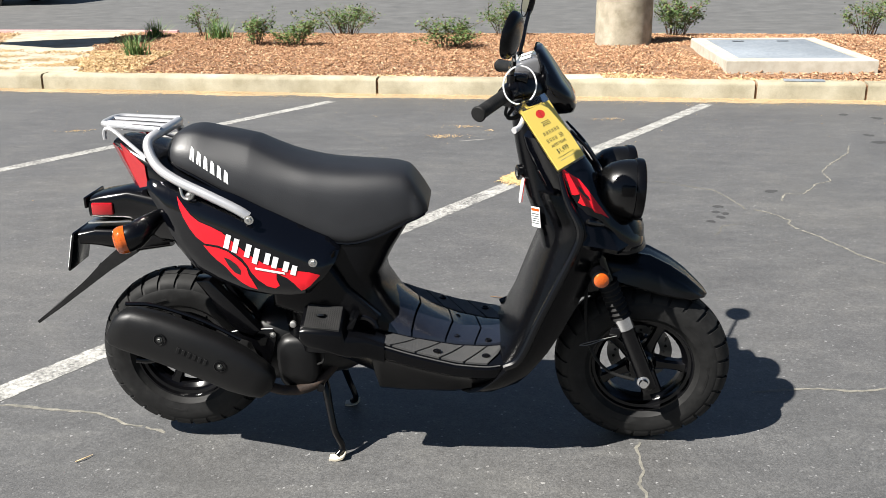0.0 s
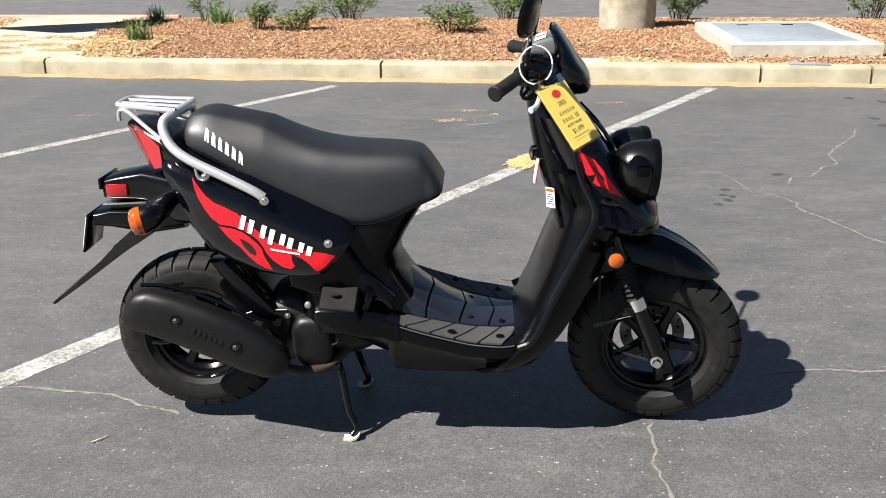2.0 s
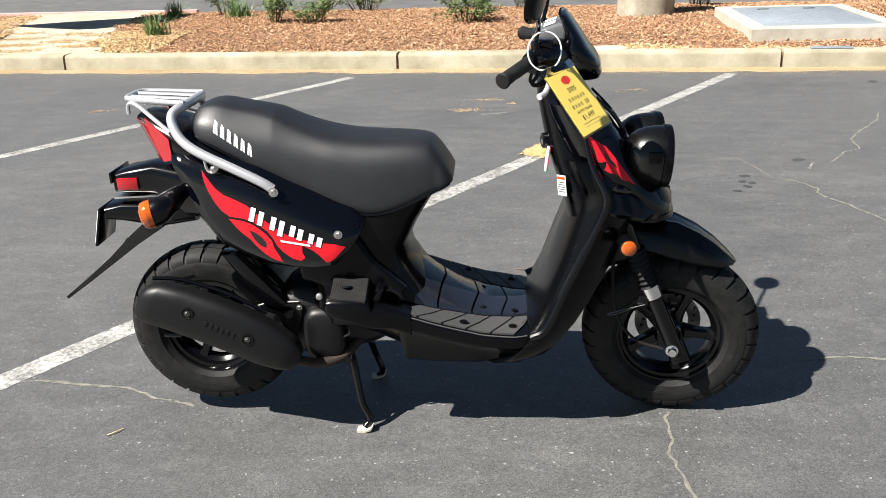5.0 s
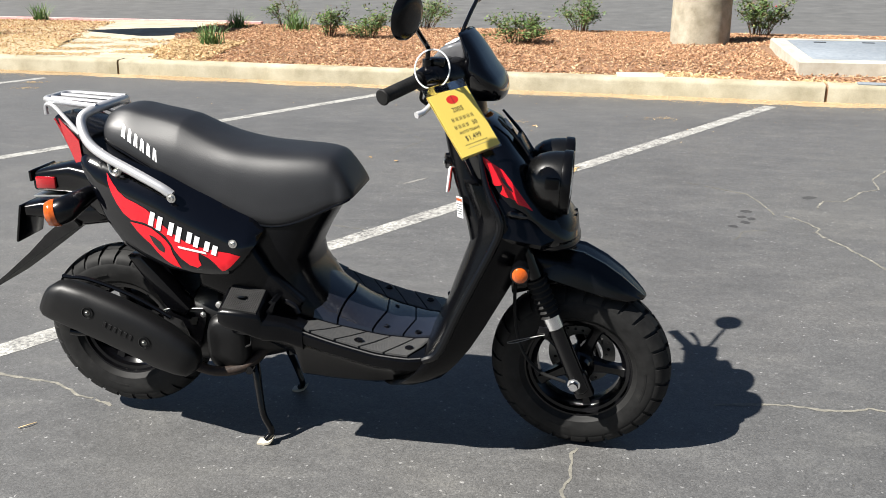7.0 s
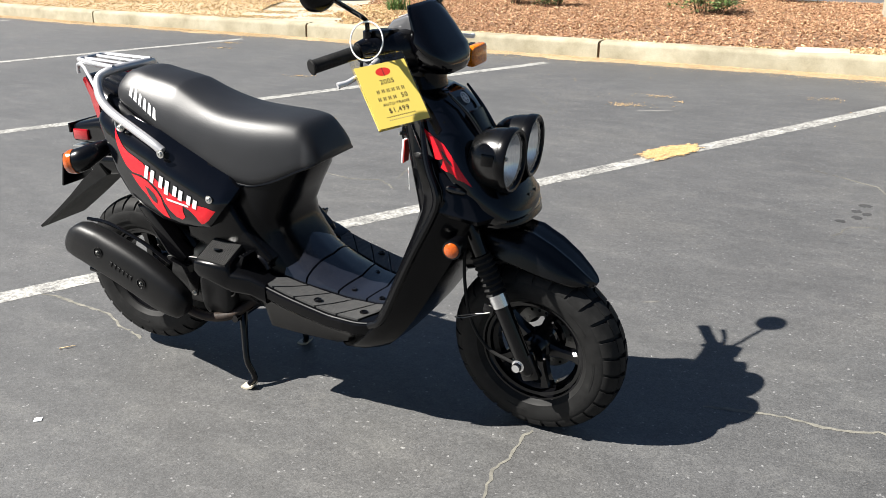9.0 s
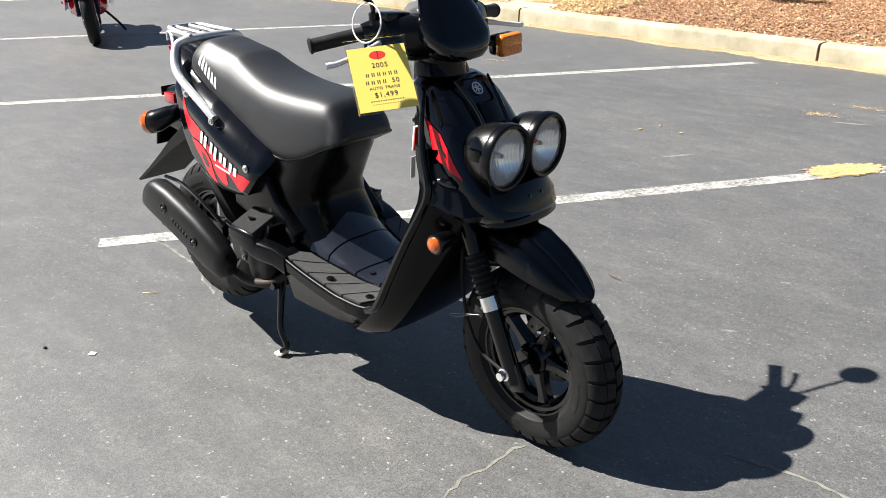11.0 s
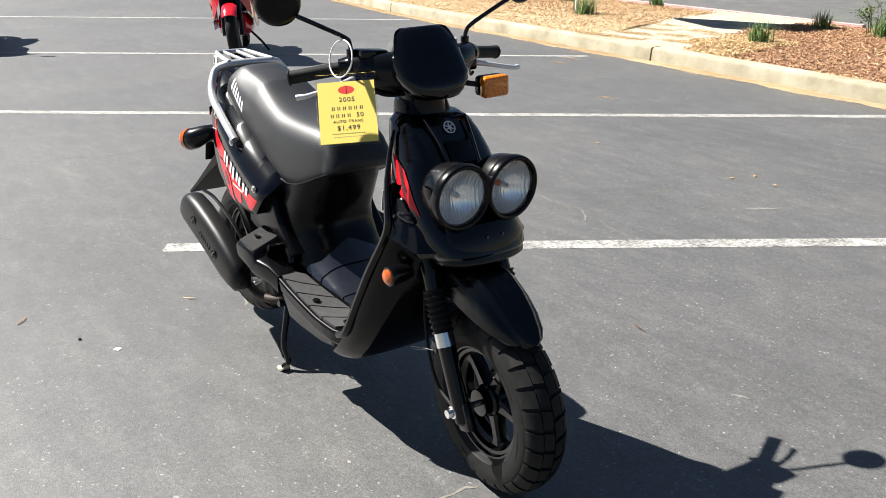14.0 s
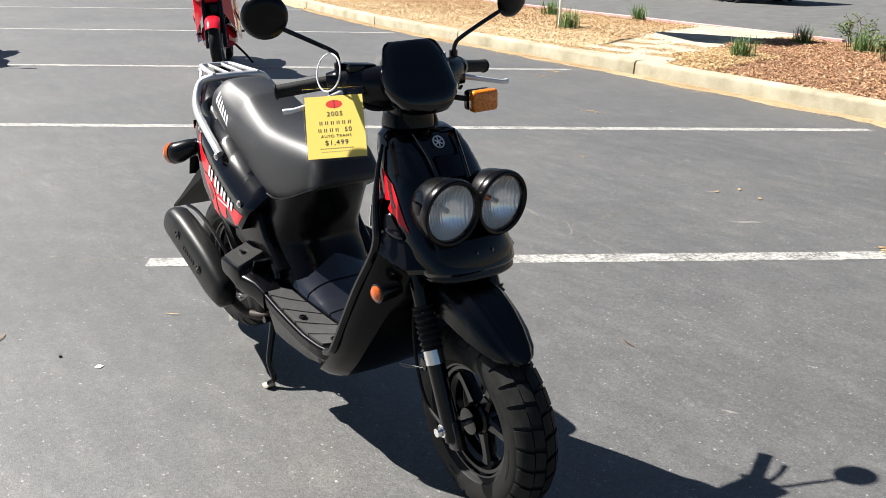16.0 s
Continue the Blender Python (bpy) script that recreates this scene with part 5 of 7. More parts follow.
# twin round headlights
def headlight(sgn):
    m = pose(0.549, 0.076 * sgn - 0.006, 0.763, 0, 3, 2 * sgn)
    shell = [(0.030, -0.104), (0.050, -0.094), (0.064, -0.076), (0.0715, -0.055), (0.0750, -0.036), (0.0762, -0.020), (0.0762, -0.010)]
    spin = np.linspace(0, 2 * math.pi, 48, endpoint=False)
    turned = lambda profile: [[(x, r * math.cos(a), r * math.sin(a)) for a in spin] for r, x in profile]
    bm = loft(turned(shell), cap=False)
    bm.faces.new([v for v in bm.verts[:48]])
    body = part("headlight", bm, LAMP_SHELL, B, "round black headlight shell", 30, m)
    bezel = [(0.0762, -0.017), (0.0790, -0.0155), (0.0800, -0.011), (0.0800, 0.001), (0.0785, 0.0055), (0.0755, 0.0075), (0.0700, 0.006), (0.0665, 0.001), (0.0660, -0.008)]
    part("bezel", loft(turned(bezel), cap=False), MATT, body, "black bezel ring", 30, m)
    part("side_pad", block((0.034, 0.010, 0.030), 0.004, (-0.036, 0.0715 * sgn, 0.012), segments=2), MATT, body, matrix=m)
    # reflector bowl and bulb cap; an amber capsule is added for the left lamp's glint
    bowl = [(0.0685 * k / 12 + 0.0004, -0.036 + 0.031 * (k / 12) ** 2) for k in range(12, -1, -1)]
    part("reflector", loft(turned(bowl), cap=False), REFLECTOR, body, "bright reflector bowl", 4, m)
    part("bulb_cap", tube([(-0.036, 0, 0), (-0.026, 0, 0), (-0.018, 0, 0), (-0.014, 0, 0)], [0.007, 0.007, 0.006, 0.004], 16, 2), STEEL, body, matrix=m)
    if sgn > 0:
        part("amber_glint_capsule", tube([(-0.030, -0.030, 0.012), (-0.018, -0.028, 0.012), (-0.012, -0.027, 0.012)], [0.008, 0.008, 0.003], 14, 2), AMBER, body, "small amber capsule standing for a glint", matrix=m)
    # moulded front glass with upright flutes
    bm = bmesh.new()
    rows = []
    for i in range(25):
        row = []
        for j in range(25):
            a, b = i / 12 - 1, j / 12 - 1
            k = math.sqrt(max(1e-9, 1 - b * b / 2)), math.sqrt(max(1e-9, 1 - a * a / 2))
            y, z = a * k[0] * 0.0688, b * k[1] * 0.0688
            rr = math.hypot(y, z) / 0.0688
            flute = 0.0012 * math.cos(y * 520) * (1 if abs(z) < 0.035 else 0.15) * (1 - rr**4)
            row.append(bm.verts.new((0.001 + 0.007 * (1 - rr * rr) + flute, y, z)))
        rows.append(row)
    for a, b in zip(rows, rows[1:]):
        for j in range(24):
            bm.faces.new((a[j], a[j + 1], b[j + 1], b[j]))
    glass = part("headlight_glass", bm, FLUTED, body, "fluted clear headlight glass", 60, m)
    glass.visible_shadow = False


headlight(-1), headlight(1)
part("headlight_mount", loft([flat_ring(z, b, f, hw, 32, 2.6) for z, b, f, hw in ((0.655, 0.44, 0.565, 0.10), (0.70, 0.42, 0.53, 0.10), (0.75, 0.40, 0.49, 0.08), (0.80, 0.38, 0.46, 0.05))]), MATT, B)
# lower lip of the cowl; black blocks paint the shade of its slots
lip = loft([nose_ring(z, b, f, hw, p) for z, b, f, hw, p in ((0.592, 0.46, 0.566, 0.108, 2.2), (0.596, 0.45, 0.579, 0.121, 2.2), (0.603, 0.45, 0.586, 0.126, 2.2), (0.609, 0.45, 0.585, 0.126, 2.2), (0.614, 0.45, 0.582, 0.125, 2.2), (0.624, 0.45, 0.580, 0.124, 2.2), (0.655, 0.45, 0.578, 0.122, 2.2), (0.690, 0.45, 0.552, 0.108, 2.2))])
part("cowl_lip", lip, SATIN, B, "satin black lower cowl lip", 40)
for k in range(4):
    a = (k - 1.5) * 0.42
    part("vent_slot", block((0.004, 0.006, 0.014), 0.001, (0.455 + 0.120 * math.cos(a), 0.112 * math.sin(a), 0.660), m=Matrix.Rotation(a, 4, "Z")), BLACK_FILM_AND_SHADE, B)

# flames on the front cowl's sides
def cowl_side(u, z):
    """The skin of the front cowl (right side)."""
    zs = [row[0] for row in COWL]
    back, front, hw, point = (float(np.interp(z, zs, [row[i] for row in COWL])) for i in (1, 2, 3, 4))
    x = (u - (back + front) / 2) / ((front - back) / 2)
    p = 2.4 if x < 0 else point
    return -hw * max(0.02, 1 - min(0.999, abs(x)) ** p) ** (1 / p)


FRONT_FLAME = [(0.335, 0.838), (0.360, 0.822), (0.391, 0.803), (0.413, 0.777), (0.437, 0.744), (0.468, 0.704), (0.448, 0.716), (0.431, 0.721), (0.424, 0.731), (0.411, 0.737), (0.400, 0.739), (0.387, 0.747), (0.392, 0.757), (0.402, 0.762), (0.392, 0.768), (0.380, 0.765), (0.371, 0.766), (0.366, 0.775), (0.374, 0.788), (0.362, 0.795), (0.352, 0.808)]
FLAME_GAP = [(0.386, 0.788), (0.393, 0.784), (0.401, 0.773), (0.413, 0.762), (0.419, 0.750), (0.410, 0.757), (0.399, 0.767), (0.391, 0.777)]
for outline, mat, lift, name in ((FRONT_FLAME, RED_DECAL, 0.0, "flame_graphic"), (FLAME_GAP, BLACK_FILM_AND_SHADE, 0.0008, "flame_gap")):
    def skin():
        return draped(outline, cowl_side, 0.0, 0.012, lift + 0.0030)
    both(skin, name, mat, label="red flame graphic" if mat is RED_DECAL else "")

# ---- handlebar, screen, instruments ----
cover = loft([[(u + du * k, v, z + dz * s) for k, s in [(math.cos(a), math.sin(a)) for a in np.linspace(0, 2 * math.pi, 20, endpoint=False)]]
              for v, u, z, du, dz in ((-0.178, 0.238, 1.028, 0.024, 0.026), (-0.165, 0.244, 1.026, 0.032, 0.034), (-0.12, 0.262, 1.018, 0.042, 0.046), (-0.07, 0.276, 1.012, 0.052, 0.054), (0, 0.282, 1.008, 0.058, 0.058),
                                      (0.07, 0.276, 1.012, 0.052, 0.054), (0.12, 0.262, 1.018, 0.042, 0.046), (0.165, 0.244, 1.026, 0.032, 0.034), (0.178, 0.238, 1.028, 0.024, 0.026))])
part("handlebar_cover", cover, SATIN, B, "black handlebar cover", 45, STEER)
part("steering_neck", loft([flat_ring(z, b, f, hw, 28, 2.4) for z, b, f, hw in ((0.885, 0.235, 0.345, 0.062), (0.92, 0.232, 0.338, 0.056), (0.955, 0.228, 0.335, 0.055), (0.985, 0.225, 0.335, 0.06))]), MATT, B, matrix=STEER)


def build_screen():
    """The dark shield in front of the instruments."""
    rows = [(0.957, 0.380, 0.050, 0.085), (0.961, 0.386, 0.060, 0.095), (0.975, 0.390, 0.073, 0.10), (0.995, 0.386, 0.088, 0.092), (1.015, 0.374, 0.099, 0.075), (1.04, 0.354, 0.098, 0.056), (1.065, 0.339, 0.092, 0.036), (1.09, 0.322, 0.084, 0.028), (1.107, 0.309, 0.077, 0.022), (1.115, 0.302, 0.070, 0.018), (1.119, 0.298, 0.060, 0.014)]
    rings = []
    for z, u, hw, deep in rows:
        half = [(u, 0.0), (u - 0.001, 0.45), (u - 0.004, 0.70), (u - 0.009, 0.84), (u - 0.018, 0.94), (u - min(0.032, deep * 0.6), 1.0), (u - deep * 0.8, 0.985), (u - deep, 0.90), (u - deep, 0.4)]
        rings.append([(x, -hw * a, z) for x, a in half] + [(x, hw * a, z) for x, a in half[:0:-1]])
    part("screen", loft(rings), SCREEN, B, "glossy black front screen", 40, STEER)
    gauge = part("speedometer", prism([(0.221, 1.052), (0.219, 1.063), (0.238, 1.084), (0.283, 1.099), (0.300, 1.095), (0.300, 1.040), (0.243, 1.040)], -0.066, 0.066, 0.008, 3), SMOKED_LENS, B, "smoked clear instrument pod", matrix=STEER)
    part("pod_base", block((0.085, 0.140, 0.024), 0.008, (0.262, 0, 1.040), segments=2), SATIN, gauge, matrix=STEER)
    for v, w in ((-0.026, 0.040), (0.030, 0.026)):
        part("dial", block((0.030, w, 0.002), 0.0006, (0.2588, v, 1.0935), m=Matrix.Rotation(radians(-18), 4, "Y")), SILVER_FILM, gauge, "pale instrument dial", matrix=STEER)


build_screen()


def grip():
    a, b = Vector((0.222, -0.178, 1.031)), Vector((0.168, -0.304, 1.013))
    pts, rad = [], []
    for k in range(61):
        t = k / 60
        pts.append(a.lerp(b, t))
        rad.append(0.0188 if t < 0.04 or 0.955 < t < 0.99 else 0.0160 + 0.00018 * (k % 4 < 2))
    return tube(pts, rad, 20, 0)


both(grip, "grip", RUBBER, label="ribbed rubber grip", matrix=STEER)
both(lambda: tube([(0.249, -0.155, 1.033), (0.236, -0.165, 1.032), (0.222, -0.190, 1.029)], [0.027, 0.030, 0.024], 20, 4), "switch_housing", METAL_BLACK, matrix=STEER)
both(lambda: tube([(0.262, -0.165, 1.012), (0.268, -0.21, 1.003), (0.268, -0.255, 0.993), (0.262, -0.295, 0.984), (0.254, -0.314, 0.982), (0.251, -0.319, 0.981)], [0.008, 0.0065, 0.006, 0.0062, 0.0072, 0.0075], 12, 5), "brake_lever", LEVER_ALU, label="bare aluminium brake lever", matrix=STEER)
both(lambda: block((0.035, 0.05, 0.028), 0.006, (0.256, -0.150, 1.008)), "lever_perch", METAL_BLACK, matrix=STEER)
part("throttle_cable", tube([(0.245, -0.170, 1.005), (0.225, -0.165, 0.975), (0.245, -0.13, 0.965), (0.27, -0.08, 0.975)], 0.0045, 8, 6), RUBBER, B, matrix=STEER)
part("brake_cable", tube([(0.268, -0.155, 1.0), (0.285, -0.11, 0.968), (0.295, -0.05, 0.962)], 0.0045, 8, 6), RUBBER, B, matrix=STEER)
both(lambda: tube([(0.225, -0.185, 1.005), (0.222, -0.182, 0.985), (0.236, -0.178, 0.976), (0.255, -0.172, 0.985)], 0.004, 8, 5), "cable_bend", RUBBER, matrix=STEER)
part("starter_button", block((0.012, 0.016, 0.012), 0.003, (0.222, 0.150, 1.048)), TAG_RED, B, "red switch", matrix=STEER)
part("switch_button", block((0.014, 0.018, 0.012), 0.003, (0.222, 0.135, 1.066)), WHITE_FILM, B, matrix=STEER)
part("fluid_reservoir", block((0.045, 0.075, 0.022), 0.006, (0.250, -0.118, 1.062), m=Matrix.Rotation(-0.1, 4, "X")), METAL_BLACK, B, matrix=STEER)


# mirrors
def build_mirror(sgn):
    foot, bend, arm, hub = (0.232, -0.163, 1.050), (0.236, -0.166, 1.088), (0.240, -0.178, 1.104), (0.250, -0.302, 1.166)
    stalk = tube([foot, (0.233, -0.163, 1.075)], 0.011, 12, 1)
    tube([(0.233, -0.163, 1.070), bend, arm, (0.244, -0.24, 1.136), hub], 0.0055, 10, 6, stalk)
    centre = Vector((0.247, -0.342, 1.194))
    face = Matrix.Translation(centre) @ Matrix.Rotation(radians(-14), 4, "Z") @ Matrix.Rotation(radians(11), 4, "Y")
    cup = bmesh.new()
    rings = []
    for r, x in ((0.004, 0.013), (0.030, 0.012), (0.043, 0.009), (0.0500, 0.003), (0.0530, -0.007), (0.0518, -0.010), (0.049, -0.009)):
        rings.append([face @ Vector((x, r * math.cos(a), r * 0.98 * math.sin(a))) for a in np.linspace(0, 2 * math.pi, 40, endpoint=False)])
    loft(rings, cap=False, bm=cup)
    cup.faces.new(cup.verts[:40])
    glass = bmesh.new()
    glass.faces.new([glass.verts.new(face @ Vector((-0.0085, 0.0495 * math.cos(a), 0.0485 * math.sin(a)))) for a in np.linspace(0, 2 * math.pi, 40, endpoint=False)])
    if sgn > 0:
        mirrored(stalk), mirrored(cup), mirrored(glass)
    body = part("rear_view_mirror", stalk, METAL_BLACK, B, "round black mirror on a bent stalk", matrix=STEER)
    part("mirror_shell", cup, MATT, body, matrix=STEER)
    part("mirror_glass", glass, MIRROR, body, "mirror glass", matrix=STEER)


build_mirror(-1), build_mirror(1)


# rectangular amber turn signals under the bar
def bar_signal(sgn):
    c = Vector((0.320, 0.186 * sgn, 0.959))
    body = part("front_turn_signal", block((0.030, 0.075, 0.052), 0.010, c - Vector((0.012, 0, 0))), SATIN, B, matrix=STEER)
    part("lens", block((0.030, 0.078, 0.055), 0.010, c + Vector((0.012, 0, 0)), segments=3), AMBER_CLEAR, body, "rectangular amber lens", matrix=STEER)
    part("stem", tube([c + Vector((-0.012, -0.03 * sgn, 0.004)), (0.325, 0.12 * sgn, 0.972), (0.315, 0.08 * sgn, 0.982)], 0.007, 10, 3), RUBBER, body, matrix=STEER)


bar_signal(1)

# ---- floor and middle ----
def floor_z(u):
    return float(np.interp(u, (-0.26, -0.15, -0.05, 0.03, 0.08, 0.16, 0.23, 0.26), (0.440, 0.403, 0.368, 0.345, 0.332, 0.321, 0.321, 0.328)))


def floor_hw(u):
    return float(np.interp(u, (-0.26, -0.14, 0.0, 0.12, 0.165, 0.205, 0.24), (0.238, 0.233, 0.227, 0.220, 0.214, 0.202, 0.18)))


def floor_ring(u, low, inner):
    top, hw = floor_z(u), floor_hw(u)
    pts = [(0.0, top), (hw - 0.020, top), (hw - 0.006, top - 0.002), (hw, top - 0.010), (hw - 0.002, top - 0.035), (hw - 0.014, top - 0.045), (hw - 0.024, top - 0.06), (inner, low + 0.02), (inner - 0.03, low), (0.0, low)]
    return [(u, -v, z) for v, z in pts] + [(u, v, z) for v, z in pts[-2:0:-1]]


FLOOR_U, FLOOR_LOW, FLOOR_IN = (-0.25, -0.20, -0.14, -0.125, -0.05, 0.07, 0.12, 0.15, 0.185, 0.212), (0.328, 0.308, 0.276, 0.229, 0.225, 0.222, 0.226, 0.238, 0.258, 0.276), (0.190, 0.190, 0.185, 0.190, 0.194, 0.194, 0.188, 0.176, 0.158, 0.145)
floor_body = loft([floor_ring(u, float(np.interp(u, FLOOR_U, FLOOR_LOW)), float(np.interp(u, FLOOR_U, FLOOR_IN))) for u in sorted({*FLOOR_U, *np.linspace(-0.24, 0.21, 31).tolist()})])
part("floorboard", floor_body, MATT, B, "black plastic footboard and side sill", 32)


def tunnel_z(u, s):
    """Height of the raised centre of the floor; s runs from 0 at the middle to 1 at its edge."""
    rise = float(np.interp(u, (-0.16, -0.08, 0.0, 0.07, 0.20, 0.25), (0.105, 0.056, 0.022, 0.004, 0.004, 0.016)))
    return floor_z(u) + 0.002 + rise * (1 - s**3)


# grooved centre panels of the floor, with dark seams between
for a, b in ((-0.155, -0.045), (-0.040, 0.045), (0.050, 0.125), (0.130, 0.205)):
    rows = []
    bm = bmesh.new()
    for u in np.linspace(a, b, 6):
        hw = 0.152 - 0.20 * max(0.0, u + 0.14)
        bow = 0.0
        rows.append([bm.verts.new((u + 0.018 * (1 - abs(s)) , hw * s, tunnel_z(u, abs(s)) + 0.003 - 0.02 * max(0, abs(s) - 0.93) / 0.07)) for s in np.linspace(-1, 1, 25)])
    for p, q in zip(rows, rows[1:]):
        for i in range(24):
            bm.faces.new((p[i], p[i + 1], q[i + 1], q[i]))
    solid = bmesh.ops.extrude_face_region(bm, geom=bm.faces[:])
    bmesh.ops.translate(bm, verts=[g for g in solid["geom"] if isinstance(g, bmesh.types.BMVert)], vec=(0, 0, -0.012))
    part("floor_panel", bm, FLOOR_PLASTIC, B, "scuffed smooth centre floor panel", 40)
for u, v in ((0.077, -0.07), (0.077, 0.066), (0.165, -0.07)):
    part("floor_screw", lathe([(0.009, -0.004), (0.009, 0.002), (0.006, 0.003), (0.004, -0.001)], 14), METAL_BLACK, B, matrix=pose(u, v, tunnel_z(u, 0.5) + 0.004, 90))


def mat_piece(u0, u1, sgn):
    """One slanted field of the ribbed foot mat: a sheet with rows of ribs."""
    slant, n = 0.060, 48

    def spot(k, s, lift):
        u = min(0.205, u0 + (u1 - u0) * k / n + slant * (1 - s))
        inner = 0.160 - 0.20 * max(0.0, min(0.34, u + 0.14))
        v = inner + (floor_hw(u) - 0.013 - inner) * s
        return (u, v * sgn, floor_z(u) + lift)

    rings = []
    for k in range(n + 1):
        lift = 0.0044 if k % 4 in (1, 2) else 0.0037
        rings.append([spot(k, 0, -0.004), spot(k, 0, lift), spot(k, 0.5, lift), spot(k, 1, lift), spot(k, 1, -0.004)])
    return loft(rings)


for sgn in (-1, 1):
    for u0 in (-0.148, -0.085, -0.022, 0.041, 0.104):
        part("foot_mat_rib", mat_piece(u0, u0 + 0.057, sgn), MAT_RUBBER, B, "ribbed rubber foot mat field", 30)
for u, v in ((0.158, -0.162), (0.029, -0.184), (0.158, 0.162), (0.029, 0.184)):
    part("floor_screw", lathe([(0.011, -0.004), (0.011, 0.004), (0.007, 0.006), (0.005, 0.001)], 14), METAL_BLACK, B, matrix=pose(u, v, floor_z(u) + 0.004, 90))

both(lambda: tube([(u, -floor_hw(u) + 0.004, floor_z(u) - 0.0030) for u in np.linspace(-0.12, 0.195, 12)], 0.0020, 6, 2), "worn_edge", WORN_EDGE, label="scuffed pale edge of the footboard")
# body under the seat, flowing into the floor
pedestal = loft([flat_ring(z, b, f, hw, 44, p) for z, b, f, hw, p in (
    (0.33, -0.40, -0.05, 0.158, 3.0), (0.38, -0.40, -0.045, 0.160, 3.0), (0.42, -0.40, -0.058, 0.157, 2.9), (0.46, -0.40, -0.086, 0.153, 2.9), (0.50, -0.40, -0.112, 0.149, 3.0), (0.54, -0.40, -0.119, 0.146, 3.2), (0.60, -0.42, -0.088, 0.143, 3.4), (0.66, -0.45, -0.050, 0.136, 3.4), (0.705, -0.48, -0.032, 0.126, 3.2), (0.74, -0.50, -0.04, 0.11, 3.0))])
part("seat_pedestal", pedestal, MATT, B, "black plastic body under the seat", 40)
both(lambda: prism([(-0.40, 0.53), (-0.25, 0.60), (-0.20, 0.52), (-0.12, 0.44), (-0.14, 0.40), (-0.26, 0.42), (-0.40, 0.47)], -0.172, -0.10, 0.014, 3), "lower_side_cover", MATT)

# ---- seat ----
SEAT_REAR = [(0.0, 1.0), (0.2, 0.995), (0.38, 0.978), (0.50, 0.952), (0.56, 0.926), (0.61, 0.89), (0.70, 0.80), (0.80, 0.69), (0.875, 0.59), (0.93, 0.48), (0.965, 0.36), (0.985, 0.25), (1.0, 0.14), (0.985, 0.05), (0.93, 0.0), (0.5, 0.0)]
SEAT_FRONT = [(0.0, 1.0), (0.25, 0.997), (0.44, 0.988), (0.60, 0.968), (0.70, 0.938), (0.77, 0.900), (0.83, 0.850), (0.885, 0.780), (0.925, 0.69), (0.955, 0.56), (0.975, 0.40), (0.988, 0.27), (1.0, 0.14), (0.985, 0.05), (0.93, 0.0), (0.5, 0.0)]


def seat_half(u):
    """Half a section of the seat at u: broad sloping flanks behind, fuller in front."""
    t = max(0.0, min(1.0, (u + 0.52) / 0.24))
    t = 0.85 * t * t * (3 - 2 * t)
    return [(a + (c - a) * t, b + (d - b) * t) for (a, b), (c, d) in zip(SEAT_REAR, SEAT_FRONT)]


def seat_ring(u, low, top, hw):
    """Flat underside, flared flanks, a firm shoulder and a nearly flat top."""
    right = [(u, -hw * a, low + (top - low) * b) for a, b in seat_half(u)]
    left = [(u, hw * a, low + (top - low) * b) for a, b in seat_half(u)[:0:-1]]
    return right + left


SEAT = [(-0.668, 0.858, 0.876, 0.060), (-0.663, 0.846, 0.892, 0.084), (-0.650, 0.838, 0.907, 0.102), (-0.628, 0.825, 0.917, 0.113), (-0.595, 0.809, 0.920, 0.119), (-0.55, 0.784, 0.911, 0.124), (-0.50, 0.757, 0.902, 0.128), (-0.458, 0.7345, 0.8925, 0.1305), (-0.442, 0.7255, 0.8865, 0.1314), (-0.40, 0.703, 0.866, 0.134), (-0.35, 0.678, 0.846, 0.137),
        (-0.30, 0.656, 0.832, 0.141), (-0.25, 0.638, 0.824, 0.142), (-0.20, 0.630, 0.820, 0.141), (-0.15, 0.638, 0.817, 0.137), (-0.10, 0.656, 0.814, 0.129), (-0.068, 0.671, 0.809, 0.122), (-0.050, 0.679, 0.803, 0.117), (-0.036, 0.685, 0.790, 0.113), (-0.018, 0.692, 0.764, 0.110), (-0.002, 0.700, 0.738, 0.099), (0.006, 0.706, 0.722, 0.086)]
def seat_body():
    us = np.linspace(0, len(SEAT) - 1, 58)
    rows = []
    for k in us:
        i = min(int(k), len(SEAT) - 2)
        p = [SEAT[max(0, i - 1)], SEAT[i], SEAT[i + 1], SEAT[min(len(SEAT) - 1, i + 2)]]
        t = k - i
        row = [0.5 * (2 * b + (c - a) * t + (2 * a - 5 * b + 4 * c - d) * t**2 + (3 * b - a - 3 * c + d) * t**3) for a, b, c, d in zip(*p)]
        rows.append(row)
    return loft([seat_ring(*row) for row in rows])


seat = part("seat", seat_body(), VINYL, B, "long black vinyl seat", 60)


def seat_trim():
    pts = [(u, -hw * 0.985, lo + 0.004) for u, lo, hi, hw in SEAT[2:-1]]
    return tube(pts, 0.004, 8, 2)


for flip in (False, True):
    bm = seat_trim()
    if flip:
        mirrored(bm)
    part("piping", bm, SATIN, seat)


def seat_flank(u, z):
    """The outer skin of the seat's flank (right side)."""
    us = [s[0] for s in SEAT]
    lo, hi, hw = (float(np.interp(u, us, [s[i] for s in SEAT])) for i in (1, 2, 3))
    q = (z - lo) / (hi - lo)
    pts = [(b, a) for a, b in seat_half(u)[:12]][::-1]
    return -hw * float(np.interp(q, [p[0] for p in pts], [p[1] for p in pts]))


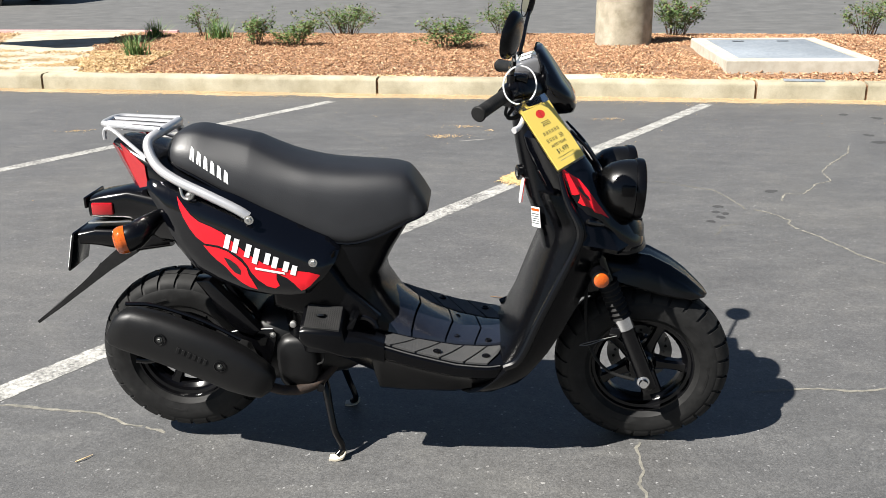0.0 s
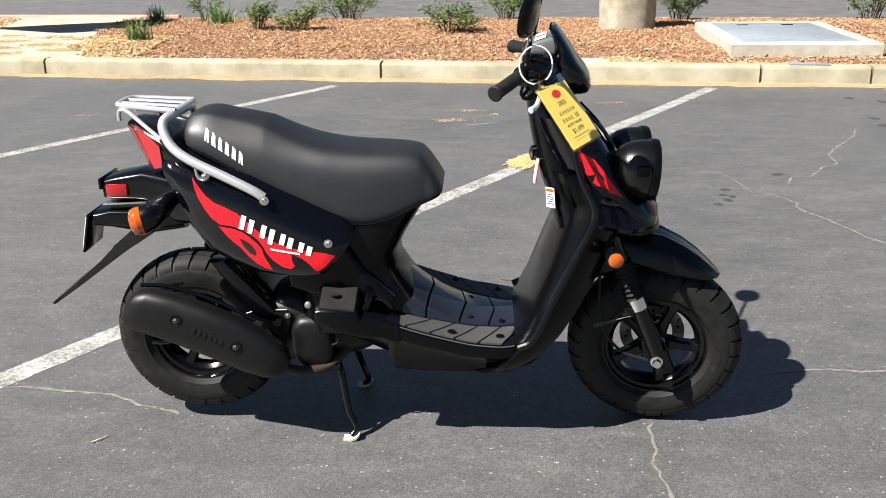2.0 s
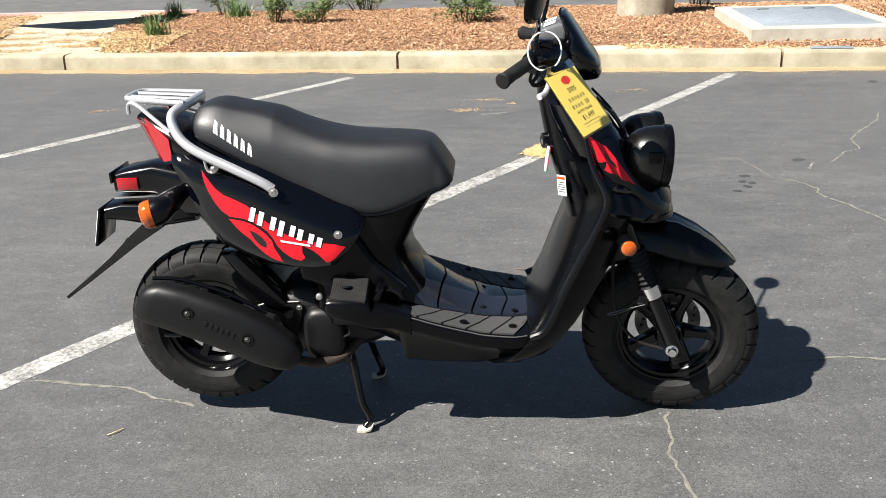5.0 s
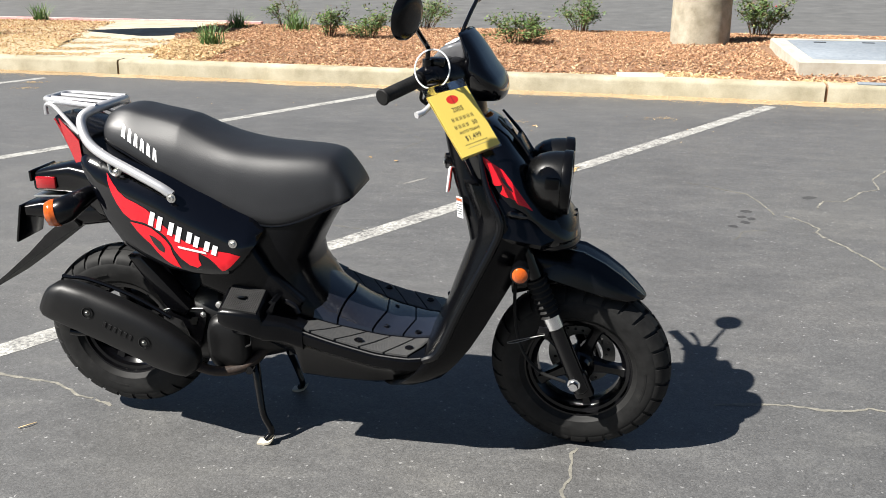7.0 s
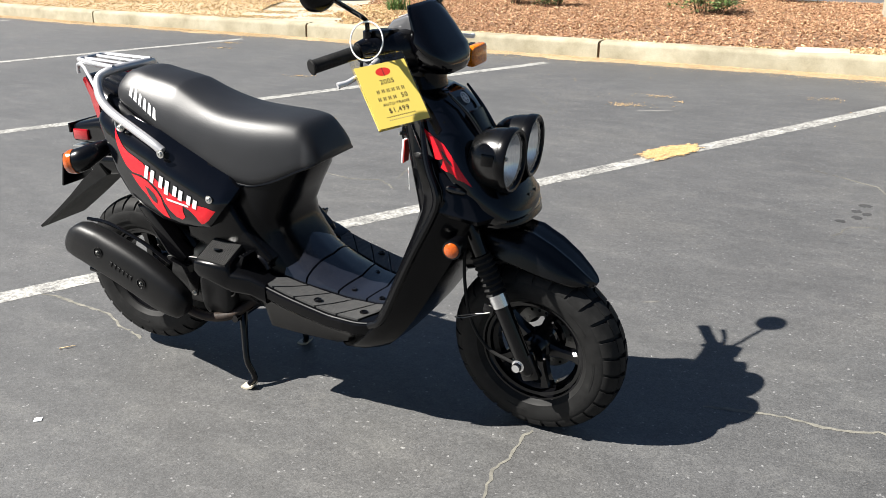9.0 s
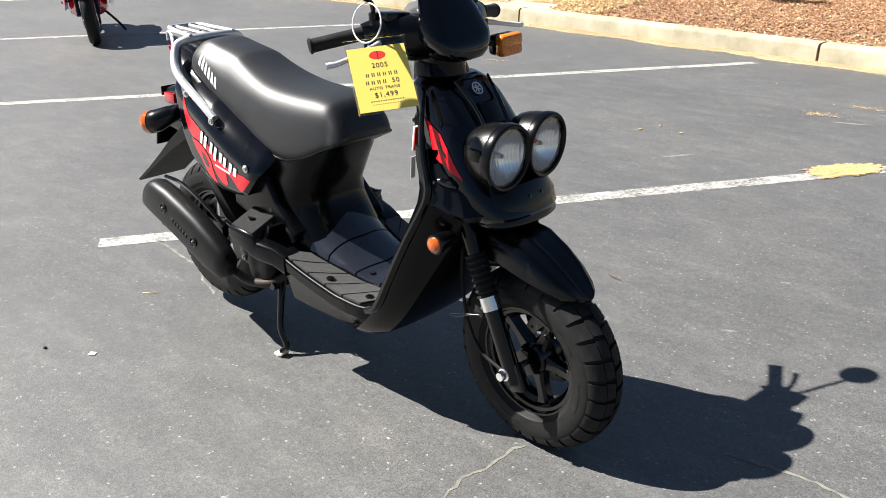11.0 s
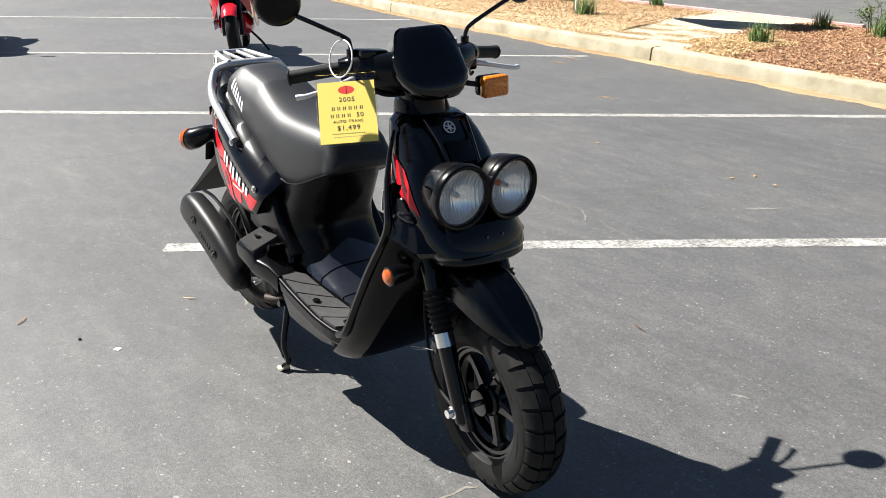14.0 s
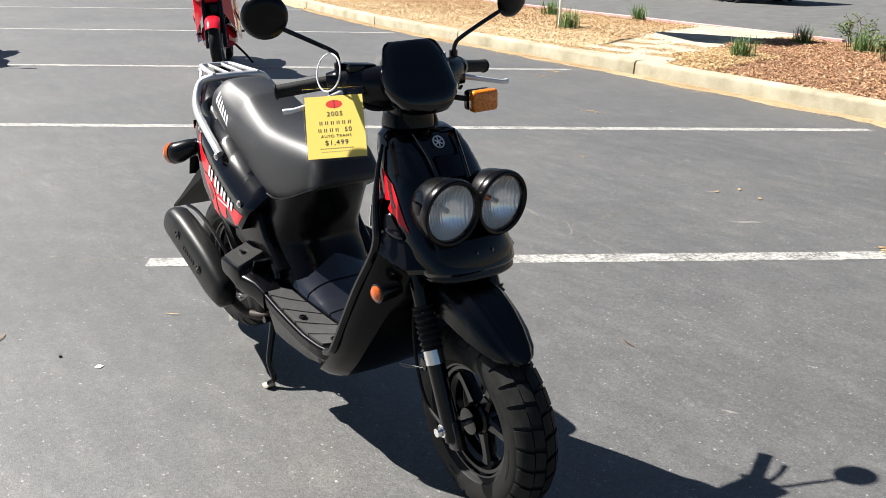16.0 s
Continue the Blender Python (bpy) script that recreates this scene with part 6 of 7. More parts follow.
# white blocks in the place of the maker's lettering on the seat
def slanted(u, z, w, h, along_, lean):
    """A leaning block outline in side view."""
    du, dz = along_
    return [(u, z), (u + w * du, z + w * dz), (u + w * du + h * lean[0], z + w * dz + h * lean[1]), (u + h * lean[0], z + h * lean[1])]


for flip in (False, True):
    for k in range(6):
        for w0, w1 in ((0.0, 0.0056), (0.0082, 0.0056)):
            u, z = -0.598 + 0.0172 * k + w0 * 0.83, 0.854 - 0.0112 * k - w0 * 0.55
            cut = slanted(u, z, w1, 0.030, (0.83, -0.55), (0.10 if w0 == 0 else -0.02, 0.985))
            bm = draped(cut, seat_flank, 0.0, 0.01, 0.0012)
            if flip:
                mirrored(bm)
            part("white_lettering_block", bm, WHITE_FILM, seat, "white print on the seat flank")

# ---- rear body ----
tail = loft([cross_ring(u, lo, hi, hw, 36, 2.8) for u, lo, hi, hw in (
    (-0.815, 0.868, 0.892, 0.055), (-0.80, 0.845, 0.895, 0.068), (-0.77, 0.80, 0.890, 0.085), (-0.73, 0.765, 0.880, 0.108), (-0.68, 0.735, 0.865, 0.128), (-0.62, 0.69, 0.840, 0.130), (-0.54, 0.62, 0.800, 0.144), (-0.46, 0.57, 0.755, 0.154), (-0.38, 0.53, 0.705, 0.156), (-0.30, 0.54, 0.665, 0.150), (-0.25, 0.56, 0.65, 0.145))])
part("tail_body", tail, SATIN, B, "black tail body", 40)


def side_skin():
    bm = draped(PANEL, panel_side, 0.030, 0.014)
    return bm


both(side_skin, "side_panel", GLOSS, label="glossy black rear side panel", sharp=30)


FLAMES = [
    [(-0.626, 0.768), (-0.620, 0.742), (-0.611, 0.718), (-0.596, 0.690), (-0.580, 0.668), (-0.558, 0.652), (-0.521, 0.648), (-0.487, 0.634), (-0.462, 0.616), (-0.448, 0.596), (-0.440, 0.578), (-0.425, 0.560), (-0.402, 0.543), (-0.381, 0.537), (-0.369, 0.545), (-0.375, 0.560), (-0.392, 0.566), (-0.404, 0.574), (-0.400, 0.583), (-0.374, 0.578), (-0.349, 0.566), (-0.332, 0.552), (-0.315, 0.531), (-0.305, 0.534), (-0.290, 0.545), (-0.263, 0.574), (-0.290, 0.582), (-0.330, 0.586), (-0.372, 0.594), (-0.410, 0.606), (-0.445, 0.628), (-0.475, 0.652), (-0.510, 0.683), (-0.540, 0.697), (-0.569, 0.708), (-0.590, 0.724), (-0.604, 0.741)],
    [(-0.562, 0.647), (-0.544, 0.624), (-0.528, 0.608), (-0.508, 0.592), (-0.490, 0.570), (-0.470, 0.552), (-0.448, 0.538), (-0.428, 0.532), (-0.436, 0.550), (-0.448, 0.572), (-0.452, 0.590), (-0.464, 0.606), (-0.480, 0.620), (-0.500, 0.634), (-0.524, 0.642)],
]
GAPS = [[(-0.510, 0.618), (-0.494, 0.612), (-0.478, 0.600), (-0.468, 0.584), (-0.470, 0.572), (-0.484, 0.578), (-0.498, 0.594)]]
for outline, mat, lift, name in [(o, RED_DECAL, 0.0012, "flame_graphic") for o in FLAMES] + [(o, BLACK_FILM_AND_SHADE, 0.0022, "flame_gap") for o in GAPS]:
    both(lambda: draped(outline, panel_side, 0.0, 0.025, lift), name, mat, label="red flame graphic" if mat is RED_DECAL else "")
# silver blocks in the place of the model lettering
def stroke(u, z, w, h, lean=-0.30):
    """A slanted stroke that follows the fall of the lettering."""
    return [(u, z), (u + w, z - 0.30 * w), (u + w + lean * h, z - 0.30 * w - h), (u + lean * h, z - h)]


LETTERS = [stroke(u, 0.680 - 0.30 * (u + 0.498) - 0.004 * i, 0.013, h) for i, (u, h) in enumerate([(-0.498, 0.036), (-0.477, 0.036), (-0.446, 0.034), (-0.425, 0.040), (-0.398, 0.029), (-0.379, 0.029), (-0.352, 0.026), (-0.332, 0.025)])]
for outline in LETTERS:
    both(lambda: draped(outline, panel_side, 0.0, 0.02, 0.0030), "silver_lettering_block", SILVER_FILM, label="silver print over the flames")
both(lambda: draped([(-0.430, 0.594), (-0.428, 0.588), (-0.352, 0.576), (-0.354, 0.582)], panel_side, 0.0, 0.03, 0.0030), "silver_lettering_block", SILVER_FILM)
for sgn in (1, -1):
    bolt("panel_bolt", (-0.280, -0.207 * sgn, 0.607), B, 0.0075)

# tail lamp between the panels
def tail_lamp():
    bm = loft([[(u0, v, z0), (u1, v, z1), (u2, v, z2)] for v, u0, z0, u1, z1, u2, z2 in ((-0.09, -0.790, 0.882, -0.748, 0.778, -0.722, 0.815), (-0.065, -0.812, 0.884, -0.765, 0.772, -0.73, 0.83), (0, -0.822, 0.886, -0.775, 0.770, -0.73, 0.84), (0.065, -0.812, 0.884, -0.765, 0.772, -0.73, 0.83), (0.09, -0.790, 0.882, -0.748, 0.778, -0.722, 0.815))])
    part("tail_light", bm, RED_LENS, B, "red wedge-shaped tail light", 40)


tail_lamp()
both(lambda: draped([(-0.783, 0.890), (-0.745, 0.862), (-0.715, 0.838), (-0.712, 0.785), (-0.739, 0.777), (-0.757, 0.815), (-0.771, 0.851)], lambda u, z: -0.114 + 0.45 * (-0.72 - u), 0.004, 0.03, 0.002), "tail_lens", RED_LENS, label="red side lens")
# rear mudguard bracket, reflector box and plate
part("rear_bracket", loft([cross_ring(u, lo, hi, hw, 24, 4) for u, lo, hi, hw in ((-0.64, 0.60, 0.74, 0.08), (-0.72, 0.605, 0.745, 0.065), (-0.80, 0.668, 0.756, 0.056), (-0.88, 0.672, 0.742, 0.055), (-0.908, 0.676, 0.733, 0.054))]), METAL_BLACK, B, "black tail bracket box", 35)
part("bracket_edge", block((0.12, 0.112, 0.005), 0.002, (-0.855, 0, 0.667), m=Matrix.Rotation(radians(-2), 4, "Y")), STEEL, B)
part("bracket_lip", block((0.008, 0.122, 0.030), 0.003, (-0.912, 0, 0.722)), METAL_BLACK, B)
part("lower_bracket", loft([cross_ring(u, lo, hi, hw, 20, 4) for u, lo, hi, hw in ((-0.70, 0.59, 0.65, 0.05), (-0.80, 0.575, 0.648, 0.055), (-0.90, 0.595, 0.650, 0.058), (-0.945, 0.600, 0.642, 0.060))]), METAL_BLACK, B)
for sgn in (-1, 1):
    refl = part("side_reflector", block((0.058, 0.010, 0.034), 0.004, (-0.868, 0.058 * sgn, 0.705)), RED_LENS, B, "red rectangular side reflector")
plate = part("plate_holder", block((0.008, 0.122, 0.112), 0.003, (-0.972, 0, 0.582), m=Matrix.Rotation(radians(14), 4, "Y")), METAL_BLACK, B)
part("plate_card", block((0.003, 0.108, 0.094), 0.001, (-0.978, 0, 0.582), m=Matrix.Rotation(radians(14), 4, "Y")), STRAP, plate, "blank card in the plate holder")
# mud flap
def flap():
    rings = []
    for u, z, hw, th in ((-0.80, 0.600, 0.062, 0.022), (-0.87, 0.550, 0.074, 0.016), (-0.93, 0.500, 0.082, 0.010), (-1.01, 0.438, 0.088, 0.006), (-1.08, 0.388, 0.092, 0.004)):
        n = Vector((0.62, 0, -0.78))
        rings.append([Vector((u, -hw, z)) - n * th, Vector((u, hw, z)) - n * th, Vector((u, hw, z)) + n * th, Vector((u, -hw, z)) + n * th])
    return loft(rings)


part("mud_flap", flap(), RUBBER, B, "long black mud flap", 30)
both(lambda: block((0.022, 0.004, 0.014), 0.002, (-0.885, -0.071, 0.545), m=Matrix.Rotation(radians(40), 4, "Y")), "flap_clip", METAL_BLACK)


# rear turn signals
def rear_signal(sgn):
    side = lambda pts: [(u, v * sgn, z) for u, v, z in pts]
    bm = tube(side([(-0.754, -0.198, 0.667), (-0.736, -0.190, 0.674), (-0.716, -0.160, 0.688), (-0.695, -0.110, 0.700), (-0.665, -0.055, 0.700)]), [0.0355, 0.035, 0.029, 0.019, 0.016], 22, 5)
    body = part("rear_turn_signal", bm, SATIN, B)
    part("lens", tube(side([(-0.752, -0.199, 0.668), (-0.764, -0.203, 0.666), (-0.776, -0.207, 0.664), (-0.783, -0.210, 0.663)]), [0.0362, 0.0365, 0.032, 0.016], 22, 5), AMBER, body, "amber lens")


rear_signal(1), rear_signal(-1)


# ---- luggage rack ----
def rack_rail():
    return tube([(-0.440, -0.184, 0.722), (-0.47, -0.184, 0.742), (-0.545, -0.176, 0.778), (-0.62, -0.165, 0.812), (-0.668, -0.150, 0.842), (-0.694, -0.130, 0.878), (-0.698, -0.112, 0.902), (-0.684, -0.085, 0.914), (-0.676, -0.04, 0.917), (-0.676, 0.0, 0.917)], 0.0125, 14, 5)


rack = tagged(part("luggage_rack", rack_rail(), SILVER_PAINT, B), "silver-painted tubular luggage rack")
bm = mirrored(rack_rail())
part("side_rail", bm, SILVER_PAINT, rack)
part("rack_loop", tube([(-0.676, -0.078, 0.922), (-0.74, -0.070, 0.926), (-0.80, -0.060, 0.931), (-0.830, -0.052, 0.933), (-0.840, -0.034, 0.933), (-0.841, 0, 0.933), (-0.840, 0.034, 0.933), (-0.830, 0.052, 0.933), (-0.80, 0.060, 0.931), (-0.74, 0.070, 0.926), (-0.676, 0.078, 0.922)], 0.008, 10, 4), SILVER_PAINT, rack)
for v in (-0.024, 0.024):
    part("rack_bar", tube([(-0.672, v, 0.922), (-0.76, v, 0.928), (-0.84, v, 0.933)], 0.006, 8, 3), SILVER_PAINT, rack)
both(lambda: tube([(-0.705, -0.125, 0.858), (-0.76, -0.090, 0.890), (-0.805, -0.066, 0.918), (-0.826, -0.062, 0.922), (-0.832, -0.061, 0.910), (-0.832, -0.061, 0.895)], 0.0055, 8, 5), "rack_hook", SILVER_PAINT, rack)
for sgn in (1, -1):
    bolt("rack_bolt", (-0.436, -0.198 * sgn, 0.718), rack, 0.008)
    bolt("rack_bolt", (-0.588, -0.176 * sgn, 0.775), rack, 0.006)
both(lambda: tube([(-0.612, -0.167, 0.800), (-0.606, -0.170, 0.772), (-0.590, -0.172, 0.765), (-0.578, -0.171, 0.778), (-0.580, -0.168, 0.800)], 0.004, 8, 4), "rack_tab", STEEL, rack)

# ---- engine, muffler, stand ----
def muffler():
    rings = []
    line = [(-0.830, 0.424, 0.018, 0.018), (-0.824, 0.426, 0.040, 0.034), (-0.808, 0.426, 0.054, 0.045), (-0.78, 0.422, 0.062, 0.050), (-0.72, 0.403, 0.066, 0.052), (-0.64, 0.371, 0.067, 0.052), (-0.57, 0.340, 0.067, 0.052), (-0.50, 0.302, 0.064, 0.050), (-0.455, 0.278, 0.055, 0.045), (-0.425, 0.262, 0.044, 0.038), (-0.41, 0.256, 0.020, 0.02)]
    for u, z, rz, rv in line:
        ring = []
        for a in np.linspace(0, 2 * math.pi, 32, endpoint=False):
            k, s = math.cos(a), math.sin(a)
            p = rz * math.copysign(abs(s) ** 0.8, s)
            ring.append((u + 0.42 * p, -0.200 + 0.83 * rv * math.copysign(abs(k) ** 0.7, k), z + 0.90 * p))
        rings.append(ring)
    return loft(rings)


muf = part("muffler", muffler(), CASE_GREY, B, "satin black muffler cover", 45)
bolt("muffler_bolt", (-0.685, -0.243, 0.408), muf, 0.005, DARK_STEEL)
bolt("muffler_bolt", (-0.535, -0.243, 0.332), muf, 0.005, DARK_STEEL)
for u, z in ((-0.685, 0.408), (-0.535, 0.332)):
    part("bolt_well", lathe([(0.010, 0.004), (0.016, 0.0), (0.0165, -0.003), (0.0145, -0.0035), (0.013, 0.002)], 20), METAL_BLACK, muf, matrix=Matrix.Translation((u, -0.2415, z)))
for k in range(6):
    u = -0.640 + 0.0135 * k
    part("raised_block", block((0.009, 0.003, 0.016), 0.001, (u, -0.2440, 0.378 - 0.0068 * k), m=Matrix.Rotation(radians(25), 4, "Y"), segments=1), CASE_GREY, muf)
part("tail_pipe", tube([(-0.70, -0.190, 0.335), (-0.74, -0.193, 0.325), (-0.772, -0.195, 0.328)], 0.010, 12, 3), METAL_BLACK, muf)
part("muffler_seam", tube([(-0.80, -0.152, 0.470), (-0.72, -0.149, 0.463), (-0.60, -0.149, 0.420), (-0.50, -0.149, 0.365)], 0.006, 8, 4), METAL_BLACK, muf)
part("exhaust_pipe", tube([(-0.45, -0.175, 0.245), (-0.38, -0.16, 0.218), (-0.31, -0.13, 0.222), (-0.26, -0.08, 0.26)], 0.014, 12, 5), RUSTY, B, "heat-browned exhaust pipe")
part("muffler_bracket", prism([(-0.529, 0.362), (-0.514, 0.376), (-0.419, 0.382), (-0.409, 0.369), (-0.414, 0.344), (-0.439, 0.259), (-0.459, 0.259), (-0.469, 0.314), (-0.484, 0.346)], -0.124, -0.116, 0.002), METAL_BLACK, B)
# added bar puts the highlight of the bracket's top edge into shape
part("bracket_edge", tube([(-0.534, -0.123, 0.3730), (-0.514, -0.123, 0.3795), (-0.419, -0.123, 0.3860)], 0.0014, 6, 2), DARK_STEEL, B, "thin steel bar for the shine on the bracket's top edge")
# thin black plate on the bracket in place of a shaded cut-out
part("bracket_hole", prism([(-0.466, 0.359), (-0.434, 0.359), (-0.442, 0.336), (-0.456, 0.336)], -0.1252, -0.1242, 0.0), BLACK_FILM_AND_SHADE, B)
for u, z in ((-0.419, 0.369), (-0.446, 0.269)):
    bolt("bracket_bolt", (u, -0.125, z), B, 0.0055)
# swing arm side: strut in front of the tyre
part("rear_strut", prism([(-0.615, 0.53), (-0.575, 0.53), (-0.45, 0.385), (-0.47, 0.365), (-0.52, 0.385)], -0.135, -0.08, 0.008), METAL_BLACK, B)
engine = part("engine_cover", loft([[(u + ru * math.copysign(abs(math.cos(a)) ** 0.65, math.cos(a)), v, z + rz * math.copysign(abs(math.sin(a)) ** 0.65, math.sin(a))) for a in np.linspace(0, 2 * math.pi, 32, endpoint=False)] for v, u, z, ru, rz in ((-0.06, -0.355, 0.290, 0.062, 0.082), (-0.115, -0.355, 0.290, 0.060, 0.080), (-0.137, -0.355, 0.288, 0.054, 0.074), (-0.145, -0.355, 0.286, 0.042, 0.062), (-0.147, -0.355, 0.286, 0.01, 0.02))]), CASE_GREY, B, "rounded dark engine cover", 50)
part("engine_block", loft([cross_ring(u, lo, hi, hw, 24, 3) for u, lo, hi, hw in ((-0.56, 0.20, 0.36, 0.085), (-0.45, 0.20, 0.42, 0.115), (-0.34, 0.20, 0.44, 0.120), (-0.22, 0.23, 0.42, 0.10), (-0.16, 0.26, 0.38, 0.08))]), CASE_GREY, B)
part("belt_case", loft([cross_ring(u, lo, hi, hw, 24, 3, v=0.125) for u, lo, hi, hw in ((-0.79, 0.19, 0.32, 0.03), (-0.74, 0.17, 0.34, 0.042), (-0.60, 0.18, 0.36, 0.045), (-0.42, 0.19, 0.38, 0.045), (-0.32, 0.20, 0.36, 0.04))]), CASE_GREY, B)
part("shock_absorber", tube([(-0.62, 0.10, 0.34), (-0.56, 0.10, 0.46), (-0.50, 0.10, 0.60)], 0.026, 16, 2), METAL_BLACK, B)
part("air_filter_box", block((0.22, 0.08, 0.13), 0.02, (-0.60, 0.145, 0.44), segments=3), MATT, B)
part("inner_mudguard", loft([[(REAR.x + r * math.cos(a), v, REAR.z + r * math.sin(a)) for v, r in ((-0.085, 0.262), (-0.075, 0.272), (0.075, 0.272), (0.085, 0.262), (0.07, 0.264), (-0.07, 0.264))] for a in np.linspace(radians(15), radians(68), 14)]), MATT, B)
part("wiring", tube([(-0.305, -0.128, 0.365), (-0.285, -0.138, 0.340), (-0.282, -0.141, 0.300), (-0.300, -0.135, 0.285)], 0.003, 6, 5), RUBBER, B, "thin black wire")
part("hanger_bolt", lathe([(0.009, 0), (0.009, -0.008), (0.006, -0.010), (0.002, -0.010)], 16), DULL_ALU, B, matrix=Matrix.Translation((-0.352, -0.16, 0.418)))


# passenger pegs: hollow housings on the ends of the sills with dotted pads
def peg():
    bm = loft([cross_ring(u, lo, hi, hw, 32, 6, v) for u, lo, hi, hw, v in (
        (-0.319, 0.432, 0.448, 0.040, -0.212), (-0.316, 0.424, 0.458, 0.046, -0.213), (-0.302, 0.412, 0.463, 0.049, -0.213), (-0.258, 0.398, 0.459, 0.049, -0.211), (-0.214, 0.380, 0.455, 0.049, -0.209),
        (-0.208, 0.378, 0.449, 0.048, -0.208), (-0.203, 0.376, 0.432, 0.048, -0.208), (-0.150, 0.354, 0.410, 0.042, -0.200), (-0.105, 0.334, 0.392, 0.034, -0.200))])
    for v in bm.verts:
        v.co.z += 0.38 * (v.co.y + 0.212) if v.co.x < -0.2 else 0.0
    return bm


def peg_pad():
    bm = prism([(-0.306, 0.4605), (-0.216, 0.4505), (-0.216, 0.4565), (-0.306, 0.4655)], -0.252, -0.172, 0.0)
    top = lambda u: 0.4655 - (u + 0.306) * 0.1
    for i in range(16):
        for j in range(14):
            u, v = -0.303 + 0.0056 * i, -0.249 + 0.0057 * j
            if math.hypot(u + 0.268, v + 0.210) > 0.016:
                dot = [bm.verts.new((u + a, v + b, top(u) + c)) for a, b, c in ((-0.0018, -0.0018, 0), (0.0018, -0.0018, 0), (0.0018, 0.0018, 0), (-0.0018, 0.0018, 0), (0, 0, 0.0016))]
                for p, q in ((0, 1), (1, 2), (2, 3), (3, 0)):
                    bm.faces.new((dot[p], dot[q], dot[4]))
    for v in bm.verts:
        v.co.z += 0.38 * (v.co.y + 0.212)
    return bm


both(peg, "passenger_peg", MATT, label="black passenger foot peg housing")
both(peg_pad, "peg_pad", RUBBER, label="dotted rubber peg pad")
# closed black discs stand for the dark of the peg holes
for sgn in (-1, 1):
    part("peg_hole", lathe([(0.013, 0.0), (0.013, 0.004), (0.003, 0.004)], 16), BLACK_FILM_AND_SHADE, B, matrix=pose(-0.268, 0.210 * sgn, 0.4635, 90 + 21 * sgn, 0, 0))
both(lambda: prism([(-0.208, 0.425), (-0.178, 0.462), (-0.172, 0.460), (-0.188, 0.420)], -0.222, -0.168, 0.002), "peg_stop", MATT)
for k in range(4):
    both(lambda: block((0.012, 0.004, 0.016), 0.001, (-0.186, -0.172 - 0.014 * k, 0.453), m=Matrix.Rotation(radians(-35), 4, "Y")), "peg_tooth", MATT)
both(lambda: tube([(-0.190, -0.165, 0.428), (-0.165, -0.166, 0.440), (-0.140, -0.170, 0.430), (-0.128, -0.174, 0.412)], [0.010, 0.011, 0.010, 0.008], 10, 4), "peg_hinge", METAL_BLACK)


# centre stand
FOOT = Vector((-0.254, -0.154, 0.0))


def stand_leg():
    return tube([(-0.305, -0.085, 0.250), (-0.287, -0.110, 0.205), (-0.276, -0.128, 0.150), (-0.262, -0.146, 0.085), FOOT + Vector((0.010, 0.012, 0.032)), FOOT + Vector((-0.004, 0.0, 0.010))], [0.015, 0.0125, 0.0105, 0.0095, 0.009, 0.009], 12, 5)


def stand_foot():
    pts = [(-0.026, 0.0045, 0.013), (-0.006, 0.0045, 0.016), (0.012, 0.010, 0.015), (0.020, 0.019, 0.011)]
    return loft([[FOOT + Vector((u, -w, z - 0.004)), FOOT + Vector((u, w, z - 0.004)), FOOT + Vector((u, w, z + 0.002)), FOOT + Vector((u, -w, z + 0.002))] for u, z, w in pts])


both(stand_leg, "stand_leg", METAL_BLACK, label="black curved centre stand leg")
both(stand_foot, "stand_foot", FOOT_METAL, label="worn bare metal stand foot")
part("stand_cross_tube", tube([(-0.296, -0.14, 0.215), (-0.296, 0.14, 0.215)], 0.012, 12, 1), METAL_BLACK, B)
part("stand_spring", tube([(-0.30, 0.10, 0.235), (-0.27, 0.115, 0.185), (-0.265, 0.12, 0.14)], 0.007, 8, 4), DARK_STEEL, B)


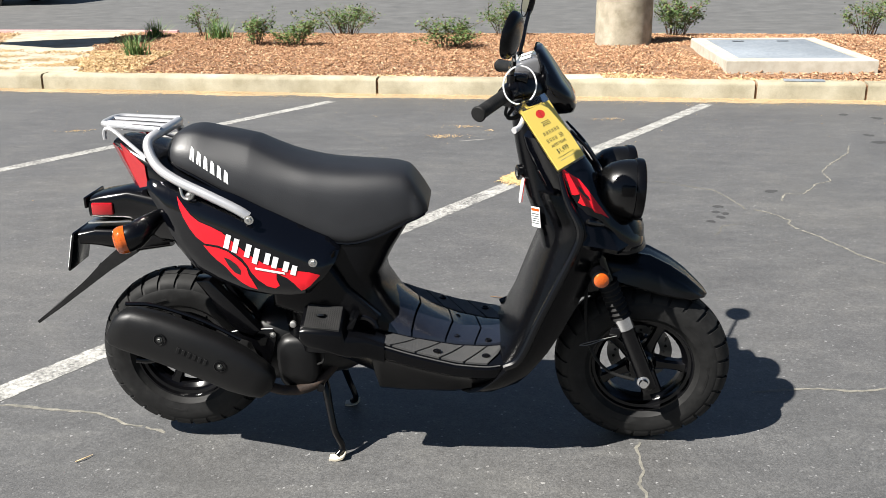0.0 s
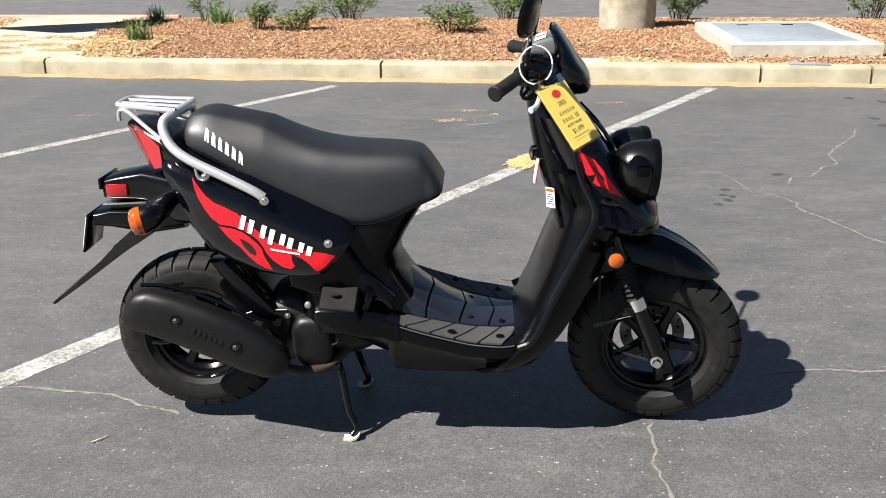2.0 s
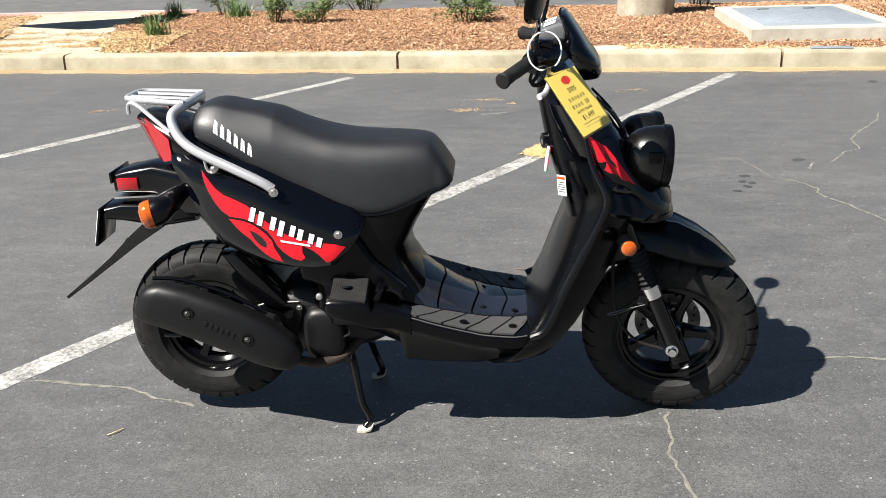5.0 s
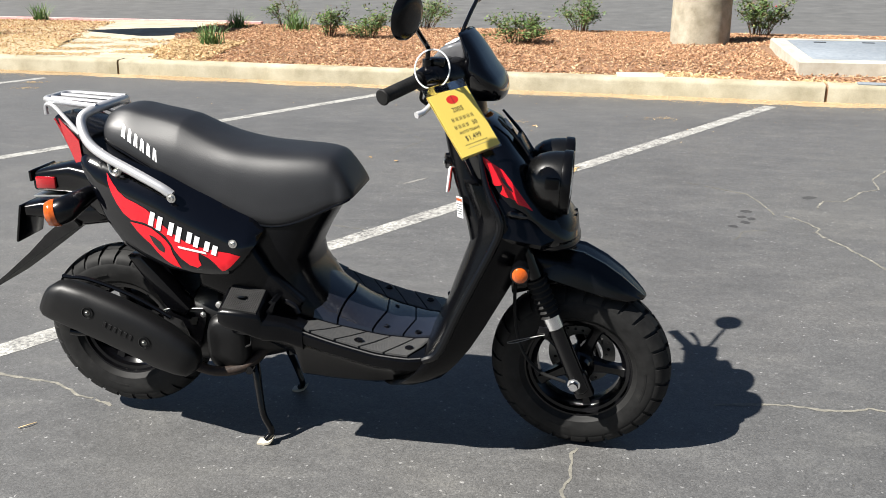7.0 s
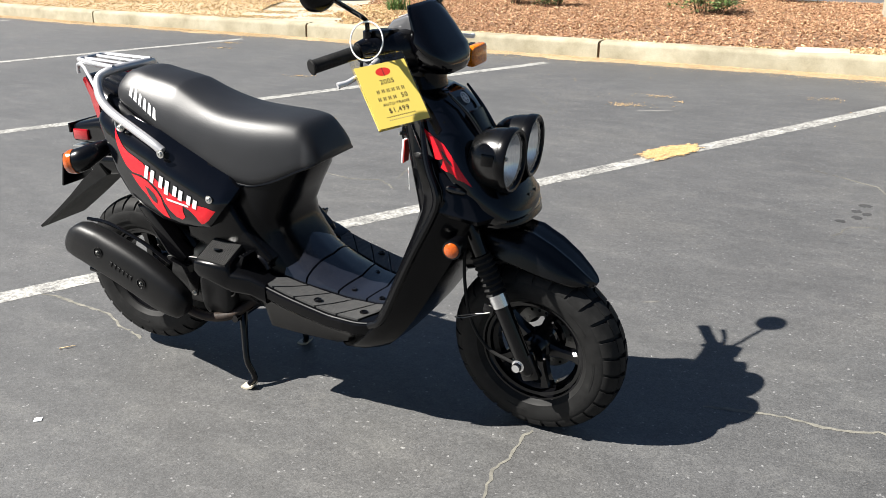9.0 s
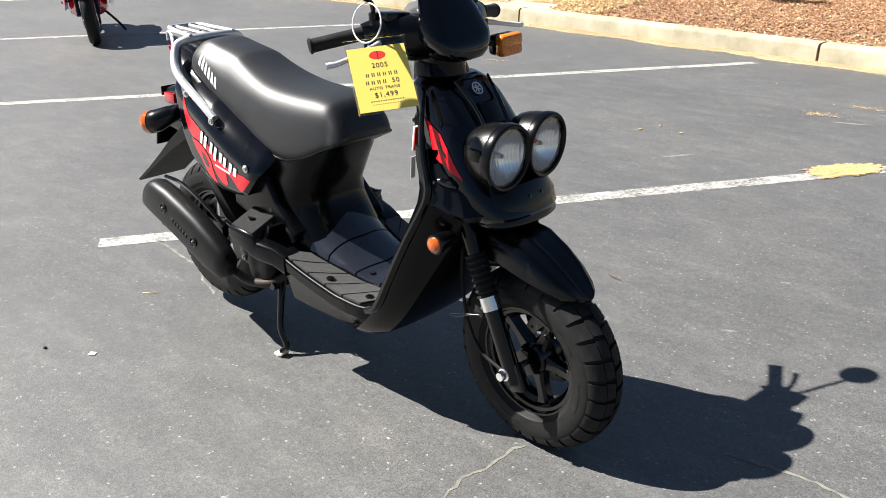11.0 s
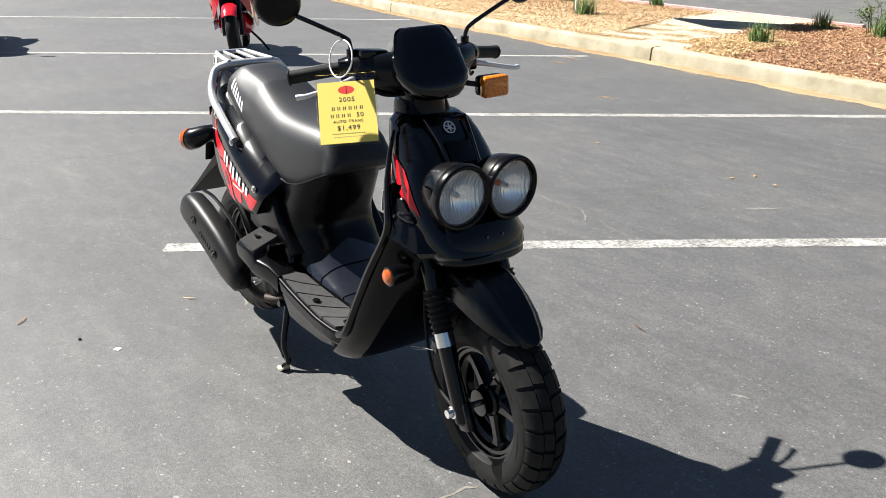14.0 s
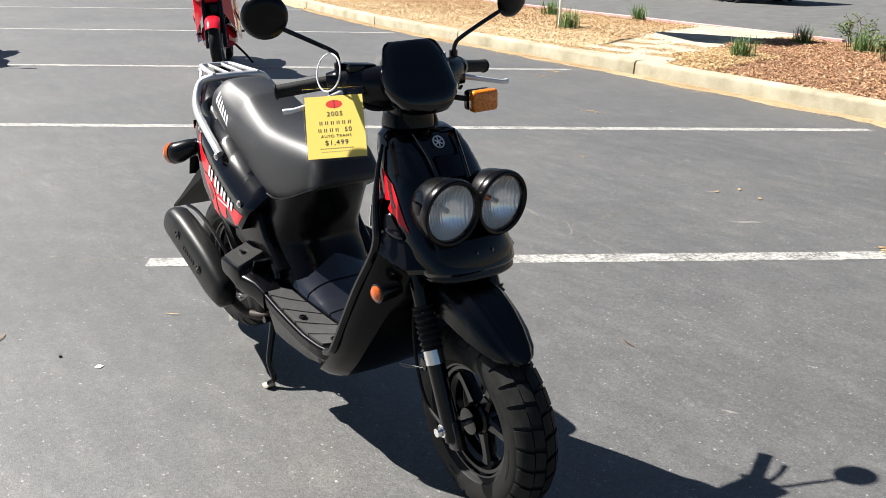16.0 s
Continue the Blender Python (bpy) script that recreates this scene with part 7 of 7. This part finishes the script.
# ---- price tag ----
def build_tag():
    tl, tr, br, bl = Vector((0.2165, 2.049, 1.013)), Vector((0.2923, 2.166, 1.022)), Vector((0.3874, 2.109, 0.881)), Vector((0.3104, 2.0005, 0.8705))
    mid = (tl + tr + br + bl) / 4
    right = ((tr - tl) + (br - bl)).normalized()
    up = ((tl - bl) + (tr - br))
    up = (up - right * up.dot(right)).normalized()
    out = right.cross(up)
    m = Matrix((right.to_4d(), up.to_4d(), out.to_4d(), (0, 0, 0, 1))).transposed()
    m[0][3], m[1][3], m[2][3] = mid
    m[3][0] = m[3][1] = m[3][2] = 0
    m[3][3] = 1
    w, h = 0.141, 0.182
    tag = tagged(part("price_tag", block((w - 0.008, h - 0.026, 0.0012), 0.0, (0, -0.008, 0)), TAG_PAPER), "yellow printed price tag in a clear sleeve", "price tag")
    tag.matrix_world = m
    sleeve = part("sleeve", block((w, h, 0.0018), 0.0008, (0, 0, -0.0006)), SLEEVE, tag, "clear plastic sleeve")
    sleeve.visible_shadow = False
    front = 0.0007
    oval = bmesh.new()
    oval.faces.new([oval.verts.new((0.019 * math.cos(a), 0.0485 + 0.0105 * math.sin(a), front)) for a in np.linspace(0, 2 * math.pi, 32, endpoint=False)])
    part("print_oval", oval, TAG_RED, tag, "red oval print")
    part("print_line", block((0.0012, 0.022, 0.0002), 0.0, (0, 0.0485, front + 0.0003), segments=1), INK, tag)
    lettered("print_year", "2005", 0.0165, tag, INK, Matrix.Translation((0, 0.0235, front)))
    bar = lambda x, y, ww, hh: part("print_bar", block((ww, hh, 0.0002), 0.0, (x, y, front), segments=1), INK, tag)
    for k in range(6):
        bar(-0.0350 + 0.0130 * k, 0.0015, 0.0021, 0.0092)
        bar(-0.0305 + 0.0130 * k, 0.0015, 0.0021, 0.0092)
    for k in range(4):
        bar(-0.0385 + 0.0130 * k, -0.0170, 0.0021, 0.0092)
        bar(-0.0340 + 0.0130 * k, -0.0170, 0.0021, 0.0092)
    lettered("print_size", "50", 0.0160, tag, INK, Matrix.Translation((0.028, -0.0170, front)))
    lettered("print_gearbox", "AUTO TRANS", 0.0100, tag, INK, Matrix.Translation((0, -0.0320, front)))
    lettered("print_price", "$1,499", 0.0170, tag, INK, Matrix.Translation((0, -0.0485, front)))
    for k in range(14):
        bar(-0.036 + 0.0055 * k, -0.0625, 0.0028, 0.0024)
    for k in range(13):
        part("print_bar", block((0.0026, 0.0018, 0.0002), 0.0, (-0.033 + 0.0055 * k, -0.0705, front), segments=1), OLD_PAINT, tag)
    # tie loop round the mirror stalk and through the sleeve's top
    mid = Vector((0.229, 2.113, 1.050))
    loop = [mid + Vector((0.039 * math.cos(a), 0.010 * math.sin(a + 0.6), 0.043 * math.sin(a))) for a in np.linspace(0, 2 * math.pi, 25)]
    tagged(part("tag_strap", tube(loop, 0.0019, 8, 2), STRAP), "thin white plastic tie loop holding the tag", "strap")


build_tag()


# ---- things farther off ----
def plain_wheel(name, centre, radius, width, parent, rim_mat, tyre_mat, spokes=6):
    m = Matrix.Translation(centre)
    h = width / 2
    rr = radius * 0.66
    prof = [(rr, -h * 0.75), (rr + 0.02, -h), (radius - 0.03, -h * 0.98), (radius - 0.006, -h * 0.6), (radius, 0), (radius - 0.006, h * 0.6), (radius - 0.03, h * 0.98), (rr + 0.02, h), (rr, h * 0.75)]
    tyre = part(name, lathe(prof, 48, closed=True), tyre_mat, parent, "black rubber tyre", 40, m)
    part("rim", lathe([(rr, -h * 0.8), (rr + 0.004, -h * 0.78), (rr - 0.02, -h * 0.5), (rr - 0.02, h * 0.5), (rr + 0.004, h * 0.78), (rr, h * 0.8), (rr - 0.035, h * 0.4), (rr - 0.035, -h * 0.4)], 40, closed=True), rim_mat, tyre, matrix=m)
    part("hub", lathe([(0.02, -h * 0.8), (radius * 0.2, -h * 0.7), (radius * 0.2, h * 0.7), (0.02, h * 0.8)], 20), rim_mat, tyre, matrix=m)
    for k in range(spokes):
        a = 2 * math.pi * k / spokes
        own = block((rr * 0.9, h * 0.7, radius * 0.10), 0.006, (rr * 0.52, -h * 0.35, 0))
        part("spoke", own, rim_mat, tyre, matrix=m @ Matrix.Rotation(a, 4, "Y"))
    return tyre


def motorcycle(where, paint, label):
    """A small faired motorcycle on its side stand, bars turned a little."""
    root = tagged(empty("motorcycle", where), label, "motorcycle", "parked motorcycles")
    plain_wheel("front_tyre", (0.70, 0, 0.29), 0.29, 0.105, root, METAL_BLACK, RUBBER)
    plain_wheel("rear_tyre", (-0.68, 0, 0.30), 0.30, 0.13, root, METAL_BLACK, RUBBER)
    for sgn in (-1, 1):
        part("fork_leg", tube([(0.69, 0.085 * sgn, 0.28), (0.60, 0.085 * sgn, 0.55), (0.50, 0.085 * sgn, 0.84)], [0.026, 0.024, 0.02], 12, 3), METAL_BLACK, root)
        part("brake_disc", lathe([(0.06, 0), (0.13, 0), (0.13, 0.005), (0.06, 0.005)], 32, closed=True), STEEL, root, matrix=Matrix.Translation((0.70, 0.066 * sgn, 0.29)))
        sig = part("turn_signal", block((0.055, 0.075, 0.048), 0.016, (0.52, 0.275 * sgn, 0.80), segments=3), AMBER, root, "amber turn signal")
        part("stalk", tube([(0.50, 0.17 * sgn, 0.79), (0.52, 0.25 * sgn, 0.80)], 0.012, 8, 1), RUBBER, sig)
        part("grip", tube([(0.42, 0.18 * sgn, 0.99), (0.37, 0.31 * sgn, 0.98)], 0.017, 10, 1), RUBBER, root)
        part("lever", tube([(0.46, 0.19 * sgn, 0.985), (0.46, 0.33 * sgn, 0.965)], 0.006, 8, 2), METAL_BLACK, root)
        mir = part("mirror", block((0.03, 0.13, 0.075), 0.014, (0.50, 0.33 * sgn, 1.17), segments=3), METAL_BLACK, root)
        part("mirror_arm", tube([(0.50, 0.14 * sgn, 1.02), (0.50, 0.24 * sgn, 1.10), (0.50, 0.30 * sgn, 1.15)], 0.008, 8, 3), METAL_BLACK, mir)
        side = loft([[(u, v * sgn, z) for u, v, z in ((u0, v0, z0), (u1, v0 + 0.015, z0), (u1, v0, z1), (u0, v0 - 0.02, z1))] for u0, u1, v0, z0, z1 in ((0.56, 0.50, 0.10, 0.62, 0.92), (0.44, 0.30, 0.20, 0.42, 0.93), (0.25, 0.10, 0.225, 0.30, 0.80), (0.02, -0.12, 0.20, 0.30, 0.62))])
        part("side_fairing", side, paint, root, "red plastic side fairing", 30)
        part("foot_peg", tube([(-0.10, 0.14 * sgn, 0.36), (-0.10, 0.26 * sgn, 0.35)], 0.012, 8, 1), METAL_BLACK, root)
        part("fairing_stripe", prism([(0.05, 0.50), (0.24, 0.62), (0.26, 0.58), (0.06, 0.45)], 0.232 * sgn, 0.236 * sgn, 0.0), WHITE_FILM, root)
    fender = bmesh.new()
    rings = []
    for a in np.linspace(radians(42), radians(140), 14):
        ring = []
        for s in np.linspace(-1, 1, 11):
            r = 0.315 - 0.030 * abs(s) ** 3
            ring.append((0.70 + r * math.cos(a), 0.075 * s, 0.29 + r * math.sin(a)))
        ring += [(p[0] * 0.99 + 0.007, p[1] * 0.93, p[2] - 0.006) for p in ring[::-1]]
        rings.append(ring)
    loft(rings, bm=fender)
    part("front_mudguard", fender, paint, root, "red front mudguard", 40)
    nose = loft([cross_ring(u, lo, hi, hw, 32, 3.2) for u, lo, hi, hw in ((0.30, 0.72, 1.04, 0.20), (0.42, 0.70, 1.04, 0.205), (0.52, 0.72, 1.02, 0.19), (0.58, 0.76, 0.99, 0.165), (0.61, 0.80, 0.965, 0.135))])
    part("nose_fairing", nose, paint, root, "glossy red nose fairing", 35)
    lamp = part("headlight", block((0.03, 0.215, 0.115), 0.022, (0.604, 0, 0.885), segments=3), REFLECTOR, root, "rectangular clear headlight")
    part("headlight_glass", block((0.012, 0.205, 0.105), 0.018, (0.624, 0, 0.885), segments=3), GLASS, lamp).visible_shadow = False
    part("windscreen", loft([cross_ring(u, lo, hi, hw, 24, 2.4) for u, lo, hi, hw in ((0.50, 1.0, 1.04, 0.15), (0.42, 1.0, 1.12, 0.15), (0.32, 1.0, 1.20, 0.14), (0.29, 1.02, 1.21, 0.12))]), SCREEN, root)
    part("radiator", block((0.04, 0.22, 0.20), 0.01, (0.40, 0, 0.60), segments=2), MATT, root)
    part("engine", block((0.42, 0.26, 0.34), 0.05, (0.08, 0, 0.42), segments=3), CASE_GREY, root)
    part("belly", loft([cross_ring(u, lo, hi, hw, 24, 3) for u, lo, hi, hw in ((0.42, 0.28, 0.50, 0.12), (0.30, 0.22, 0.50, 0.17), (0.05, 0.20, 0.45, 0.19), (-0.2, 0.24, 0.42, 0.16))]), paint, root)
    part("tank", loft([cross_ring(u, lo, hi, hw, 28, 2.6) for u, lo, hi, hw in ((0.30, 0.76, 0.90, 0.10), (0.22, 0.74, 1.00, 0.15), (0.06, 0.72, 1.02, 0.17), (-0.10, 0.72, 0.94, 0.14), (-0.18, 0.72, 0.84, 0.10))]), paint, root)
    part("seat", loft([cross_ring(u, lo, hi, hw, 24, 3) for u, lo, hi, hw in ((-0.14, 0.74, 0.81, 0.10), (-0.30, 0.72, 0.80, 0.14), (-0.50, 0.76, 0.86, 0.13), (-0.80, 0.80, 0.89, 0.10))]), VINYL, root)
    part("tail", loft([cross_ring(u, lo, hi, hw, 24, 2.8) for u, lo, hi, hw in ((-0.15, 0.60, 0.76, 0.13), (-0.45, 0.64, 0.80, 0.14), (-0.80, 0.74, 0.84, 0.10), (-0.95, 0.80, 0.86, 0.06))]), paint, root)
    part("swing_arm", block((0.46, 0.22, 0.06), 0.02, (-0.42, 0, 0.32)), METAL_BLACK, root)
    part("muffler", tube([(0.0, -0.16, 0.26), (-0.3, -0.18, 0.28), (-0.75, -0.19, 0.36)], [0.03, 0.045, 0.05], 16, 3), CHROME, root)
    part("side_stand", tube([(0.02, 0.12, 0.26), (-0.06, 0.24, 0.10), (-0.10, 0.30, 0.0)], 0.013, 10, 3), METAL_BLACK, root)
    return root


RED_AT = Vector((-6.45, 5.14, 0))
aim = radians(-30)
front = Vector((0.70 * math.cos(aim), 0.70 * math.sin(aim), 0))
red = motorcycle(Matrix.Translation(RED_AT - front) @ pose(0, 0, 0, 5, 0, -30), RED_BIKE, "red faired motorcycle parked on its side stand")
far = copy_thing(red, Matrix.Translation((-9.38, 3.24, 0)) @ pose(0, 0, 0, 5, 0, -30))
tagged(far, "red motorcycle parked beyond, its shadow on the asphalt", group="parked motorcycles")


def passing_car():
    root = tagged(empty("car", Matrix.Translation((-11.1, 21.8, 0)) @ pose(0, 0, 0, 0, 0, 172) @ Matrix.Diagonal((1.18, 1.18, 1.18, 1))), "dark grey estate car on the road behind the beds", "car")
    base = 3.0
    for u, v in ((0, -0.0), (0, -1.55), (base, 0.0), (base, -1.55)):
        plain_wheel("tyre", (u, v + (0.0 if v > -1 else 0.0), 0.33), 0.33, 0.21, root, CHROME, RUBBER, 9)
    body = loft([[(u, v - 0.78, z) for v, z in [(hw * math.copysign(abs(math.cos(a)) ** 0.45, math.cos(a)), (lo + hi) / 2 + (hi - lo) / 2 * math.copysign(abs(math.sin(a)) ** 0.5, math.sin(a))) for a in np.linspace(0, 2 * math.pi, 32, endpoint=False)]]
                 for u, lo, hi, hw in ((-0.98, 0.42, 0.95, 0.72), (-0.90, 0.32, 1.02, 0.84), (-0.5, 0.24, 1.04, 0.90), (0.0, 0.26, 1.04, 0.91), (0.6, 0.20, 1.02, 0.91), (2.2, 0.20, 1.0, 0.91), (3.0, 0.26, 0.97, 0.90), (3.6, 0.26, 0.88, 0.84), (3.85, 0.34, 0.74, 0.70))])
    part("body", body, CAR_GREY, root, "dark grey painted body", 40)
    cabin = loft([[(u, v - 0.78, z) for v, z in ((-hw, 0.98), (hw, 0.98), (hw * 0.80, hi), (-hw * 0.80, hi))] for u, hi, hw in ((-0.85, 1.05, 0.80), (-0.55, 1.46, 0.82), (0.3, 1.52, 0.83), (1.4, 1.50, 0.83), (2.4, 1.02, 0.80))])
    bmesh.ops.bevel(cabin, geom=cabin.edges[:], offset=0.05, segments=3, affect="EDGES")
    part("window_band", cabin, CAR_GLASS, root, "dark car windows", 30)
    for v in (0.135, -1.695):
        part("sill_strip", block((2.1, 0.012, 0.02), 0.004, (1.5, v, 0.33)), CHROME, root, "thin bright sill strip")
        for u in (0.0, 3.0):
            part("wheel_arch", lathe([(0.36, -0.02), (0.41, -0.02), (0.41, 0.02), (0.36, 0.02)], 40, closed=True), BLACK_FILM_AND_SHADE, root, matrix=Matrix.Translation((u, v - 0.01 * (1 if v > 0 else -1), 0.34)))
    part("bumper", block((0.20, 1.5, 0.22), 0.06, (-0.93, -0.78, 0.46), segments=3), MATT, root)
    for v in (-0.05, -1.51):
        part("tail_light", block((0.08, 0.26, 0.16), 0.03, (-0.93, v, 0.86), segments=3), RED_LENS, root)
    return root


passing_car()


def trailer():
    root = tagged(empty("box_trailer", Matrix.Translation((-25.3, 9.3, 0)) @ pose(0, 0, 0, 0, 0, 80)), "long white box trailer parked across the far stalls", "trailer")
    part("box", block((9.0, 2.2, 2.1), 0.04, (-0.6, 1.25, 1.50)), CAR_WHITE, root, "white painted box body")
    part("skirt", block((8.9, 2.0, 0.42), 0.02, (-0.6, 1.30, 0.32)), METAL_BLACK, root, "dark lower frame")
    for u in (1.55, 2.35):
        plain_wheel("tyre", (u, 0.22, 0.34), 0.34, 0.2, root, CHROME, RUBBER, 5)
    for u in (-3.6, -1.2):
        part("leg", tube([(u, 0.35, 0.0), (u, 0.35, 0.35)], 0.04, 10, 1), METAL_BLACK, root)


trailer()


def loose_bits():
    """Single small things lying on the asphalt."""
    bits = [("twig", (0.246, 3.34), 0.07, 0.002, -0.3, TWIG, "thin dry twig on the asphalt"), ("twig", (-0.98, 2.18), 0.05, 0.002, 0.8, STRAW, "dry pale leaf stalk on the asphalt"),
            ("twig", (-1.15, 1.62), 0.06, 0.0025, 2.4, STRAW, "dry pale leaf stalk on the asphalt")]
    for name, (x, y), L, r, turn, mat, label in bits:
        d = Vector((math.cos(turn), math.sin(turn), 0)) * L / 2
        c = Vector((x, y, 0.004))
        tagged(part(name, tube([c - d, c + Vector((d.y * 0.15, -d.x * 0.15, 0.002)), c + d], [r, r, r * 0.6], 6, 3), mat), label, "twig")
    tagged(part("plastic_chip", block((0.022, 0.020, 0.002), 0.0008, (-0.725, 1.81, 0.002), m=Matrix.Rotation(0.6, 4, "Z")), STRAP), "small white plastic chip on the asphalt", "litter")
    tagged(part("pebble", block((0.012, 0.010, 0.008), 0.003, (-0.876, 1.734, 0.004)), INK), "small dark pebble on the asphalt", "pebble")
    for k, (x, y) in enumerate([(-1.79, 5.417), (-0.733, 5.38), (-0.5, 5.447), (-2.9, 6.76), (-0.68, 5.53)]):
        bm = blot(x, y, 0.017, 0.009, k * 1.3, SEED, 0.006, k * 5.1, 0.7)
        tagged(part("fallen_leaf", bm, STRAW), "small dry tan leaf on the asphalt", "leaf")


loose_bits()
